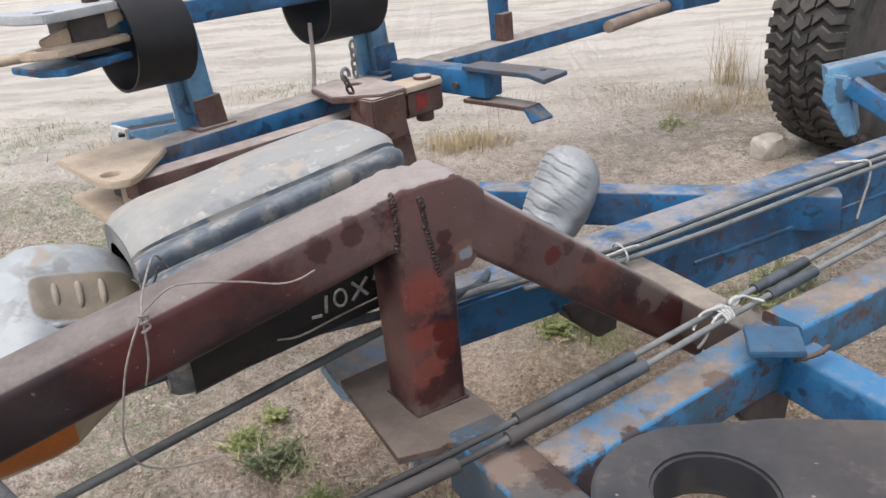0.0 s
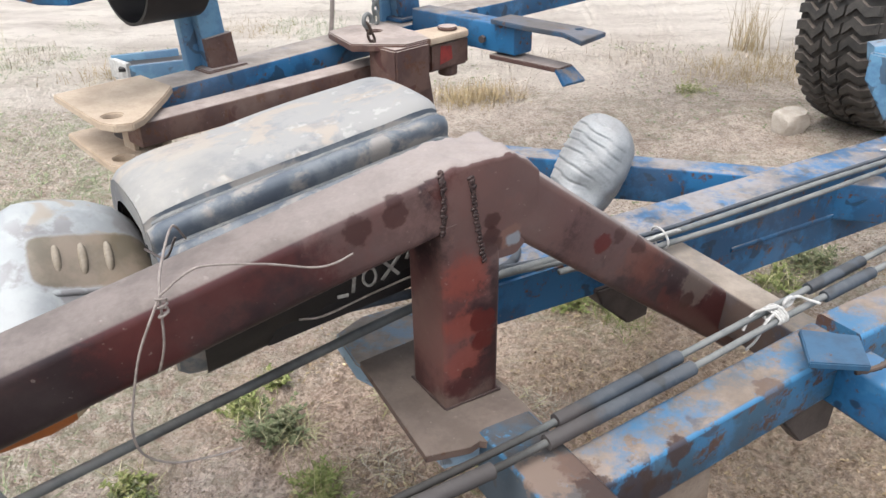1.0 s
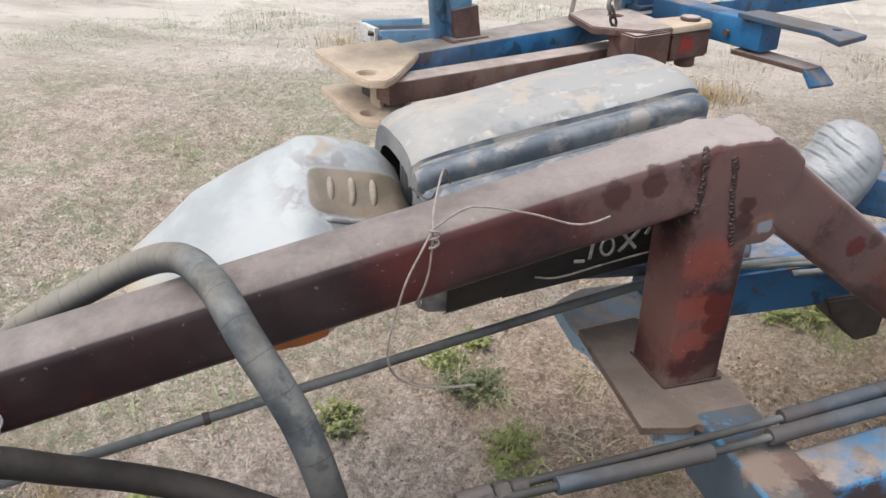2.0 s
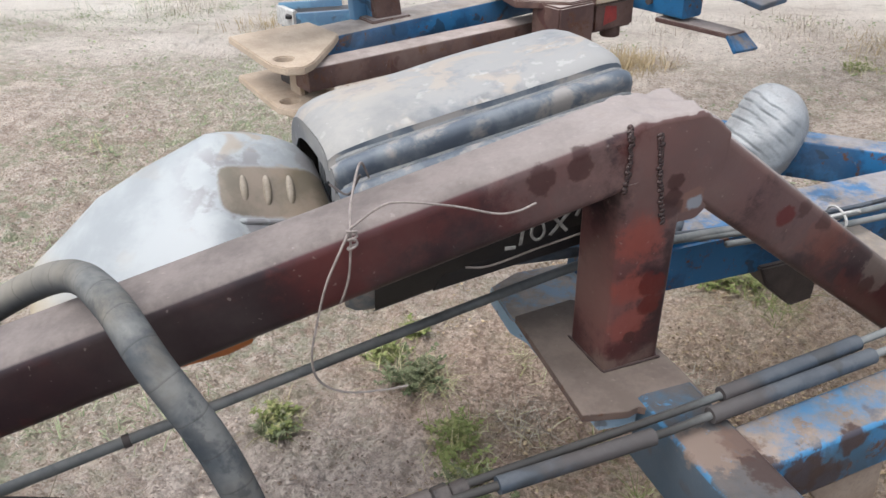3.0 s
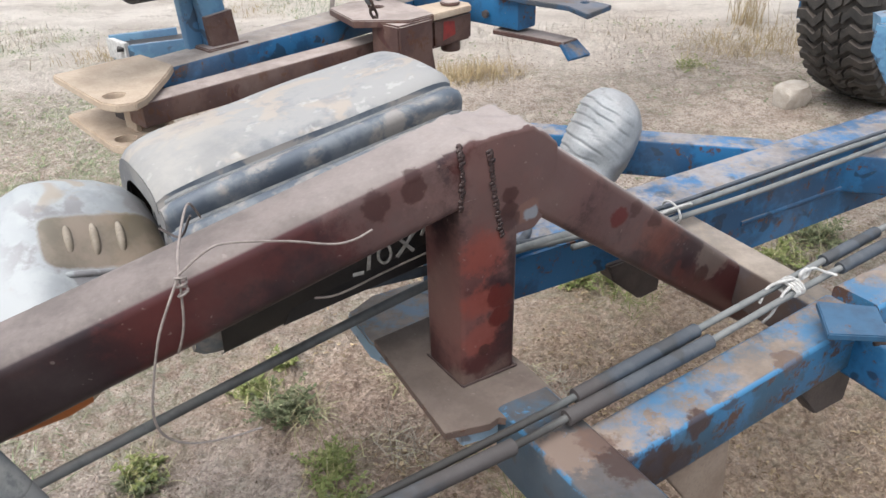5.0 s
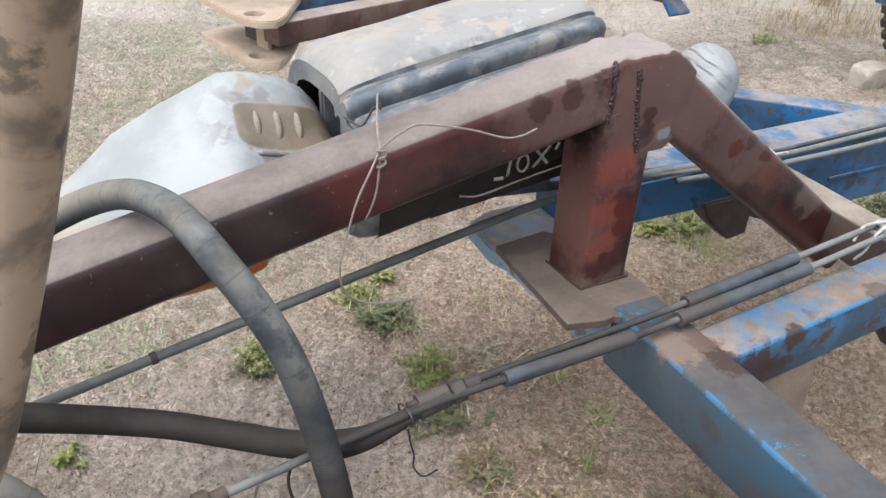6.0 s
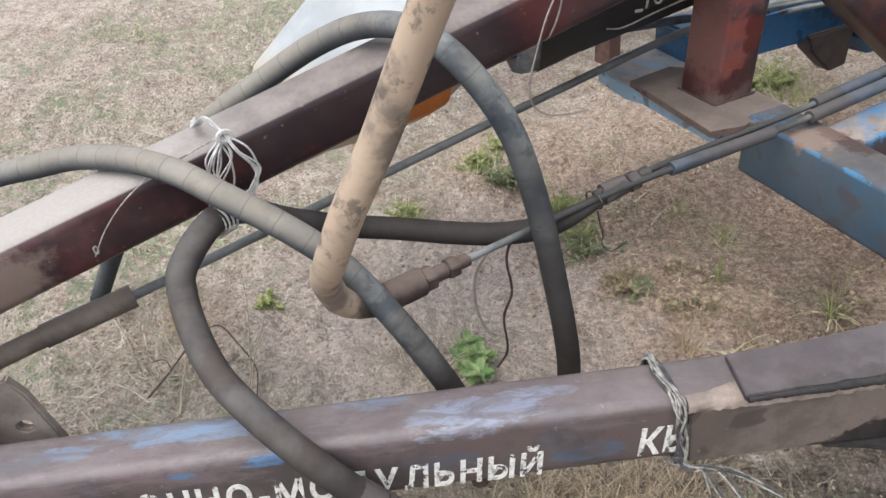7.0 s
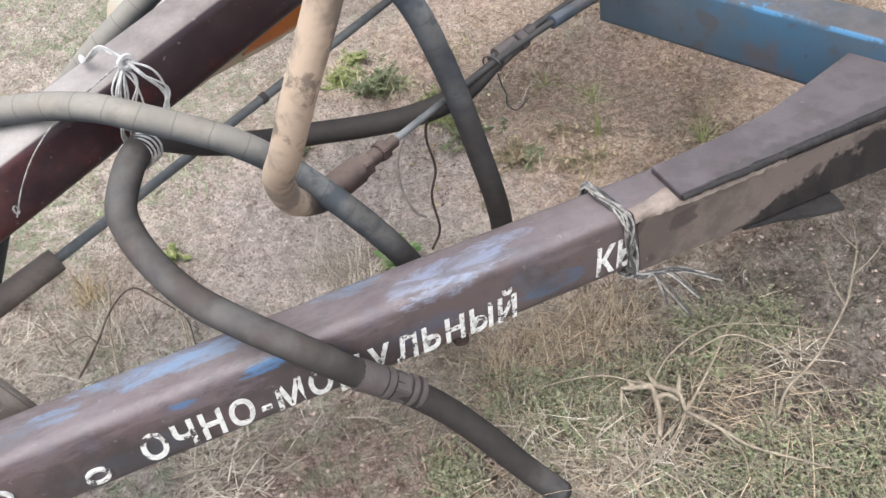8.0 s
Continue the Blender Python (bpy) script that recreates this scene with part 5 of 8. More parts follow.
part("strand", sweep(loop((-0.36, 0.80, 0.487), Vector((-0.6, 0.8, 0)), UPV, 0.021, 0.0135), 0.0015, 5, 3), BLACK_PLASTIC, tie)
part("strand", sweep([(-0.355, 0.785, 0.475), (-0.35, 0.78, 0.45), (-0.345, 0.775, 0.435), (-0.345, 0.772, 0.415), (-0.33, 0.765, 0.405), (-0.31, 0.762, 0.425)], 0.0015, 5, 4), BLACK_PLASTIC, tie)


# ---- things tied up behind the drawbar ----
def housing_material():
    m = Nodes("dusty_grey_plastic")
    big = m.noise(7.0, 5, 0.55)
    fine = m.noise(120.0, 4, 0.65)
    up = m.axis(m.geo.outputs["Normal"], 2)
    col = m.mix(m.ramp(m.noise(14, 5), 0.35, 0.65), (0.130, 0.142, 0.160), (0.085, 0.097, 0.116))
    cover = m.math("ADD", m.math("MULTIPLY", m.noise(6.0, 7, 0.68), 0.85), m.math("MULTIPLY", up, 0.20))
    col = m.mix(m.ramp(cover, 0.45, 0.64, 0.08, 0.90), col, (0.300, 0.290, 0.278))
    film = m.math("MULTIPLY", m.ramp(up, 0.3, 0.8), m.ramp(m.noise(9.5, 4, 0.6, distort=0.5), 0.52, 0.60))
    col = m.mix(m.math("MULTIPLY", film, 0.7), col, (0.36, 0.300, 0.245))
    col = m.mix(m.ramp(m.noise(38.0, 3, 0.5), 0.60, 0.68, 0, 0.45), col, (0.44, 0.425, 0.40))
    col = m.mix(m.ramp(m.noise(19.0, 6, 0.65, distort=0.3), 0.52, 0.66, 0, 0.5), col, (0.165, 0.180, 0.202))
    pale = m.t.nodes.new("ShaderNodeVectorMath")
    pale.operation = "DISTANCE"
    m.link(m.geo.outputs["Position"], pale.inputs[0])
    pale.inputs[1].default_value = (-0.504, 1.193, 0.88)
    spread = m.math("ADD", pale.outputs["Value"], m.math("MULTIPLY", m.math("SUBTRACT", m.noise(9.0, 8, 0.72), 0.5), 0.30))
    col = m.mix(m.ramp(spread, 0.04, 0.20, 0.5, 0), col, (0.35, 0.325, 0.29))
    n = m.bump(fine, 0.25, 0.001)
    n = m.bump(big, 0.3, 0.006, n)
    return m.done(col, m.math("ADD", 0.42, m.math("MULTIPLY", m.ramp(cover, 0.46, 0.70), 0.35)), 0, n)


HOUSING = housing_material()


def rib_material():
    m = Nodes("mottled_rib_plastic")
    col = m.mix(m.ramp(m.noise(18, 6, 0.65), 0.4, 0.6), (0.085, 0.101, 0.124), (0.150, 0.165, 0.182))
    col = m.mix(m.ramp(m.noise(9.0, 6, 0.65, distort=0.3), 0.50, 0.58, 0, 0.75), col, (0.29, 0.262, 0.235))
    return m.done(col, 0.5, 0, m.bump(m.noise(45.0, 4), 0.35, 0.004))


RIB = rib_material()
GROOVE_SHADE = dirty("groove_shade", (0.095, 0.106, 0.122), (0.21, 0.205, 0.195), 22, 0.6, 0.4)


def build_housing():
    """A moulded plastic housing: rounded top, two rolled ribs along its front edge, open at one end."""
    top = thing("plastic_housing", ar(-0.22, 0.30, 0.62), "grey moulded plastic housing, dusty on top, open end", "housing")
    prof = []  # (d, z) round the section from the front foot over the top to the back foot
    # lower front wall, a fat rolled rib, a deep groove, a second rib and groove, then the crown
    front = [(0.165, 0.650), (0.146, 0.668), (0.140, 0.72), (0.139, 0.80), (0.138, 0.838), (0.141, 0.853), (0.149, 0.863), (0.159, 0.866), (0.167, 0.862), (0.171, 0.855), (0.176, 0.858), (0.174, 0.870), (0.172, 0.880), (0.175, 0.889), (0.184, 0.895), (0.194, 0.894), (0.200, 0.886), (0.204, 0.884), (0.208, 0.890), (0.209, 0.900), (0.217, 0.908)]
    crown = [(0.235, 0.913), (0.27, 0.916), (0.31, 0.917), (0.36, 0.915), (0.405, 0.908), (0.440, 0.894), (0.463, 0.87), (0.474, 0.84), (0.478, 0.79), (0.478, 0.72), (0.470, 0.66), (0.455, 0.632)]
    prof = front + crown
    lean = lambda s: 0.155 * (s + 0.2)

    def shell(inset, s0, s1, n, closed_end, endround, lo=0, hi=99):
        bm = bmesh.new()
        rings = []
        cd, cz = 0.30, 0.75
        for i in range(n + 1):
            k = i / n
            s = s0 + (s1 - s0) * k
            e0, e1 = (s - s0) / endround, (s1 - s) / endround
            f = 1.0
            for e, depth in ((e0 * 0.7, 0.12), (e1, 0.085)):
                if e < 1:
                    f = min(f, 1 - depth * (1 - math.sqrt(max(0, 1 - (1 - e) ** 2))))
            ring = []
            for d, z in prof:
                dd, zz = d - cd, z - cz
                r = math.hypot(dd, zz)
                g = (r - inset) / r * f
                wob = 0.003 * noise.noise((s * 9, d * 9, z * 9))
                ring.append(bm.verts.new(ar(s, cd + dd * g + wob, cz + zz * g + lean(s) + wob)))
            rings.append(ring)
        for a, b in zip(rings, rings[1:]):
            for i in range(max(0, lo), min(len(prof) - 1, hi)):
                bm.faces.new((a[i], b[i], b[i + 1], a[i + 1]))
        if closed_end:
            bm.faces.new(list(rings[-1]))
        return bm, rings

    bm, outer = shell(0.0, -0.462, 0.005, 40, True, 0.055, len(front) - 2)
    part("cover", bm, HOUSING, top, "dusty plastic cover", 50)
    bm, outer = shell(0.0, -0.462, 0.005, 40, False, 0.055, 0, len(front) - 2)
    ribbed = part("ribbed_edge", bm, RIB, top, "dark ribbed front edge", 50)
    bm = bmesh.new()
    low = [[bm.verts.new(ar(s, d - 0.003, z + lean(s))) for d, z in ((0.163, 0.652), (0.1445, 0.669), (0.1385, 0.72), (0.138, 0.79), (0.140, 0.80))] for s in (-0.43, -0.36, -0.28, -0.2, -0.12, -0.05, -0.02)]
    for a, b in zip(low, low[1:]):
        for i in range(4):
            bm.faces.new((a[i], b[i], b[i + 1], a[i + 1]))
    part("lower_skin", bm, BLACK_PLASTIC, top, "black lower front panel", 60)
    bm, inner = shell(0.014, -0.452, -0.03, 14, True, 0.045)
    for f in bm.faces:
        f.normal_flip()
    part("inside", bm, BLACK_PLASTIC, top, "dark hollow inside", 60)
    # rim of the open end
    bm = bmesh.new()
    a, b = [], []
    for d, z in prof:
        for lst, g in ((a, 0.880), (b, 0.70)):
            lst.append(bm.verts.new(ar(-0.4625, 0.30 + (d - 0.30) * g, 0.75 + (z - 0.75) * g + lean(-0.4625))))
    for i in range(len(prof) - 1):
        bm.faces.new((a[i], b[i], b[i + 1], a[i + 1]))
    part("rim", bm, HOUSING, top, "thick grey rim")
    for d in (0.245, 0.335):
        part("divider", box((0.10, 0.018, 0.20), basis(ar(-0.40, d, 0.735), AD, AN, UPV), 0.004), HOUSING, top)
    # strips added in the two grooves, their dark colour stands for shade there
    for d, z in ((0.172, 0.859), (0.2025, 0.888)):
        part("groove_strip", sweep([ar(s, d + (0.008 if s in (-0.450, 0.0) else 0), z + lean(s) - (0.008 if s in (-0.450, 0.0) else 0)) for s in (-0.450, -0.425, -0.35, -0.25, -0.15, -0.05, -0.02, 0.0)], 0.0062, 8, 4), GROOVE_SHADE, ribbed, "added dark strip, the shade in the groove")
    part("base", box((0.40, 0.22, 0.015), basis(ar(-0.225, 0.31, 0.675), AD, AN, UPV) @ pose(0, 0, 0, 0, -4.8, 0), 0.004), BLACK_PLASTIC, top)
    # raised panel with worn pale lettering, kept as plain strokes
    bm = plate([(-0.34, 0.642), (-0.07, 0.668), (-0.055, 0.735), (-0.30, 0.712)], 0.004, basis(A0 + AN * 0.1395, AD, UPV, -AN), 0.001)
    for v in bm.verts:
        v.co = seat(v.co)
    part("panel", bm, BLACK_PLASTIC, top)
    for s0, z0, s1, z1 in ((-0.226, 0.692, -0.208, 0.690), (-0.200, 0.692, -0.196, 0.722), (-0.150, 0.698, -0.118, 0.732), (-0.147, 0.730, -0.121, 0.700), (-0.106, 0.722, -0.100, 0.734)):
        part("pale_stroke", beam(ar(s0, 0.1345, z0), ar(s1, 0.1345, z1), 0.006, 0.002, 0.0005, up=AN), PALE_PRINT, top)
    part("pale_stroke", sweep([ar(-0.171 + 0.011 * math.cos(q), 0.1345, 0.710 + 0.015 * math.sin(q)) for q in (0, 0.8, 1.6, 2.4, 3.2, 4.0, 4.8, 5.6, 6.283)], 0.0026, 5, 3), PALE_PRINT, top)
    part("trim_line", sweep([ar(-0.29, 0.134, 0.675), ar(-0.25, 0.134, 0.668), ar(-0.17, 0.134, 0.680), ar(-0.09, 0.134, 0.690)], 0.002, 5, 4), WIRE, top)


build_housing()


def grip_frame():
    """The moulded grip on the can's sloping upper face: its centre and axes."""
    xx = (ar(-0.475, 0.295, 0.775) - ar(-0.60, 0.283, 0.812)).normalized()
    yy = ar(-0.52, 0.352, 0.838) - ar(-0.52, 0.186, 0.712)
    yy = (yy - xx * yy.dot(xx)).normalized()
    return ar(-0.535, 0.293, 0.796), xx, yy, xx.cross(yy).normalized()


def can_material():
    m = Nodes("white_plastic")
    f = m.noise(8.0, 6, 0.6)
    col = m.mix(m.ramp(f, 0.42, 0.68, 0, 0.8), (0.335, 0.348, 0.350), (0.245, 0.258, 0.264))
    along_bar = m.math("ADD", m.math("MULTIPLY", m.axis(m.geo.outputs["Position"], 0), 0.834), m.math("MULTIPLY", m.axis(m.geo.outputs["Position"], 1), 0.552))
    grimy = m.ramp(along_bar, 0.0, 0.08)
    stain = m.ramp(m.noise(15.0, 6, 0.6, distort=0.2), 0.46, 0.62)
    col = m.mix(m.math("MULTIPLY", m.math("MULTIPLY", grimy, stain), 0.55), col, (0.20, 0.212, 0.225))
    smear = m.ramp(m.noise(11.0, 4, 0.6, distort=0.8), 0.58, 0.66)
    col = m.mix(m.math("MULTIPLY", smear, m.math("ADD", 0.15, m.math("MULTIPLY", grimy, 0.5))), col, (0.30, 0.235, 0.165))
    yellow = m.ramp(m.axis(m.geo.outputs["Position"], 2), 0.60, 0.68, 0.85, 0.0)
    col = m.mix(yellow, col, (0.40, 0.315, 0.20))
    # oily brown stain that fills the moulded grip
    centre, xx, yy, _ = grip_frame()

    def reach(axis, mid, half):
        q = m.t.nodes.new("ShaderNodeVectorMath")
        q.operation = "DOT_PRODUCT"
        m.link(m.geo.outputs["Position"], q.inputs[0])
        q.inputs[1].default_value = axis
        return m.math("SUBTRACT", m.math("ABSOLUTE", m.math("SUBTRACT", q.outputs["Value"], centre.dot(axis) + mid)), half)

    box_x, box_y = reach(xx, 0.010, 0.068), reach(yy, -0.022, 0.022)
    zero = lambda v: m.math("MAXIMUM", v, 0.0)
    out = m.math("SQRT", m.math("ADD", m.math("MULTIPLY", zero(box_x), zero(box_x)), m.math("MULTIPLY", zero(box_y), zero(box_y))))
    out = m.math("ADD", out, m.math("MULTIPLY", m.math("SUBTRACT", m.noise(30.0, 7, 0.7), 0.5), 0.014))
    oily = m.mix(m.ramp(m.noise(16.0, 6, 0.65), 0.38, 0.62), (0.130, 0.105, 0.072), (0.205, 0.158, 0.116))
    col = m.mix(m.ramp(out, 0.017, 0.024, 0.92, 0), col, oily)
    blotch = m.math("MULTIPLY", m.ramp(out, 0.085, 0.030, 0, 1), m.ramp(m.noise(17.0, 5, 0.6), 0.44, 0.54, 0, 0.85))
    col = m.mix(m.math("MULTIPLY", blotch, m.ramp(out, 0.018, 0.026)), col, (0.190, 0.180, 0.182))
    n = m.bump(f, 0.3, 0.008)
    return m.done(col, 0.42, 0, n, 0.45)


CAN_WHITE = can_material()
STAIN = dirty("oily_brown_stain", (0.19, 0.155, 0.115), (0.29, 0.25, 0.20), 18, 0.6, 0.2)


def build_can():
    top = thing("jerrycan", ar(-0.70, 0.25, 0.55), "large white plastic canister with oily brown stains, lying tilted", "canister")
    # sections along the bar: s, ridge z, front shoulder (d, z), underside z
    sec = [(-0.945, 0.615, 0.20, 0.600, 0.598), (-0.938, 0.655, 0.165, 0.625, 0.592), (-0.918, 0.690, 0.152, 0.650, 0.590), (-0.88, 0.712, 0.145, 0.672, 0.592), (-0.838, 0.737, 0.143, 0.690, 0.596), (-0.77, 0.779, 0.142, 0.712, 0.598), (-0.70, 0.812, 0.142, 0.728, 0.598), (-0.64, 0.838, 0.142, 0.738, 0.600),
           (-0.605, 0.853, 0.146, 0.735, 0.608), (-0.585, 0.853, 0.160, 0.722, 0.622), (-0.55, 0.847, 0.172, 0.712, 0.645), (-0.51, 0.833, 0.176, 0.708, 0.675), (-0.475, 0.813, 0.178, 0.705, 0.690), (-0.452, 0.785, 0.186, 0.705, 0.695), (-0.440, 0.745, 0.21, 0.71, 0.702)]
    bm = bmesh.new()
    rings = []
    corners = []
    for s, rz, fd2, fz, bz in sec:
        if s < -0.77:
            s = -0.77 + (s + 0.77) * 0.70
        pts = [(0.275, bz - 0.052), (0.215, bz - 0.036), (fd2 + 0.018, bz + 0.010), (fd2 + 0.001, (bz + fz) / 2), (fd2 + 0.001, fz - 0.012), (fd2 + 0.010, fz + 0.004)]
        for k in (0.2, 0.4, 0.6, 0.8, 0.93):
            pts.append((fd2 + 0.01 + (0.352 - fd2 - 0.01) * k, fz + (rz - fz) * k + 0.004 * math.sin(math.pi * k)))
        pts += [(0.357, rz), (0.38, rz - 0.004), (0.41, rz - 0.022), (0.43, rz - 0.06), (0.43, (rz + bz) / 2), (0.42, bz), (0.36, bz - 0.048)]
        corners.append((ar(s, *pts[1]), ar(s, *pts[2]), ar(s, *pts[3])))
        rings.append([bm.verts.new(ar(s, d + 0.005 * noise.noise((s * 14, z * 14, d * 14)), z + 0.004 * noise.noise((s * 9, z * 9, d * 9 + 4)))) for d, z in pts])
    n = len(rings[0])
    for a, b in zip(rings, rings[1:]):
        for i in range(n):
            bm.faces.new((a[i], a[(i + 1) % n], b[(i + 1) % n], b[i]))
    bm.faces.new(rings[0])
    bm.faces.new(list(reversed(rings[-1])))
    bmesh.ops.recalc_face_normals(bm, faces=bm.faces)
    body = part("body", bm, CAN_WHITE, top, "", 180)
    # stained grip recess with raised ribs, on the sloping upper face
    centre, xx, yy, nrm = grip_frame()
    m = basis(centre + nrm * 0.0085, xx, yy, nrm)
    for k in range(3):
        q = m @ Vector((-0.040 + 0.036 * k, -0.017, -0.0075 + 0.0025 * k))
        part("grip_rib", sweep([q - yy * 0.028 - nrm * 0.006, q - yy * 0.012 - nrm * 0.001, q + yy * 0.010 - nrm * 0.001, q + yy * 0.026 - nrm * 0.006], 0.0055, 10, 4, taper=lambda v: 0.0030 + 0.0036 * math.sin(math.pi * min(1, max(0, v))) ** 0.5), STAIN, body, "brown stained moulded grip rib")
    for x0, x1, y in ((-0.088, 0.030, -0.074),):
        part("moulded_ridge", sweep([m @ Vector((x0, y, -0.014)), m @ Vector((x0 + 0.012, y, -0.0085)), m @ Vector(((x0 + x1) / 2, y + 0.002, -0.0080)), m @ Vector((x1, y + 0.004, -0.012))], 0.0050, 10, 6), CAN_WHITE, body)
    # orange label on the lower side
    bm = bmesh.new()
    strip = []
    for ring, (s, rz, fd2, fz, bz) in zip(corners, sec):
        if -0.78 < s < -0.60:
            out = (-AN * 0.74 - UPV * 0.67) * 0.004
            strip.append([bm.verts.new(lerp(ring[0], ring[1], 0.55) + out * 0.2), bm.verts.new(lerp(ring[0], ring[1], 0.6) + out), bm.verts.new(ring[1] + out), bm.verts.new(lerp(ring[1], ring[2], 0.8) - AN * 0.004)])
    for a, b in zip(strip, strip[1:]):
        for k in range(3):
            bm.faces.new((a[k], a[k + 1], b[k + 1], b[k]))
    bmesh.ops.recalc_face_normals(bm, faces=bm.faces)
    part("label", bm, ORANGE, body, "orange paper label", 30)
    part("cord", sweep([ar(-0.475, 0.17, 0.83), ar(-0.455, 0.15, 0.82), ar(-0.44, 0.14, 0.85)], 0.002, 5, 4), DARK_STEEL, top)


build_can()


def build_bottle():
    """A crumpled ribbed bottle that leans on the far brace."""
    base, tip = Vector((0.230, 2.085, 0.438)), Vector((0.328, 2.165, 0.638))
    ax = (tip - base).normalized()
    x = Vector((1, 0, 0))
    x = (x - ax * x.dot(ax)).normalized()
    y = ax.cross(x)
    bm = bmesh.new()
    rings = []
    n, L = 84, (tip - base).length
    for i in range(n + 1):
        k = i / n
        r = 0.074 + 0.018 * math.sin(math.pi * min(1.0, k * 0.95 + 0.05))
        if k < 0.06:
            r *= 0.80 + 0.20 * math.sqrt(k / 0.06)
        if k > 0.70:
            r *= math.sqrt(max(0.03, 1 - ((k - 0.70) / 0.31) ** 2)) ** 0.75
        mid = base + ax * (L * k) + x * (0.012 * math.sin(math.pi * k))
        ring = []
        for j in range(48):
            a = 2 * math.pi * j / 48
            v = x * math.cos(a) + y * math.sin(a)
            # slanting folds, deepest on the side away from the frame
            q = (k * 8.6 + 0.85 * math.cos(a + 0.3) + 0.5 * noise.noise((v.x * 1.7, v.y * 1.7, k * 3))) % 1.0
            deep = max(0.0, min(1.0, 0.70 - 0.9 * math.cos(a))) * (1 if 0.04 < k < 0.95 else 0) * (0.55 + 0.9 * noise.noise((a * 1.3, k * 5, 3)) ** 2 + 0.45 * (noise.noise((a * 2.1, k * 7, 9)) > -0.15))
            cut = (0.0062 * math.exp(-((q - 0.5) / 0.075) ** 2) - 0.0022 * math.exp(-((q - 0.68) / 0.12) ** 2)) * deep
            dent = 0.016 * math.exp(-((k - 0.14) / 0.12) ** 2) * max(0.0, math.cos(a + 1.75)) ** 2
            rr = r * (1 + 0.08 * noise.noise((v.x * 2, v.y * 2, k * 3)) + 0.035 * noise.noise((v.x * 7, v.y * 7, k * 9))) - cut - dent
            drop = -0.022 * max(0.0, math.cos(a)) * (1 - k) ** 3
            ring.append(bm.verts.new(mid + v * rr + ax * drop))
        rings.append(ring)
    for a, b in zip(rings, rings[1:]):
        for j in range(48):
            bm.faces.new((a[j], a[(j + 1) % 48], b[(j + 1) % 48], b[j]))
    bm.faces.new(list(reversed(rings[0])))
    bm.faces.new(rings[-1])
    top = thing("bottle", base, "crumpled ribbed grey plastic bottle leaning on the frame", "bottle")
    part("body", bm, BOTTLE, top, "", 180)
    part("cap", cylinder(base + x * 0.035 - ax * 0.022, base + x * 0.035 + ax * 0.004, 0.018, 18, bevel=0.003), DARK_STEEL, top)


BOTTLE = dirty("grey_silver_plastic", (0.33, 0.345, 0.355), (0.23, 0.24, 0.25), 12, 0.40, 0.3, 0.25)
build_bottle()

# ---- the far implement ----
CLAW = painted("claw_paint", (0.035, 0.075, 0.13), (0.05, 0.06, 0.075), (0.03, 0.03, 0.03), wear=0.5, dust=0.45, side_dust=0.2)
EZ = 46.9
EX, EO = along(EZ, 0, 1, 0), along(EZ, 1, 0, 0)


def ef(u, off, z):
    return along(EZ, off, u, z)


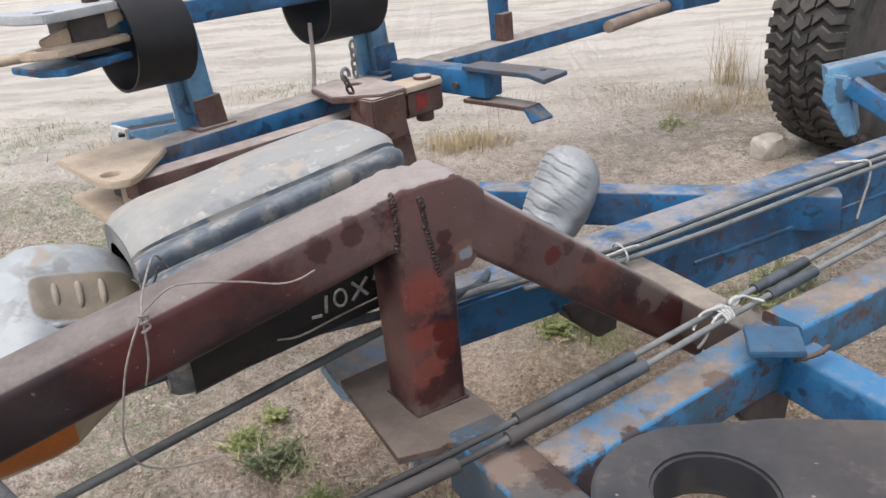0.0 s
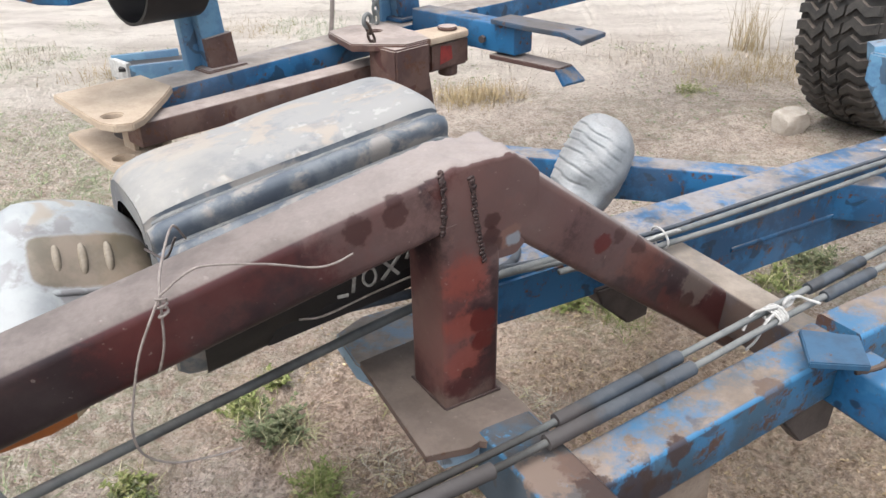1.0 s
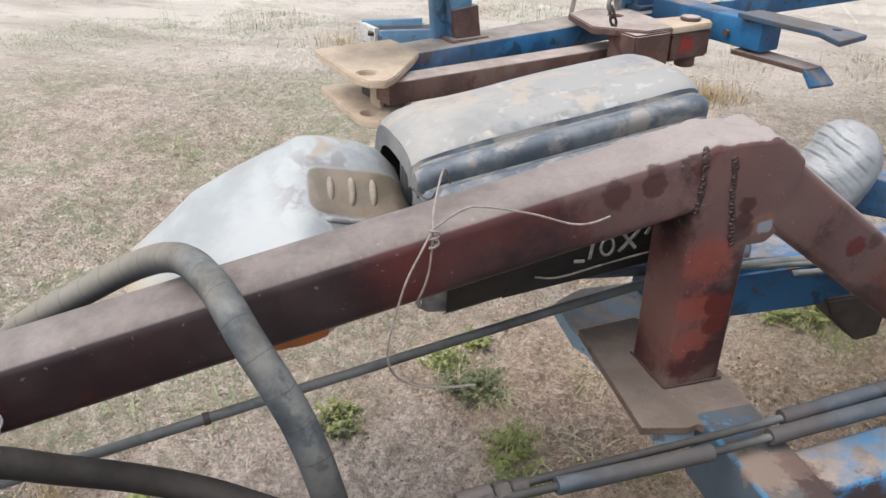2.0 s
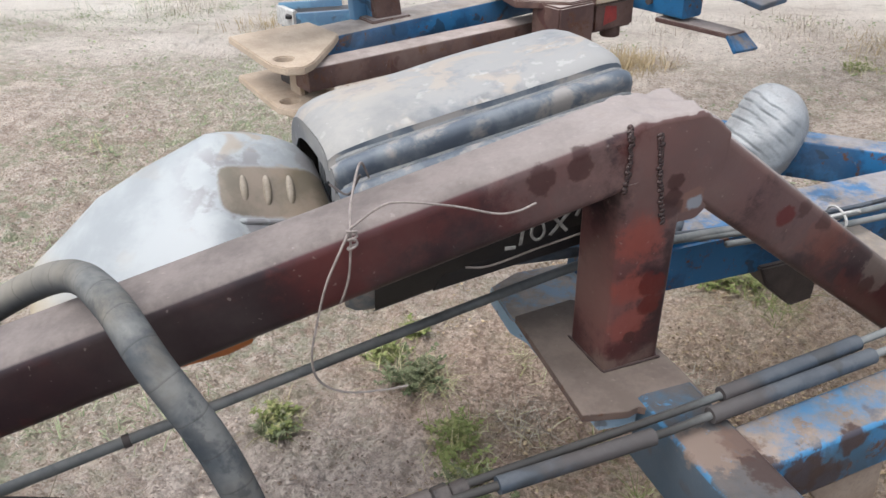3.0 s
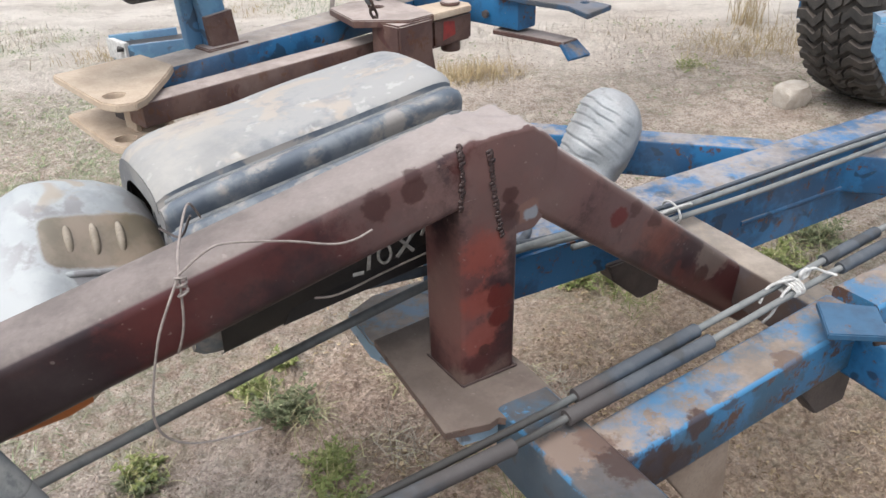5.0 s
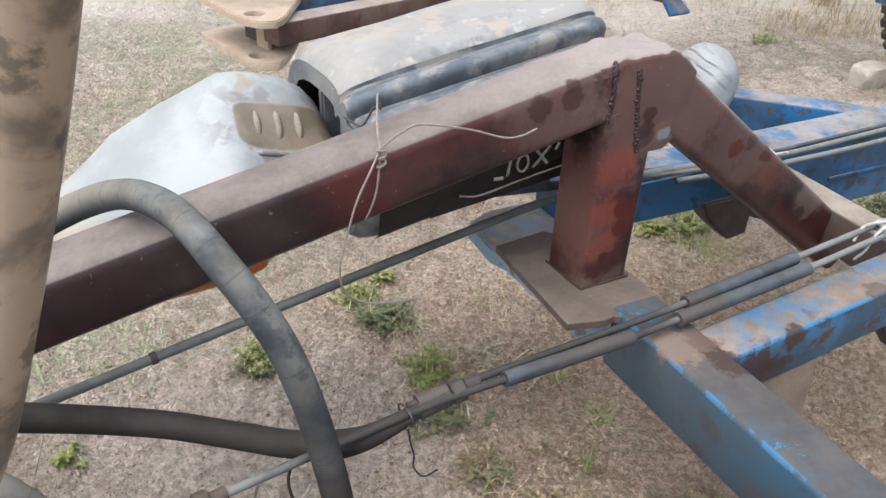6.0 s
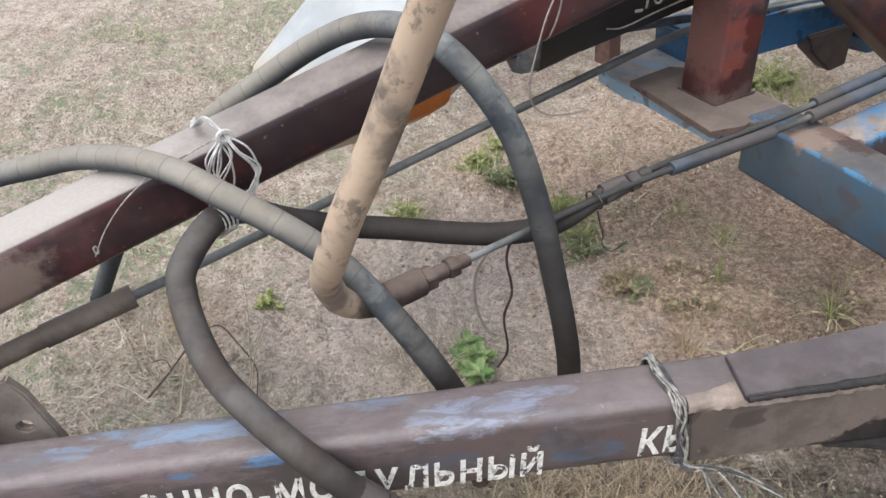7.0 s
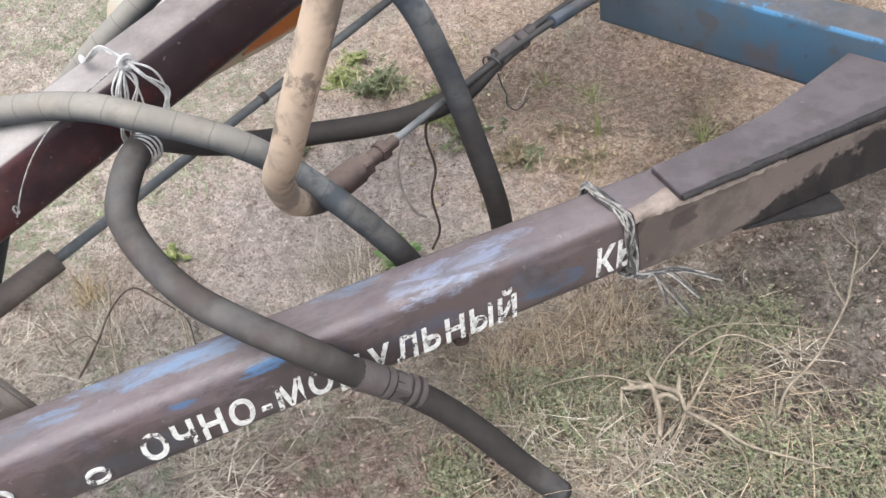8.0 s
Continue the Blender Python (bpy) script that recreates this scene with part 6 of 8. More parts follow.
def build_far():
    top = thing("far_implement", ef(1.6, 2.16, 0), "blue implement frame with rusty pivot plates and black pipe rollers", "implement")
    part("main_beam", beam(ef(0.98, 2.165, 0.684), ef(2.25, 2.165, 0.720), 0.125, 0.066, 0.006, cuts=4), FAR_BLUE, top)
    part("main_beam_extension", beam(ef(2.25, 2.165, 0.715), ef(6.6, 2.165, 0.715), 0.125, 0.070, 0.006, cuts=4), FAR_BLUE, top)
    m = lambda z: basis(Vector((0, 0, z)), EX, EO, UPV)
    pl = [(0.787, 2.258), (0.772, 2.05), (0.766, 1.95), (0.782, 1.905), (0.818, 1.885), (0.858, 1.908), (0.985, 2.04), (1.035, 2.10), (1.032, 2.264)]
    part("pivot_plate", plate(pl, 0.020, m(0.724), 0.003, holes=((0.812, 1.975, 0.024),)), TAN, top, "dusty tan pivot plate with a hole")
    part("pivot_plate", plate([(0.81, 2.285), (0.79, 2.08), (0.782, 1.98), (0.80, 1.935), (0.835, 1.915), (0.875, 1.94), (0.98, 2.05), (1.03, 2.12), (1.03, 2.285)], 0.020, m(0.607), 0.003, holes=((0.827, 2.0, 0.024),)), TAN, top, "dusty tan pivot plate with a hole")
    part("pivot_block", box((0.10, 0.10, 0.10), basis(ef(0.935, 2.12, 0.655), EX, EO, UPV), 0.004), DARK_STEEL, top)
    part("pivot_rib", box((0.012, 0.06, 0.10), basis(ef(0.875, 2.05, 0.655), EX, EO, UPV), 0.002), TAN, top)
    # rusty bar in front of the beam, from the pivot to the hinge block
    part("drag_bar", beam(ef(0.86, 1.985, 0.666), ef(1.70, 1.985, 0.668), 0.075, 0.062, 0.006, cuts=3), BROWN, top, "rusty brown square bar")
    # hinge block
    part("hinge_block", box((0.135, 0.115, 0.14), basis(ef(1.62, 1.85, 0.70), EX, EO, UPV), 0.005), BROWN, top)
    part("hinge_leg", beam(ef(1.655, 1.86, 0.70), ef(1.70, 1.86, 0.46), 0.10, 0.085, 0.006, up=EX), BROWN, top)
    part("hinge_arm", box((0.17, 0.10, 0.085), basis(ef(1.79, 1.86, 0.715), EX, EO, UPV), 0.008), BROWN, top)
    part("hinge_ear", plate([(1.70, 1.80), (1.86, 1.80), (1.885, 1.83), (1.885, 1.88), (1.85, 1.91), (1.70, 1.93)], 0.018, m(0.775), 0.003, holes=((1.825, 1.855, 0.016),)), TAN, top, "worn orange-tan hinge ear")
    part("hinge_bridge", plate([(1.50, 1.92), (1.60, 1.80), (1.70, 1.80), (1.74, 1.90), (1.76, 2.05), (1.66, 2.12), (1.56, 2.10)], 0.022, m(0.778), 0.003, holes=((1.66, 2.00, 0.022),)), BROWN, top, "rusty bridging plate")
    part("ear_ring", cylinder(ef(1.825, 1.855, 0.777), ef(1.825, 1.855, 0.787), 0.030, 20, bevel=0.002), BROWN, top)
    part("hinge_pin", cylinder(ef(1.825, 1.855, 0.64), ef(1.825, 1.855, 0.70), 0.03, 16, bevel=0.003), BROWN, top)
    part("red_patch", plate([(1.745, 0.69), (1.80, 0.70), (1.795, 0.74), (1.75, 0.745)], 0.002, basis(ef(0, 1.8095, 0), EX, UPV, -EO), 0), RED, top, "chipped red paint")
    # side arm with two flat claws
    part("arm_tube", beam(ef(1.955, 2.10, 0.752), ef(1.955, 1.665, 0.752), 0.085, 0.085, 0.006, cuts=2), BLUE, top)
    part("arm_bolt", cylinder(ef(1.905, 1.78, 0.745), ef(1.895, 1.78, 0.745), 0.012, 6), DARK_STEEL, top)
    part("claw", plate([(1.89, 1.74), (1.88, 1.58), (1.885, 1.47), (1.835, 1.37), (1.97, 1.385), (1.985, 1.47), (1.985, 1.74)], 0.014, m(0.812), 0.002, holes=((1.95, 1.46, 0.012),)), CLAW, top, "flat grey-blue steel claw")
    part("claw", plate([(1.91, 1.76), (1.915, 1.60), (1.915, 1.50), (1.985, 1.50), (2.0, 1.76)], 0.014, m(0.700) @ pose(0, 0, 0), 0.002), BROWN, top, "rusty flat steel claw")
    part("claw_tip", plate([(0, 0), (0.075, 0.0), (0.085, 0.062), (-0.012, 0.056)], 0.012, basis(ef(1.912, 1.505, 0.700), EX, (-EO * 0.75 - UPV * 0.66).normalized(), (-UPV * 0.75 + EO * 0.66).normalized() * -1), 0.002), BLUE, top, "bent blue claw tip")
    # uprights
    for u, z0, mat2 in ((1.228, 0.718, BROWN), (1.955, 0.745, BLUE)):
        part("upright", beam(ef(u, 2.19, z0), ef(u - 0.03, 2.19, 1.02), 0.075, 0.035, 0.004, up=EO), LIGHT_BLUE, top, "faded blue flat upright")
        part("upright", beam(ef(u - 0.055, 2.22, z0), ef(u - 0.075, 2.22, 1.02), 0.05, 0.03, 0.004, up=EO), LIGHT_BLUE, top)
        part("upright_foot", beam(ef(u + 0.005, 2.175, z0), ef(u - 0.004, 2.18, z0 + 0.095), 0.085, 0.05, 0.005, up=EO), mat2, top)
        part("upright_base", box((0.13, 0.10, 0.012), basis(ef(u, 2.18, z0 + 0.006), EX, EO, UPV), 0.003), mat2, top)
    part("upright", beam(ef(2.62, 2.19, 0.75), ef(2.60, 2.19, 1.05), 0.075, 0.05, 0.004, up=EO), BLUE, top)
    part("upright_foot", beam(ef(2.605, 2.155, 0.75), ef(2.60, 2.155, 0.86), 0.06, 0.05, 0.005, up=EO), BROWN, top)
    # upper beam and pipe rollers
    part("upper_beam", beam(ef(0.99, 2.17, 1.065), ef(4.2, 2.17, 1.075), 0.10, 0.065, 0.006, cuts=3), FAR_BLUE, top)
    for u0, u1, zb in ((0.985, 1.158, 0.0), (1.635, 1.875, 0.02)):
        bm = bmesh.new()
        N = 40
        rr = []
        for u, r in ((u0, 0.135), (u1, 0.135), (u1, 0.127), (u0, 0.127)):
            rr.append([bm.verts.new(ef(u, 2.17 + r * math.cos(2 * math.pi * k / N), 1.012 + zb + r * math.sin(2 * math.pi * k / N))) for k in range(N)])
        for q in range(4):
            a, b = rr[q], rr[(q + 1) % 4]
            for k in range(N):
                bm.faces.new((a[k], a[(k + 1) % N], b[(k + 1) % N], b[k]))
        bmesh.ops.recalc_face_normals(bm, faces=bm.faces)
        part("pipe_roller", bm, ROLLER, top, "black plastic pipe section", 40)
    # upper pivot ears
    part("upper_ear", plate([(0.70, 2.20), (0.715, 2.06), (0.76, 2.00), (0.82, 2.02), (1.0, 2.10), (1.0, 2.24)], 0.022, m(1.125), 0.003, holes=((0.79, 2.075, 0.022),)), PALE_EAR, top, "pale dusty pivot ear with a hole")
    part("lower_ear", plate([(0.72, 2.20), (0.735, 2.06), (0.78, 2.00), (0.84, 2.02), (1.0, 2.10), (1.0, 2.24)], 0.018, m(0.995), 0.003), BLUE, top)
    part("drawn_link", plate([(0.70, 2.07), (0.72, 2.03), (0.78, 2.01), (0.90, 2.06), (1.0, 2.09), (1.0, 2.15), (0.88, 2.13), (0.74, 2.11)], 0.020, m(1.040), 0.004, holes=((0.765, 2.06, 0.018),)), TAN, top, "dusty tan link plate with a hole")
    part("link_web", box((0.22, 0.03, 0.05), basis(ef(0.89, 2.12, 1.065), EX, EO, UPV) @ pose(0, 0, 0, 0, -18, 0), 0.004), TAN, top)
    part("ear_web", box((0.10, 0.14, 0.11), basis(ef(0.90, 2.17, 1.055), EX, EO, UPV), 0.004), DARK_STEEL, top)
    part("link_rod", cylinder(ef(0.74, 2.07, 1.03), ef(0.25, 2.12, 1.02), 0.012, 10), TAN, top)
    part("ear_bolt", cylinder(ef(0.95, 2.17, 1.12), ef(0.95, 2.17, 1.16), 0.022, 6), RUSTED, top)
    # far end pieces
    part("roller_rod", cylinder(ef(3.18, 2.033, 0.719), ef(3.72, 2.05, 0.735), 0.028, 14, bevel=0.003), GUSSET, top, "brown round bar")
    part("end_tube", beam(ef(3.72, 2.02, 0.775), ef(4.06, 2.0, 0.765), 0.13, 0.11, 0.006), BLUE, top)
    part("end_hub", cylinder(ef(4.06, 2.0, 0.77), ef(4.16, 2.0, 0.77), 0.06, 14, bevel=0.01), RUSTED, top)
    part("leg", beam(ef(5.6, 2.17, 0.70), ef(5.6, 2.17, -0.02), 0.09, 0.09, 0.006, up=EX), BLUE, top)
    part("leg", beam(ef(1.72, 1.86, 0.50), ef(1.74, 1.86, -0.02), 0.07, 0.07, 0.006, up=EX), BROWN, top)


RED = dirty("red_paint", (0.28, 0.035, 0.03), (0.18, 0.03, 0.028), 30, 0.6, 0.3)
build_far()


def build_channel():
    """A short blue channel that lies behind the far beam."""
    top = thing("channel_offcut", ef(1.21, 2.55, 0.60), "short blue steel channel piece, dark inside", "channel")
    a, b = ef(1.115, 2.577, 0.645), ef(1.285, 2.468, 0.65)
    # black sheet set high between the flanges, painted as the shade inside
    part("shade_sheet", beam(a + UPV * 0.030, b + UPV * 0.034, 0.095, 0.012, 0.003), BLACK_PLASTIC, top, "black sheet, the shade inside the channel")
    part("flange", beam(a + UPV * 0.02 + EO * 0.05, b + UPV * 0.024 + EO * 0.05, 0.012, 0.075, 0.003), LIGHT_BLUE, top)
    part("flange", beam(a + UPV * 0.012 - EO * 0.05, b + UPV * 0.016 - EO * 0.05, 0.012, 0.060, 0.003), LIGHT_BLUE, top)
    part("end_lip", beam(a - EO * 0.058 + UPV * 0.02, a + EO * 0.058 + UPV * 0.02, 0.016, 0.060, 0.003), ROPE, top, "white painted end")


build_channel()


def build_chain():
    top = thing("chain", ef(1.545, 1.90, 0.80), "rusty steel chain with shackle hanging at the hinge", "chain")
    p0, p1 = ef(1.545, 1.895, 0.82), ef(1.60, 1.885, 0.655)
    n = 7
    for i in range(n):
        c = lerp(p0, p1, i / (n - 1))
        side = EX if i % 2 else EO
        part("link", sweep(loop(c, side, (p1 - p0).normalized(), 0.010, 0.018, 0, 360, 12), 0.0042, 6, 3), RUSTED, top)
    part("shackle", sweep(loop(p0 + UPV * 0.02, EX, UPV, 0.014, 0.018, -30, 300, 12), 0.006, 8, 3), PIPE_STEEL, top, "grey steel shackle")
    q = ef(1.72, 2.06, 0.80)
    for i in range(4):
        part("link", sweep(loop(q + UPV * (0.028 * i), EX if i % 2 else EO, UPV, 0.011, 0.019, 0, 360, 12), 0.0048, 6, 3), PIPE_STEEL, top)
    part("cord", sweep([ef(1.585, 2.12, 0.755), ef(1.60, 2.12, 0.85), ef(1.62, 2.14, 0.97)], 0.007, 8, 4), WIRE, top)


build_chain()


def build_tyre():
    """A large tyre: carcass by its section, chunky zigzag lugs as raised blocks, a rim."""
    R, W = 0.565, 0.36
    place = Matrix.Translation((1.985, 4.00, R - 0.008)) @ pose(0, 0, 0, 0, 0, 36)
    top = thing("wheel", place.translation, "large black lugged tyre on a wheel, dusty tread", "wheel")
    sec = [(-0.13, 0.27), (-0.165, 0.32), (-0.182, 0.40), (-0.178, 0.47), (-0.16, 0.515), (-0.12, 0.538), (0, 0.545), (0.12, 0.538), (0.16, 0.515), (0.178, 0.47), (0.182, 0.40), (0.165, 0.32), (0.13, 0.27)]
    bm = bmesh.new()
    n = 72
    rings = [[bm.verts.new((r * math.cos(2 * math.pi * k / n), w, r * math.sin(2 * math.pi * k / n))) for w, r in sec] for k in range(n)]
    for k in range(n):
        a, b = rings[k], rings[(k + 1) % n]
        for i in range(len(sec) - 1):
            bm.faces.new((a[i], a[i + 1], b[i + 1], b[i]))
    bmesh.ops.recalc_face_normals(bm, faces=bm.faces)
    bm.transform(place)
    carcass = part("carcass", bm, RUBBER, top, "", 60)
    bm = bmesh.new()
    m = 46
    step = 2 * math.pi / m

    def lug(line, half, r0, r1):
        """A bent block: its centre line in (angle, width), half its thickness along the angle."""
        prev = None
        for a, w in line:
            fall = 0.020 * max(0, abs(w) - 0.10) / 0.08
            q = []
            for da, r in ((-half, r0), (-half * 0.8, r1 - fall), (half * 0.8, r1 - fall), (half, r0)):
                q.append(bm.verts.new(((r) * math.cos(a + da), w, (r) * math.sin(a + da))))
            if prev:
                for i in range(4):
                    bm.faces.new((prev[i], prev[(i + 1) % 4], q[(i + 1) % 4], q[i]))
            else:
                bm.faces.new(q)
            prev = q
        bm.faces.new(list(reversed(prev)))

    for k in range(m):
        a = k * step
        h = step * 0.33
        lug([(a, -0.178), (a + 0.02, -0.13), (a - 0.035, -0.085), (a + 0.035, -0.045)], h, 0.515, R)
        lug([(a + step / 2, 0.178), (a + step / 2 - 0.02, 0.13), (a + step / 2 + 0.035, 0.085), (a + step / 2 - 0.035, 0.045)], h, 0.515, R)
        lug([(a + 0.2 * step, -0.035), (a + 0.2 * step + 0.05, 0.0), (a + 0.2 * step - 0.01, 0.035)], h, 0.53, R)
    for q in range(m):
        a = q * step
        for sgn in (-1, 1):
            lug([(a, sgn * 0.182), (a, sgn * 0.150)], step * 0.30, 0.49, 0.535)
    bmesh.ops.recalc_face_normals(bm, faces=bm.faces)
    bm.transform(place)
    part("tread", bm, RUBBER, carcass, "dusty zigzag tread lugs", 30)
    bm = bmesh.new()
    bmesh.ops.create_cone(bm, cap_ends=True, segments=40, radius1=0.29, radius2=0.29, depth=0.22)
    bm.transform(place @ pose(0, 0, 0, 90, 0, 0))
    part("rim", bm, DARK_STEEL, top, "dark steel wheel rim")


build_tyre()


def build_rock():
    bm = bmesh.new()
    bmesh.ops.create_icosphere(bm, subdivisions=3, radius=0.1)
    for v in bm.verts:
        p = v.co.copy()
        q = Vector((max(-0.085, min(0.085, p.x * 1.15)), max(-0.07, min(0.07, p.y)), max(-0.07, min(0.068, p.z))))
        q += p.normalized() * (0.014 * noise.noise(p * 18) + 0.006 * noise.noise(p * 45))
        v.co = q
    bm.transform(Matrix.Translation((1.515, 3.87, 0.050)) @ pose(0, 0, 0, 6, -5, 25) @ Matrix.Scale(0.82, 4))
    tagged(mesh_object("rock", bm, STONE, 35), "pale angular stone chocking the tyre", "rock")


build_rock()


def build_tow_eye():
    """A thick steel tow eye close to the camera at the start, on its own stand."""
    top = thing("tow_eye", (0.6, 0.32, 0), "dark greasy steel tow eye plate with a round hole", "tow eye")
    c = Vector((0.140, 0.318))
    out = [(c.x + 0.060 * math.cos(radians(a)), c.y + 0.056 * math.sin(radians(a))) for a in range(95, 266, 12)]
    out = out + [(0.22, 0.255), (0.75, 0.255), (0.75, 0.366), (0.25, 0.368), (0.19, 0.376)]
    part("eye_plate", plate(out, 0.028, Matrix.Translation((0, 0, 1.03)), 0.002, holes=((c.x, c.y, 0.0295),)), GREASY_STEEL, top)
    part("stand", beam((0.70, 0.31, 1.005), (0.70, 0.31, -0.02), 0.09, 0.09, 0.008, up=(1, 0, 0)), BLUE, top)


build_tow_eye()


# ---- plants and litter ----
def leaf_material(name, a, b, c):
    m = Nodes(name)
    r = m.geo.outputs["Random Per Island"]
    col = m.mix(r, a, b)
    col = m.mix(m.ramp(m.noise(40, 3), 0.5, 0.7), col, c)
    return m.done(col, 0.7, 0, None, 0.25)


GREEN = leaf_material("weed_leaves", (0.150, 0.185, 0.055), (0.285, 0.305, 0.115), (0.40, 0.37, 0.18))
WILTED = leaf_material("wilted_weed_leaves", (0.20, 0.150, 0.095), (0.36, 0.285, 0.185), (0.185, 0.175, 0.09))
GREY_GREEN = leaf_material("grey_weed_leaves", (0.110, 0.135, 0.062), (0.205, 0.22, 0.120), (0.28, 0.26, 0.17))
UNDER = leaf_material("undergrowth_weed_leaves", (0.062, 0.076, 0.038), (0.275, 0.285, 0.165), (0.31, 0.270, 0.185))
BROAD = leaf_material("broad_weed_leaves", (0.105, 0.175, 0.060), (0.225, 0.305, 0.125), (0.33, 0.36, 0.20))
COVER = leaf_material("thin_cover", (0.175, 0.215, 0.11), (0.29, 0.31, 0.185), (0.37, 0.35, 0.25))
STRAW = leaf_material("dry_straw", (0.25, 0.20, 0.15), (0.60, 0.535, 0.43), (0.17, 0.133, 0.10))
YELLOW = leaf_material("pale_yellow_grass", (0.50, 0.44, 0.25), (0.66, 0.60, 0.40), (0.34, 0.33, 0.13))
DULL = leaf_material("dull_dry_grass", (0.105, 0.090, 0.066), (0.36, 0.310, 0.235), (0.065, 0.055, 0.042))
TAN_GRASS = leaf_material("tan_dry_grass", (0.26, 0.180, 0.112), (0.55, 0.440, 0.305), (0.13, 0.092, 0.064))
OCHRE = leaf_material("dry_ochre_grass", (0.33, 0.245, 0.13), (0.43, 0.345, 0.21), (0.25, 0.18, 0.11))
DRY_WOOD = dirty("dry_stem", (0.33, 0.275, 0.200), (0.17, 0.136, 0.100), 45, 0.85, 0.4)
DEAD_TWIG = dirty("dead_twig_bark", (0.11, 0.078, 0.062), (0.065, 0.046, 0.038), 60, 0.85, 0.4)
CHAFF = leaf_material("dry_chaff", (0.19, 0.125, 0.075), (0.60, 0.47, 0.30), (0.13, 0.088, 0.06))
CLOD = leaf_material("earth_clods", (0.22, 0.155, 0.115), (0.46, 0.370, 0.300), (0.17, 0.120, 0.090))


class Bits:
    def __init__(self):
        self.v, self.f = [], []

    def blade(self, base, direction, length, width, bend, rnd, segs=3):
        d = Vector(direction).normalized()
        side = d.cross(UPV)
        side = side.normalized() if side.length > 1e-3 else Vector((1, 0, 0))
        p, i0 = Vector(base), len(self.v)
        for k in range(segs + 1):
            w = width * (1 - k / segs) ** 0.7 if k < segs else 0.0002
            self.v += [p + side * w, p - side * w]
            p = p + d * (length / segs)
            d = (d - UPV * bend / segs).normalized()
        for k in range(segs):
            a = i0 + 2 * k
            self.f.append((a, a + 1, a + 3, a + 2))

    def leaf(self, base, direction, length, width, fold, rnd):
        d = Vector(direction).normalized()
        side = d.cross(UPV)
        side = side.normalized() if side.length > 1e-3 else Vector((1, 0, 0))
        up = side.cross(d)
        i = len(self.v)
        b = Vector(base)
        m1, m2 = b + d * length * 0.35, b + d * length * 0.7 - up * length * 0.05
        tip = b + d * length - up * length * 0.14
        self.v += [b, m1 + side * width + up * fold, m2 + side * width * 0.8 + up * fold, tip, m2 - side * width * 0.8 + up * fold, m1 - side * width + up * fold, m1, m2]
        self.f += [(i, i + 1, i + 6), (i + 1, i + 2, i + 7, i + 6), (i + 2, i + 3, i + 7), (i, i + 6, i + 5), (i + 6, i + 7, i + 4, i + 5), (i + 7, i + 3, i + 4)]

    def clod(self, c, r, rnd):
        i = len(self.v)
        for x, y, z in ((1, 0, 0), (-1, 0, 0), (0, 1, 0), (0, -1, 0), (0, 0, 1), (0, 0, -1)):
            k = r * rnd.uniform(0.6, 1.3)
            self.v.append(Vector(c) + Vector((x * k + rnd.uniform(-.3, .3) * r, y * k + rnd.uniform(-.3, .3) * r, z * k * 0.7)))
        for a, b, d in ((0, 2, 4), (2, 1, 4), (1, 3, 4), (3, 0, 4), (2, 0, 5), (1, 2, 5), (3, 1, 5), (0, 3, 5)):
            self.f.append((i + a, i + b, i + d))

    def mesh(self, name, mat):
        me = bpy.data.meshes.new(name)
        me.from_pydata([tuple(v) for v in self.v], [], self.f)
        me.materials.append(mat)
        return me


def on_ground(x, y):
    return Vector((x, y, ground_height(x, y)))


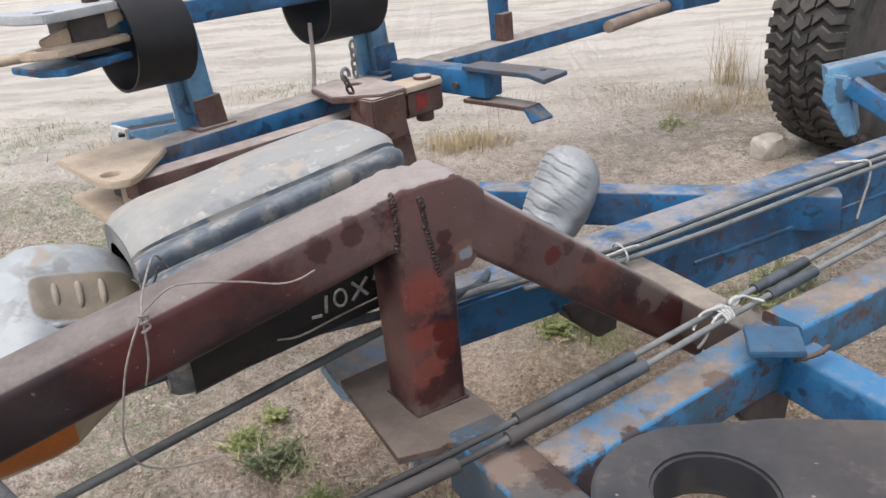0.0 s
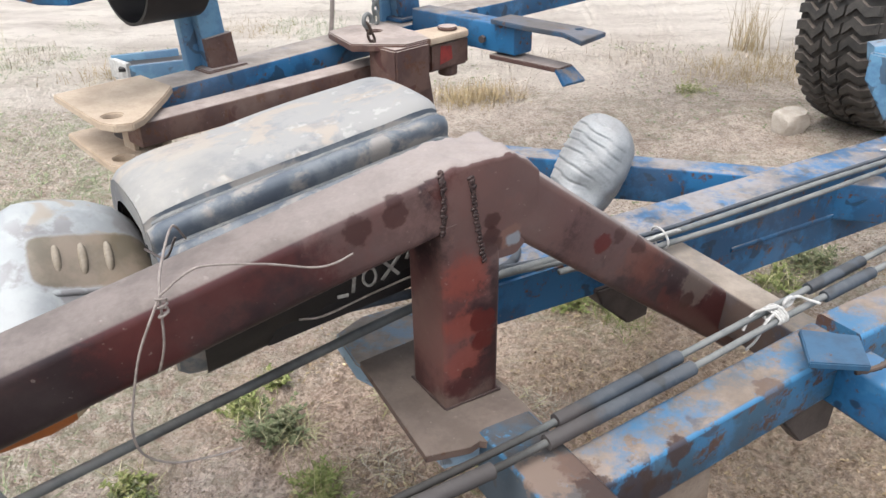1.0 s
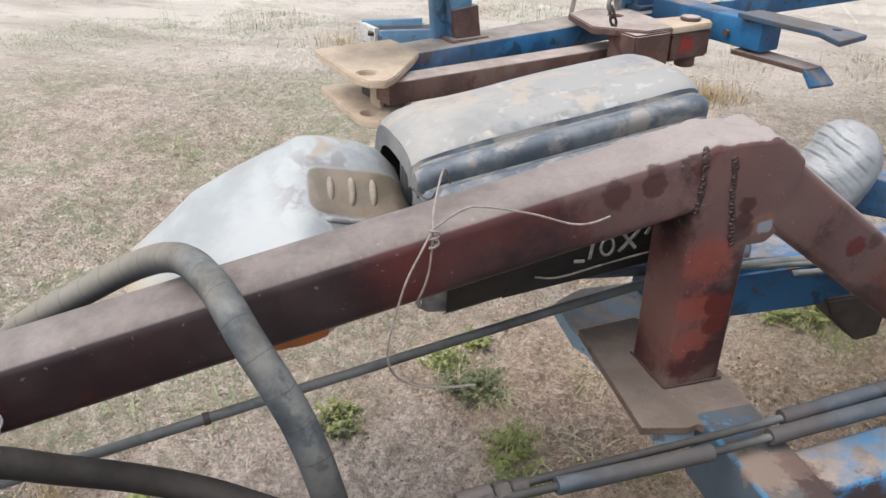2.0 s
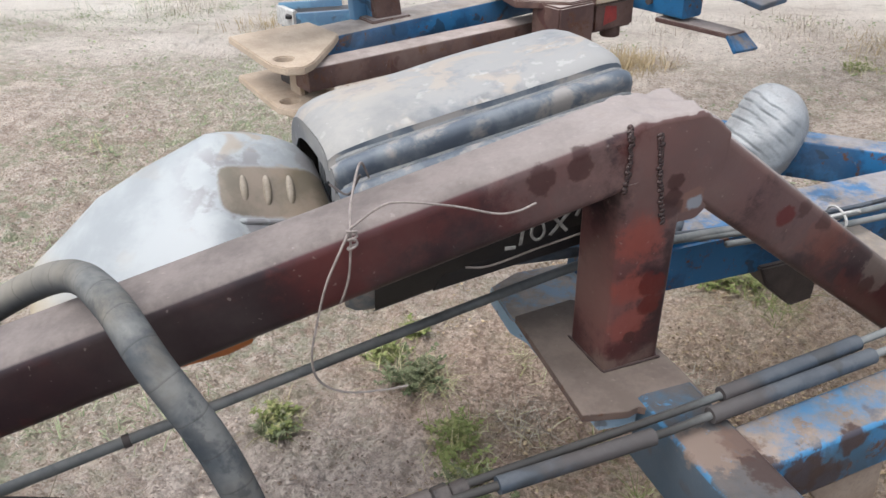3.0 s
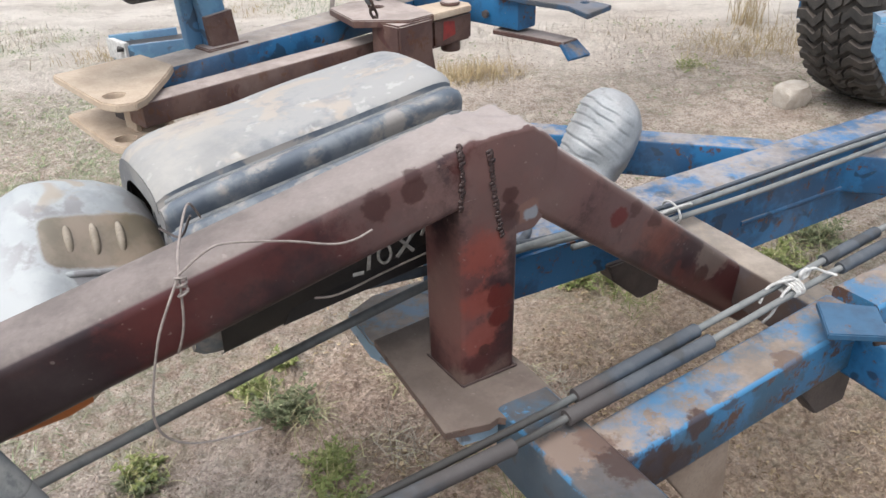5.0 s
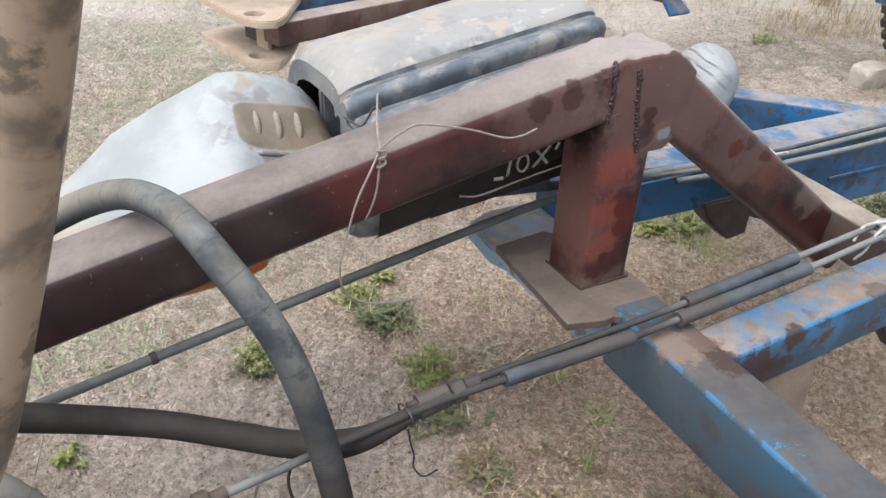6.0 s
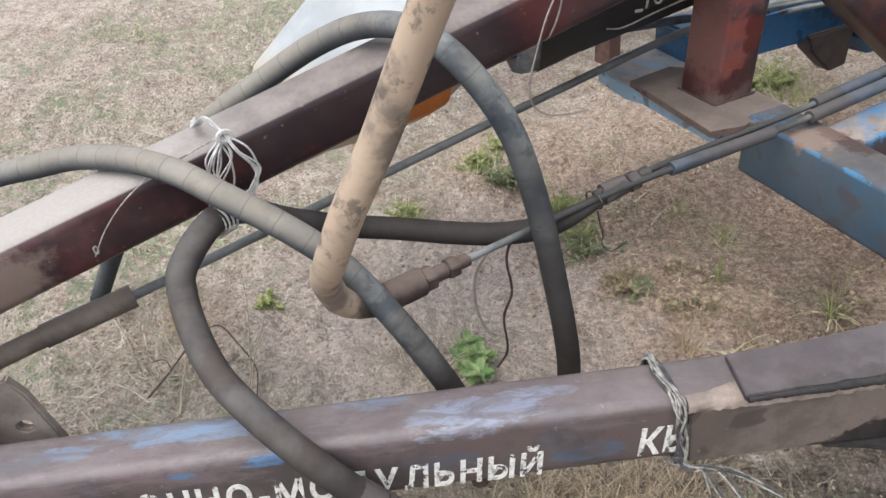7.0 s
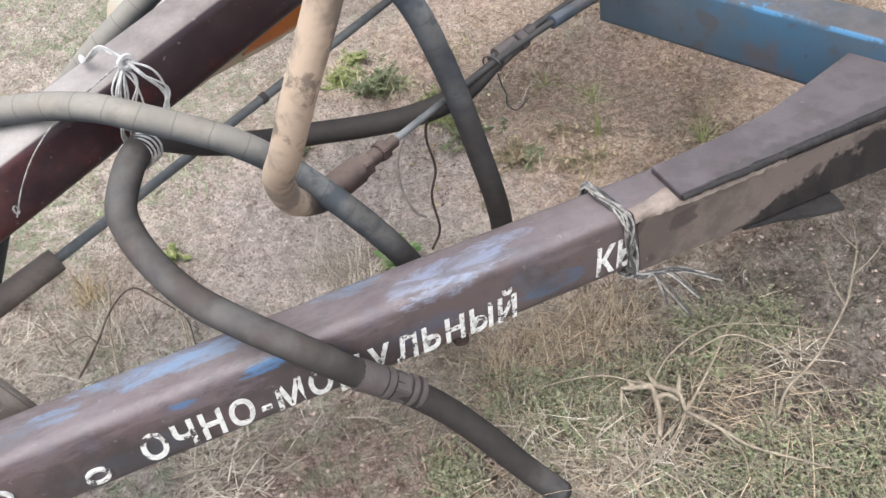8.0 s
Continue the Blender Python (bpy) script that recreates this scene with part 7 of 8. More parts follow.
def weed(x, y, r, n, mat, label, seed, h=1.0, leaf=(0.006, 0.016)):
    """A low weed: short stems that branch outwards, with many small folded leaves."""
    rnd = random.Random(seed)
    top = thing("weed", on_ground(x, y), label, "weed", "weeds on the ground")
    stems, leaves = Bits(), Bits()
    for _ in range(max(6, n // 11)):
        a, tilt = rnd.uniform(0, 2 * math.pi), rnd.uniform(0.45, 1.45)
        d = Vector((math.cos(a) * math.sin(tilt), math.sin(a) * math.sin(tilt), math.cos(tilt) * h))
        L = r * rnd.uniform(0.5, 1.15)
        base = on_ground(x + rnd.gauss(0, r * 0.28), y + rnd.gauss(0, r * 0.28))
        stems.blade(base, d, L, 0.0012, 0.5, rnd)
        for _ in range(26):
            k = rnd.uniform(0.15, 1.0)
            p = base + d.normalized() * L * k - UPV * (0.25 * L * k * k * 0.5)
            b = rnd.uniform(0, 2 * math.pi)
            ld = Vector((math.cos(b), math.sin(b), rnd.uniform(-0.1, 0.9)))
            s = rnd.uniform(*leaf)
            p.z = max(p.z, ground_height(p.x, p.y) + 0.002)
            leaves.leaf(p, ld, s, s * rnd.uniform(0.20, 0.34), s * 0.06, rnd)
    for _ in range(n // 9):
        a, tilt = rnd.uniform(0, 2 * math.pi), rnd.uniform(0.3, 1.4)
        leaves.blade(on_ground(x + rnd.gauss(0, r * 0.4), y + rnd.gauss(0, r * 0.4)), (math.cos(a) * math.sin(tilt), math.sin(a) * math.sin(tilt), math.cos(tilt)), r * rnd.uniform(0.5, 1.25), 0.0012, rnd.uniform(0.2, 0.9), rnd)
    if y > 0.8:
        for _ in range(n // 16):
            a, tilt = rnd.uniform(0, 2 * math.pi), rnd.uniform(0.3, 1.4)
            stems.blade(on_ground(x + rnd.gauss(0, r * 0.6), y + rnd.gauss(0, r * 0.6)), (math.cos(a) * math.sin(tilt), math.sin(a) * math.sin(tilt), math.cos(tilt)), r * rnd.uniform(0.6, 1.4), 0.0014, rnd.uniform(0.3, 1.2), rnd)
    for nm, bits, mt in (("stem", stems, YELLOW if y > 0.8 else DULL), ("foliage", leaves, mat)):
        ob = new(nm, bits.mesh(nm, mt))
        tagged(ob, kind="stuff")
        ob.parent = top
        ob.matrix_parent_inverse = top.matrix_world.inverted()


GRASS = {}


def tuft(x, y, r, n, mat, label, seed, length=(0.06, 0.14), lay=0.8, width=0.0016, group="grass tufts"):
    """A grass tuft of bent blades."""
    rnd = random.Random(seed)
    bits = GRASS.setdefault((mat.name, label), (mat, Bits()))[1]
    for _ in range(n):
        a = rnd.uniform(0, 2 * math.pi)
        tilt = min(1.52, rnd.uniform(0.1 if lay < 1.3 else 0.7, 1.45) * lay)
        d = Vector((math.cos(a) * math.sin(tilt), math.sin(a) * math.sin(tilt), math.cos(tilt)))
        bits.blade(on_ground(x + rnd.gauss(0, r * 0.4), y + rnd.gauss(0, r * 0.4)), d, rnd.uniform(*length), width * rnd.uniform(0.6, 1.3), rnd.uniform(0.2, 1.1), rnd)


G, D = "small green leafy weed on dry earth", "scattered tufts of dry straw-coloured grass"
for i, (x, y, r, n, mt) in enumerate((
    (-0.622, 1.755, 0.065, 240, GREEN), (-0.518, 1.666, 0.085, 330, GREY_GREEN), (-0.805, 1.466, 0.06, 200, GREEN), (-0.378, 1.465, 0.070, 190, GREEN), (-0.335, 1.375, 0.065, 100, GREEN), (-0.330, 1.30, 0.080, 130, GREY_GREEN),
    (-0.140, 1.085, 0.035, 60, WILTED), (-0.237, 1.157, 0.062, 150, WILTED), (-0.075, 1.06, 0.04, 60, WILTED), (-0.113, 1.21, 0.035, 40, WILTED), (-0.22, 1.14, 0.05, 40, GREY_GREEN), (-0.56, 1.86, 0.05, 150, GREEN), (0.38, 2.312, 0.10, 260, GREEN), (-0.814, 1.434, 0.05, 140, GREY_GREEN), (-1.106, 1.10, 0.035, 90, GREEN), (1.099, 2.524, 0.12, 380, GREY_GREEN), (0.95, 2.40, 0.09, 240, GREEN),
    (-2.26, 2.96, 0.16, 60, COVER), (-2.10, 2.86, 0.12, 50, COVER), (1.206, 4.524, 0.11, 160, GREEN), (0.27, 2.26, 0.07, 160, GREEN), (-3.19, 5.62, 0.22, 70, COVER), (-3.5, 5.1, 0.22, 60, COVER),
    (-0.38, 0.42, 0.07, 120, UNDER), (-0.10, 0.40, 0.07, 100, UNDER))):
    weed(x, y, r, int(n * 1.7), mt, G if mt is GREEN else "wilted brown curled weed on bare earth" if mt is WILTED else "dull grey-green weed among straw", 100 + i, 0.3 if mt is COVER else 1.0)
weed(-0.600, 0.895, 0.055, 90, BROAD, "broad-leaved bright green weed", 77, 1.3, (0.022, 0.042))
for i, (x, y, r, n, mt, ln, lay) in enumerate((
    (0.02, 1.35, 0.03, 14, GREEN, (0.05, 0.11), 1.2), (0.03, 1.35, 0.045, 26, YELLOW, (0.05, 0.10), 1.3), (-0.25, 1.79, 0.06, 24, WILTED, (0.04, 0.11), 1.3), (-0.24, 1.80, 0.07, 24, YELLOW, (0.04, 0.10), 1.4), (-0.37, 1.48, 0.05, 24, GREEN, (0.05, 0.11), 0.9), (-0.45, 1.66, 0.05, 40, YELLOW, (0.05, 0.11), 1.2), (0.13, 1.34, 0.04, 16, WILTED, (0.04, 0.09), 1.3), (0.40, 2.15, 0.12, 60, GREEN, (0.06, 0.14), 1.2),
    (-0.02, 1.18, 0.012, 8, GREEN, (0.05, 0.10), 0.5), (-0.036, 0.935, 0.012, 8, YELLOW, (0.08, 0.14), 0.7), (0.195, 1.045, 0.018, 15, GREEN, (0.08, 0.16), 0.8), (0.20, 1.05, 0.02, 6, YELLOW, (0.07, 0.13), 1.0), (-0.068, 1.49, 0.02, 10, GREEN, (0.07, 0.14), 1.25), (-0.130, 0.945, 0.025, 22, OCHRE, (0.06, 0.13), 0.7), (-0.36, 0.99, 0.025, 18, WILTED, (0.03, 0.07), 0.9),
    (-0.068, 4.377, 0.24, 330, OCHRE, (0.05, 0.12), 1.1), (0.10, 4.45, 0.24, 260, OCHRE, (0.05, 0.12), 1.1), (1.82, 5.45, 0.14, 70, OCHRE, (0.2, 0.48), 0.4), (1.62, 4.92, 0.45, 420, OCHRE, (0.05, 0.12), 1.15), (2.0, 5.1, 0.4, 300, OCHRE, (0.05, 0.13), 1.1), (1.1, 5.3, 0.5, 300, STRAW, (0.04, 0.10), 1.15), (-1.6, 6.2, 0.5, 360, OCHRE, (0.02, 0.06), 1.2), (-1.1, 6.3, 0.5, 330, COVER, (0.02, 0.06), 1.2), (0.3, 5.3, 0.4, 200, STRAW, (0.04, 0.10), 1.15), (-2.2, 4.9, 0.3, 170, OCHRE, (0.04, 0.11), 1.1), (-2.9, 5.3, 0.4, 220, STRAW, (0.04, 0.11), 1.1),
    (-1.24, 0.874, 0.10, 80, STRAW, (0.08, 0.2), 1.1), (-1.41, 0.93, 0.12, 110, STRAW, (0.05, 0.14), 1.3), (-1.29, 1.03, 0.05, 60, OCHRE, (0.04, 0.10), 1.1), (-0.77, 0.92, 0.07, 80, STRAW, (0.05, 0.13), 1.25), (-1.0, 0.49, 0.10, 70, STRAW, (0.05, 0.14), 1.3), (-0.62, 0.95, 0.08, 90, STRAW, (0.06, 0.15), 1.2), (-0.68, 0.86, 0.08, 90, STRAW, (0.06, 0.15), 1.2),
    (-0.12, 0.38, 0.10, 40, DULL, (0.05, 0.12), 1.25), (-0.36, 0.28, 0.13, 110, DULL, (0.05, 0.12), 1.3), (-0.42, 0.30, 0.10, 60, STRAW, (0.06, 0.15), 1.38), (-0.57, 0.24, 0.06, 40, STRAW, (0.05, 0.13), 1.35), (-0.98, 0.42, 0.08, 60, STRAW, (0.05, 0.14), 1.35), (-0.25, 1.55, 0.10, 60, STRAW, (0.05, 0.11), 1.3), (0.12, 1.75, 0.12, 70, STRAW, (0.05, 0.11), 1.3))):
    if 1.4 < y < 2.0 and mt is not YELLOW:
        tuft(x, y, r * 1.2, n // 3, YELLOW, "scattered clumps of bent pale yellow grass", 700 + i, ln, max(lay, 1.4), 0.0015)
    tuft(x, y, r, int(n * 1.5), mt, "scattered clumps of bent pale yellow grass" if mt is YELLOW else D if mt in (STRAW, OCHRE, DULL, WILTED) else "scattered tufts of green grass blades", 300 + i, ln, max(lay, 1.45) if mt is YELLOW else lay, 0.0014 if mt is YELLOW else 0.0009 if mt is STRAW and y < 1.2 else 0.0013 if y < 3 else 0.0020)


def undergrowth():
    """The tangled low growth in front of the lettered beam: leafy clumps, matted straw, dry stems and bare gaps."""
    rnd = random.Random(77)
    leaves, blades, straws, tan = Bits(), Bits(), Bits(), Bits()
    clumps = ((-0.44, 0.425, 0.075), (-0.33, 0.375, 0.065), (-0.38, 0.40, 0.06), (0.02, 0.475, 0.075), (-0.08, 0.50, 0.06), (-0.02, 0.135, 0.10), (-0.12, 0.19, 0.07), (-0.60, 0.32, 0.045), (-0.21, 0.44, 0.05), (0.10, 0.16, 0.09), (-0.27, 0.17, 0.05))
    gaps = ((0.17, 0.395, 0.085), (0.0, 0.245, 0.045), (-0.53, 0.345, 0.05), (0.11, 0.285, 0.075), (-0.36, 0.47, 0.03), (0.27, 0.29, 0.14), (0.14, 0.09, 0.06), (-0.10, 0.27, 0.03), (0.16, 0.59, 0.10), (-0.16, 0.30, 0.03))
    mats = ((-0.45, 0.315, 0.075), (-0.34, 0.295, 0.07), (-0.28, 0.23, 0.07), (0.05, 0.37, 0.06))

    def field(spots, x, y):
        return sum(math.exp(-((x - a) ** 2 + (y - b) ** 2) / (r * r)) for a, b, r in spots)

    def inside(x, y):
        return x + 0.25 * y > -0.52 + rnd.uniform(-0.1, 0.1) and 0.6 * x + y < 0.52 + rnd.uniform(-0.08, 0.08)

    def lean(lo, hi, a=None):
        a, tilt = rnd.uniform(0, 2 * math.pi) if a is None else a, rnd.uniform(lo, hi)
        return Vector((math.cos(a) * math.sin(tilt), math.sin(a) * math.sin(tilt), math.cos(tilt)))

    for _ in range(70000):
        x, y = rnd.uniform(-0.75, 0.55), rnd.uniform(0.02, 0.66)
        wave = 0.55 * noise.noise((x * 9, y * 9, 3)) + 0.45 * noise.noise((x * 23, y * 23, 8))
        lush = field(clumps, x, y) + wave
        gap = field(gaps, x, y) + 0.8 * noise.noise((x * 14, y * 14, 44))
        mat = field(mats, x, y) + 0.3 * wave
        if gap > rnd.uniform(0.3, 0.8) or not inside(x, y):
            continue
        p = on_ground(x, y) + UPV * rnd.uniform(0, 1) * (0.022 + 0.035 * max(0.0, min(1.0, lush)))
        a, kind = rnd.uniform(0, 2 * math.pi), rnd.random()
        if kind < 0.55:
            if lush > rnd.uniform(0.20, 0.95):
                q = rnd.uniform(0.0035, 0.0095)
                leaves.leaf(p, (math.cos(a), math.sin(a), rnd.uniform(-0.2, 0.8)), q, q * rnd.uniform(0.14, 0.28), q * 0.1, rnd)
        elif kind < 0.78:
            blades.blade(p, (math.cos(a), math.sin(a), rnd.uniform(-0.1, 0.4)), rnd.uniform(0.012, 0.050), rnd.uniform(0.0004, 0.0010), rnd.uniform(-0.2, 0.6), rnd, 2)
        elif kind < 0.90 and mat > rnd.uniform(0.2, 0.9):
            straws.blade(p, (math.cos(a), math.sin(a), rnd.uniform(-0.05, 0.2)), rnd.uniform(0.03, 0.10), rnd.uniform(0.0005, 0.0012), rnd.uniform(-0.1, 0.5), rnd, 3)
        elif kind > 0.975:
            tan.blade(p, (math.cos(a), math.sin(a), rnd.uniform(-0.05, 0.3)), rnd.uniform(0.04, 0.12), rnd.uniform(0.0004, 0.0009), rnd.uniform(0.0, 0.7), rnd, 3)
    # leafy sprigs that make the clumps stand out of the mat
    for cx, cy, r in clumps:
        for _ in range(int(r * 380)):
            x, y = cx + rnd.gauss(0, r * 0.55), cy + rnd.gauss(0, r * 0.55)
            if 0.6 * x + y > 0.56:
                continue
            size = rnd.uniform(0.025, 0.060)
            for _ in range(7):
                d, base, L = lean(0.4, 1.45), on_ground(x + rnd.gauss(0, 0.01), y + rnd.gauss(0, 0.01)), size * rnd.uniform(0.6, 1.4)
                blades.blade(base, d, L, 0.0007, 0.3, rnd, 2)
                for _ in range(15):
                    k, b = rnd.uniform(0.1, 1.0), rnd.uniform(0, 2 * math.pi)
                    q = rnd.uniform(0.0035, 0.0095)
                    leaves.leaf(base + d * L * k, Vector((math.cos(b), math.sin(b), rnd.uniform(-0.1, 0.7))) + d * 0.6, q, q * rnd.uniform(0.14, 0.28), q * 0.1, rnd)
    # orange-brown dry grass against the beam
    for _ in range(850):
        x = rnd.uniform(-0.50, -0.16)
        y = 0.545 + 0.19 * (x + 0.3) + rnd.gauss(0, 0.045)
        tan.blade(on_ground(x, y), lean(0.3, 1.45), rnd.uniform(0.04, 0.12), rnd.uniform(0.0005, 0.0012), rnd.uniform(0.3, 1.3), rnd, 3)
    # long stems that fan out from the uprooted weed and lie over the rest
    for _ in range(60):
        x, y = rnd.gauss(-0.12, 0.06), rnd.gauss(0.31, 0.06)
        tan.blade(on_ground(x, y) + UPV * rnd.uniform(0.01, 0.045), lean(1.25, 1.55, rnd.gauss(-0.55, 0.40)), rnd.uniform(0.05, 0.14), rnd.uniform(0.0005, 0.0010), rnd.uniform(0.1, 0.6), rnd, 6)
    for _ in range(60):
        x, y = rnd.uniform(-0.58, 0.04), rnd.uniform(0.06, 0.48)
        tan.blade(on_ground(x, y) + UPV * 0.01, lean(1.0, 1.5), rnd.uniform(0.10, 0.22), rnd.uniform(0.0006, 0.0012), rnd.uniform(0.3, 0.9), rnd, 6)
    tagged(new("undergrowth_stems", tan.mesh("undergrowth_stems", TAN_GRASS)), "orange-brown dry grass stems over the weeds", "grass", kind="stuff")
    tagged(new("undergrowth_leaves", leaves.mesh("undergrowth_leaves", UNDER)), "grey-green clumps of tangled small leaves", "weeds", kind="stuff")
    tagged(new("undergrowth_blades", blades.mesh("undergrowth_blades", DULL)), "dull brownish dry grass blades in a tangle", "grass", kind="stuff")
    tagged(new("undergrowth_straw", straws.mesh("undergrowth_straw", STRAW)), "pale matted straw lying in the tangle", "straw", kind="stuff")


undergrowth()


def ground_cover():
    """Thin greyish grass cover on the open ground away from the machines."""
    rnd = random.Random(55)
    bits = Bits()
    for _ in range(60000):
        x, y = rnd.uniform(-5.5, -0.9), rnd.uniform(1.3, 6.5)
        c = noise.noise((x * 0.9, y * 0.9, 31)) + 0.6 * noise.noise((x * 3.1, y * 3.1, 12))
        if c < rnd.uniform(0.05, 0.40):
            continue
        a = rnd.uniform(0, 2 * math.pi)
        bits.blade(on_ground(x, y), (math.cos(a), math.sin(a), rnd.uniform(0.05, 0.9)), rnd.uniform(0.02, 0.06), rnd.uniform(0.0012, 0.0026), rnd.uniform(0.2, 1.0), rnd, 2)
    tagged(new("grass_cover", bits.mesh("grass_cover", COVER)), "thin grey-green grass cover on dry earth", "grass", kind="stuff")


ground_cover()
for (mat_name, text), (mt, bits) in GRASS.items():
    tagged(new("grass_tufts", bits.mesh("grass_tufts", mt)), text, "grass", kind="stuff")


def litter():
    rnd = random.Random(42)

    def swept(x, y):
        return sum(math.exp(-((x - a) ** 2 + (y - b) ** 2) / (r * r)) for a, b, r in ((-0.85, 1.05, 0.28), (-0.72, 0.20, 0.26), (0.12, 1.05, 0.36), (0.30, 1.5, 0.4), (-0.55, 1.25, 0.2))) > rnd.uniform(0.2, 0.7)

    straw, clods, bits = Bits(), Bits(), Bits()
    for _ in range(15000):
        x, y = rnd.uniform(-2.4, 2.0), -0.3 + 4.8 * rnd.random() ** 1.5
        if noise.noise((x * 1.9, y * 1.9, 9)) + 0.5 * noise.noise((x * 6, y * 6, 2)) < rnd.uniform(-0.35, 0.55) or swept(x, y) and rnd.random() < 0.8:
            continue
        a = rnd.uniform(0, 2 * math.pi)
        p = on_ground(x, y) + UPV * rnd.uniform(0.001, 0.006)
        straw.blade(p, (math.cos(a), math.sin(a), rnd.uniform(-0.05, 0.25)), rnd.uniform(0.010, 0.060), rnd.uniform(0.0004, 0.0009), rnd.uniform(-0.2, 0.5), rnd, 2)
    for _ in range(3000):
        x, y = rnd.uniform(-1.75, -0.10), rnd.uniform(0.0, 1.15)
        if x > -0.5 and y < 0.62:
            continue
        if noise.noise((x * 2.2, y * 2.2, 51)) + 0.4 * noise.noise((x * 6, y * 6, 5)) < rnd.uniform(-0.25, 0.45) or swept(x, y):
            continue
        a = rnd.uniform(0, 2 * math.pi)
        straw.blade(on_ground(x, y) + UPV * rnd.uniform(0.002, 0.010), (math.cos(a), math.sin(a), rnd.uniform(-0.05, 0.3)), rnd.uniform(0.03, 0.10), rnd.uniform(0.0004, 0.0011), rnd.uniform(-0.1, 0.6), rnd, 3)
    for _ in range(60000):
        x, y = rnd.uniform(-2.4, 2.2), -0.3 + 5.2 * rnd.random() ** 1.5
        r = 0.0021 * math.exp(rnd.gauss(0, 0.60))
        clods.clod(on_ground(x, y) + UPV * r * 0.1, min(r, 0.0055), rnd)
    for _ in range(1500):
        x, y = rnd.uniform(-1.6, 1.4), 0.3 + 2.6 * rnd.random()
        if noise.noise((x * 2.6, y * 2.6, 40)) + 0.35 * math.exp(-((x - 0.25) ** 2 + (y - 1.5) ** 2) / 0.35) < rnd.uniform(0.0, 0.6):
            continue
        r = rnd.uniform(0.003, 0.0065)
        clods.clod(on_ground(x, y) + UPV * r * 0.1, r, rnd)
    for _ in range(9000):
        x, y = rnd.uniform(-3.2, 2.0), -0.3 + 6.0 * rnd.random() ** 1.4
        a = rnd.uniform(0, 2 * math.pi)
        if noise.noise((x * 1.1, y * 1.1, 21)) < 0.0 or (x > -0.9 and y < 2.4):
            continue
        s = rnd.uniform(0.006, 0.016) * (1 + 0.2 * y)
        bits.leaf(on_ground(x, y) + UPV * 0.002, (math.cos(a), math.sin(a), rnd.uniform(0, 0.7)), s, s * 0.3, s * 0.1, rnd)
    chaff = Bits()
    for _ in range(26000):
        x, y = rnd.uniform(-0.5, 1.6), rnd.uniform(1.0, 2.6)
        d = noise.noise((x * 5, y * 5, 61)) + 0.6 * noise.noise((x * 15, y * 15, 62)) + 0.3 * math.exp(-((x - 0.45) ** 2 + (y - 1.6) ** 2) / 0.3)
        if d < rnd.uniform(0.1, 0.7):
            continue
        a, q = rnd.uniform(0, 2 * math.pi), rnd.uniform(0.005, 0.016)
        p = on_ground(x, y) + UPV * rnd.uniform(0.0, 0.006)
        if rnd.random() < 0.6:
            chaff.leaf(p, (math.cos(a), math.sin(a), rnd.uniform(-0.1, 0.6)), q, q * rnd.uniform(0.15, 0.4), q * rnd.uniform(-0.3, 0.4), rnd)
        else:
            chaff.blade(p, (math.cos(a), math.sin(a), rnd.uniform(0.0, 0.5)), q * 2.4, 0.0010, rnd.uniform(0.2, 1.5), rnd, 3)
    tagged(new("chaff", chaff.mesh("chaff", CHAFF)), "golden-brown crumbled dry leaves on the earth", "litter", kind="stuff")
    tagged(new("straw_litter", straw.mesh("straw_litter", STRAW)), "scattered bits of dry straw on the earth", "straw", kind="stuff")
    tagged(new("earth_clods", clods.mesh("earth_clods", CLOD)), "small clods of dry brown earth", "clods", kind="stuff")
    tagged(new("leaf_litter", bits.mesh("leaf_litter", COVER)), "tiny scattered weed leaves on the earth", "weeds", kind="stuff")


litter()

# a dry uprooted weed with knotted roots and long stems, lying on the tangle
stalk = thing("dry_stalk", (-0.236, 0.35, 0.0), "pale dry uprooted weed with knotted root and long stems", "stalk")
for pts, r0, r1 in (
    ([(-0.282, 0.378, 0.055), (-0.258, 0.366, 0.062), (-0.236, 0.360, 0.066), (-0.218, 0.348, 0.066), (-0.199, 0.332, 0.062), (-0.201, 0.298, 0.058)], 0.0046, 0.0042),
    ([(-0.250, 0.388, 0.050), (-0.246, 0.370, 0.060), (-0.236, 0.352, 0.064), (-0.240, 0.322, 0.058), (-0.246, 0.300, 0.050), (-0.256, 0.276, 0.040)], 0.0060, 0.0040),
    ([(-0.199, 0.334, 0.062), (-0.190, 0.350, 0.066), (-0.182, 0.366, 0.064)], 0.0050, 0.0024),
    ([(-0.282, 0.378, 0.055), (-0.292, 0.352, 0.045), (-0.296, 0.330, 0.035)], 0.0034, 0.0012),
    ([(-0.262, 0.366, 0.060), (-0.268, 0.386, 0.062), (-0.262, 0.404, 0.058)], 0.0046, 0.0018),
    ([(-0.228, 0.356, 0.066), (-0.232, 0.380, 0.070), (-0.220, 0.398, 0.066)], 0.0048, 0.0016),
    ([(-0.240, 0.335, 0.062), (-0.222, 0.330, 0.072), (-0.206, 0.318, 0.064)], 0.0046, 0.0030),
):
    part("root", sweep(pts, r0, 8, 6, taper=lambda k, r0=r0, r1=r1: (r0 + (r1 - r0) * k) * (1 + 0.30 * math.sin(23 * k + r0 * 900) * math.sin(9 * k + 1))), DRY_WOOD, stalk, "knotted pale root", 180)
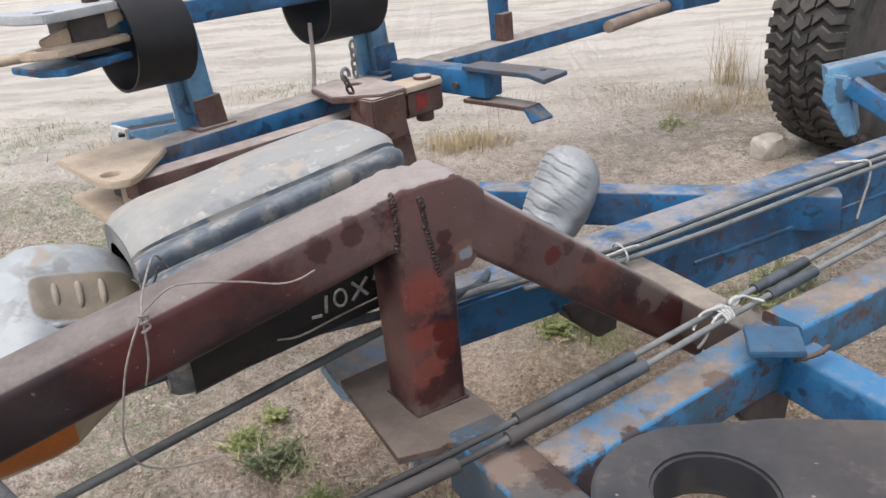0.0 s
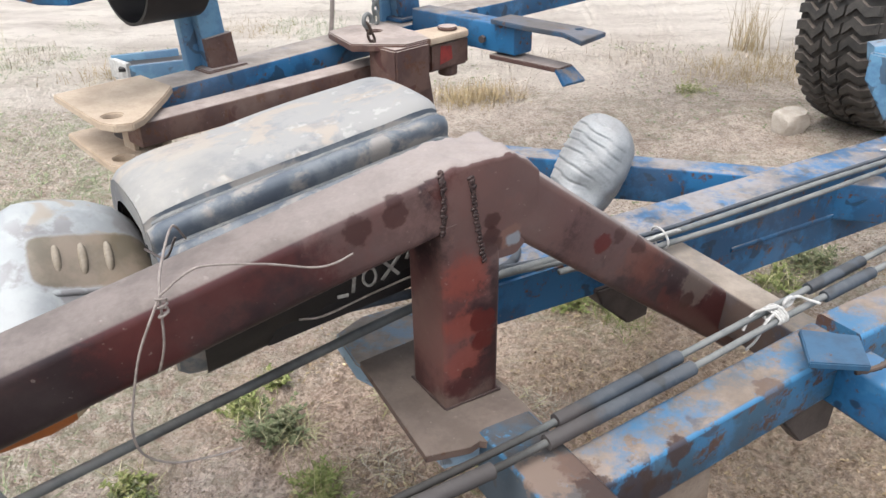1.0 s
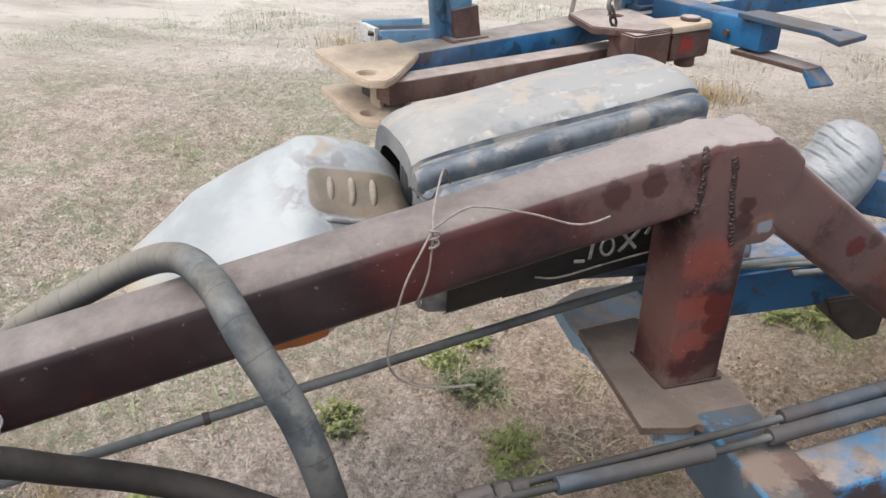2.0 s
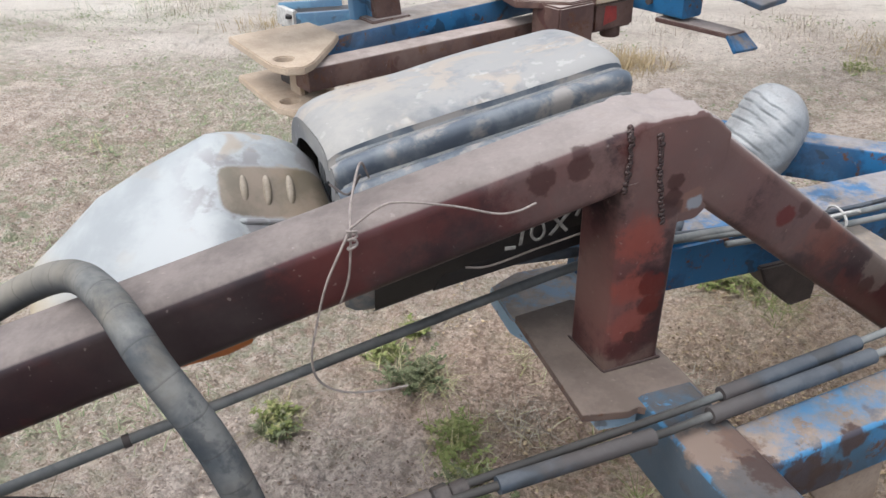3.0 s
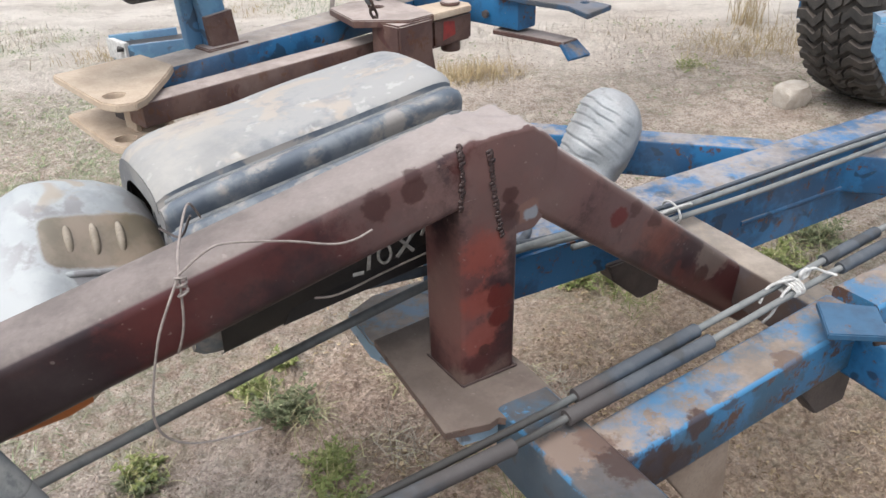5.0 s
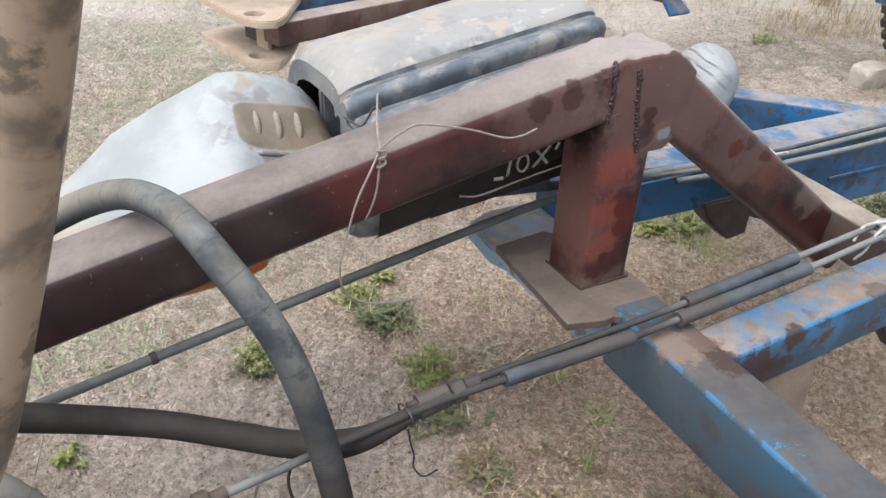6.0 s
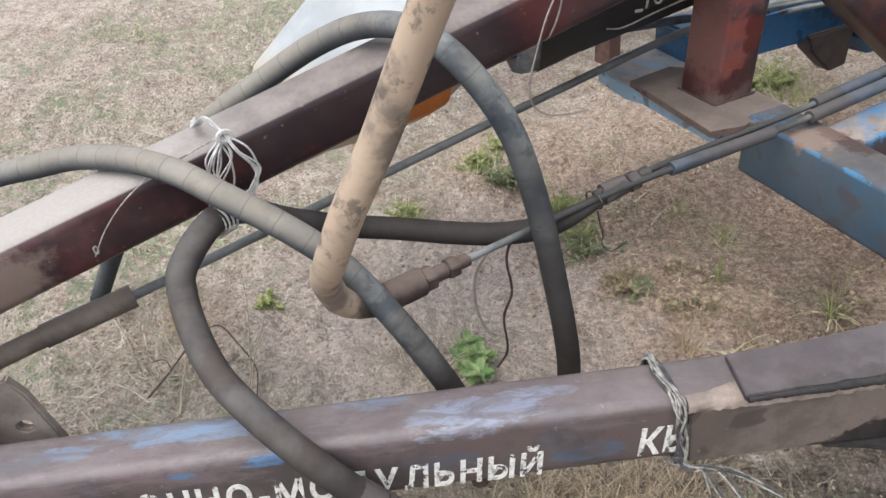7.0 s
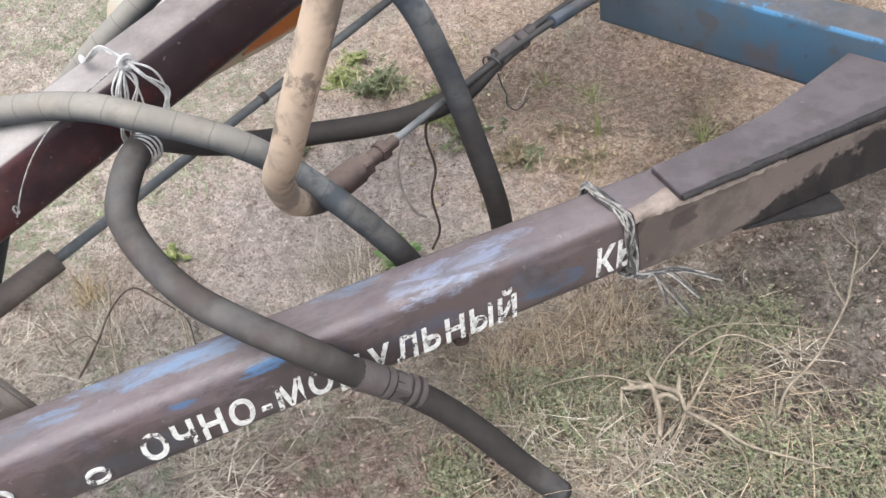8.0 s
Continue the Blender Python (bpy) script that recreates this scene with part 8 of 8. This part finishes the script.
for pts, r in (
    ([(-0.201, 0.298, 0.058), (-0.135, 0.352, 0.085), (-0.081, 0.404, 0.095), (-0.03, 0.46, 0.07)], 0.0022),
    ([(-0.201, 0.298, 0.058), (-0.244, 0.257, 0.055), (-0.305, 0.232, 0.05), (-0.369, 0.209, 0.03)], 0.0024),
    ([(-0.201, 0.298, 0.058), (-0.165, 0.250, 0.058), (-0.132, 0.210, 0.05), (-0.06, 0.16, 0.045), (0.02, 0.12, 0.02)], 0.0030),
    ([(-0.150, 0.395, 0.075), (-0.081, 0.396, 0.10), (-0.03, 0.350, 0.10), (0.020, 0.290, 0.075), (0.035, 0.235, 0.035)], 0.0017),
    ([(-0.236, 0.360, 0.066), (-0.18, 0.402, 0.085), (-0.09, 0.43, 0.09), (0.03, 0.42, 0.06), (0.12, 0.40, 0.03)], 0.0016),
    ([(-0.246, 0.372, 0.060), (-0.31, 0.40, 0.075), (-0.39, 0.42, 0.06), (-0.46, 0.43, 0.03)], 0.0015),
    ([(-0.10, 0.375, 0.095), (-0.055, 0.40, 0.08), (-0.02, 0.38, 0.05)], 0.0011),
    ([(-0.165, 0.250, 0.058), (-0.15, 0.20, 0.05), (-0.16, 0.15, 0.03)], 0.0012),
    ([(-0.30, 0.235, 0.05), (-0.32, 0.20, 0.04), (-0.31, 0.16, 0.02)], 0.0011),
):
    part("twig", sweep(pts, r, 6, 6, taper=lambda k, r=r: r * (1.1 - 0.6 * k)), DRY_WOOD, stalk, "", 180)

# a bare dry branch standing in the tangle, and thin dead twigs under the hoses
branch = thing("dry_branch", (-0.05, 0.26, 0.0), "thin pale dry branch with short side twigs", "branch")
for nm, pts, r in (
    ("stem", [(-0.06, 0.255, 0.035), (-0.048, 0.263, 0.10), (0.024, 0.302, 0.105), (0.127, 0.384, 0.11), (0.175, 0.44, 0.115), (0.218, 0.496, 0.12), (0.25, 0.56, 0.13)], 0.0024),
    ("twig", [(0.127, 0.384, 0.11), (0.125, 0.43, 0.13), (0.14, 0.49, 0.15)], 0.0013),
    ("twig", [(0.175, 0.44, 0.115), (0.215, 0.45, 0.14), (0.25, 0.47, 0.16)], 0.0013),
    ("twig", [(0.218, 0.496, 0.12), (0.20, 0.54, 0.14), (0.19, 0.58, 0.17)], 0.0012),
    ("twig", [(0.06, 0.33, 0.107), (0.09, 0.33, 0.09), (0.13, 0.32, 0.06)], 0.0011),
):
    part(nm, sweep(pts, r, 6, 6, taper=lambda k, r=r: r * (1.1 - 0.6 * k)), DRY_WOOD, branch, "", 180)
for lab, mat, stems in (
    ("dark dead twig arching over the earth", DEAD_TWIG, (([(-1.30, 0.80, 0.0), (-1.248, 0.822, 0.05), (-1.21, 0.905, 0.07), (-1.165, 0.94, 0.075), (-1.115, 0.905, 0.06), (-1.06, 0.85, 0.025), (-1.05, 0.80, 0.002)], 0.0024), ([(-1.24, 0.83, 0.055), (-1.27, 0.86, 0.05), (-1.33, 0.87, 0.02)], 0.0014))),
    ("pale dry weed stem leaning on the earth", DRY_WOOD, (([(-1.200, 0.735, 0.002), (-1.21, 0.80, 0.03), (-1.218, 0.87, 0.055), (-1.224, 0.975, 0.06), (-1.245, 1.05, 0.07)], 0.0022), ([(-1.215, 0.84, 0.045), (-1.25, 0.87, 0.05), (-1.30, 0.93, 0.05)], 0.0014))),
    ("pale dry weed stem with a forked end", DRY_WOOD, (([(-1.05, 0.70, 0.002), (-1.048, 0.76, 0.03), (-1.059, 0.854, 0.05), (-1.069, 0.958, 0.06)], 0.0020), ([(-1.07, 0.69, 0.004), (-1.055, 0.788, 0.04), (-1.088, 0.906, 0.05), (-1.135, 1.05, 0.045), (-1.20, 1.20, 0.02)], 0.0018))),
    ("long pale straw stems lying on the earth", DRY_WOOD, (([(-1.09, 0.475, 0.004), (-0.99, 0.468, 0.02), (-0.915, 0.495, 0.025), (-0.86, 0.53, 0.01)], 0.0018), ([(-0.957, 0.515, 0.012), (-0.89, 0.44, 0.02), (-0.842, 0.373, 0.004)], 0.0015))),
):
    top = thing("dead_twig", stems[0][0][0], lab, "twig")
    for i, (pts, r) in enumerate(stems):
        pts = [(x, y, z + ground_height(x, y)) for x, y, z in pts]
        part("stem" if i == 0 else "twig", sweep(pts, r, 6, 6, taper=lambda k, r=r: r * (1.1 - 0.5 * k)), mat, top, "", 180)
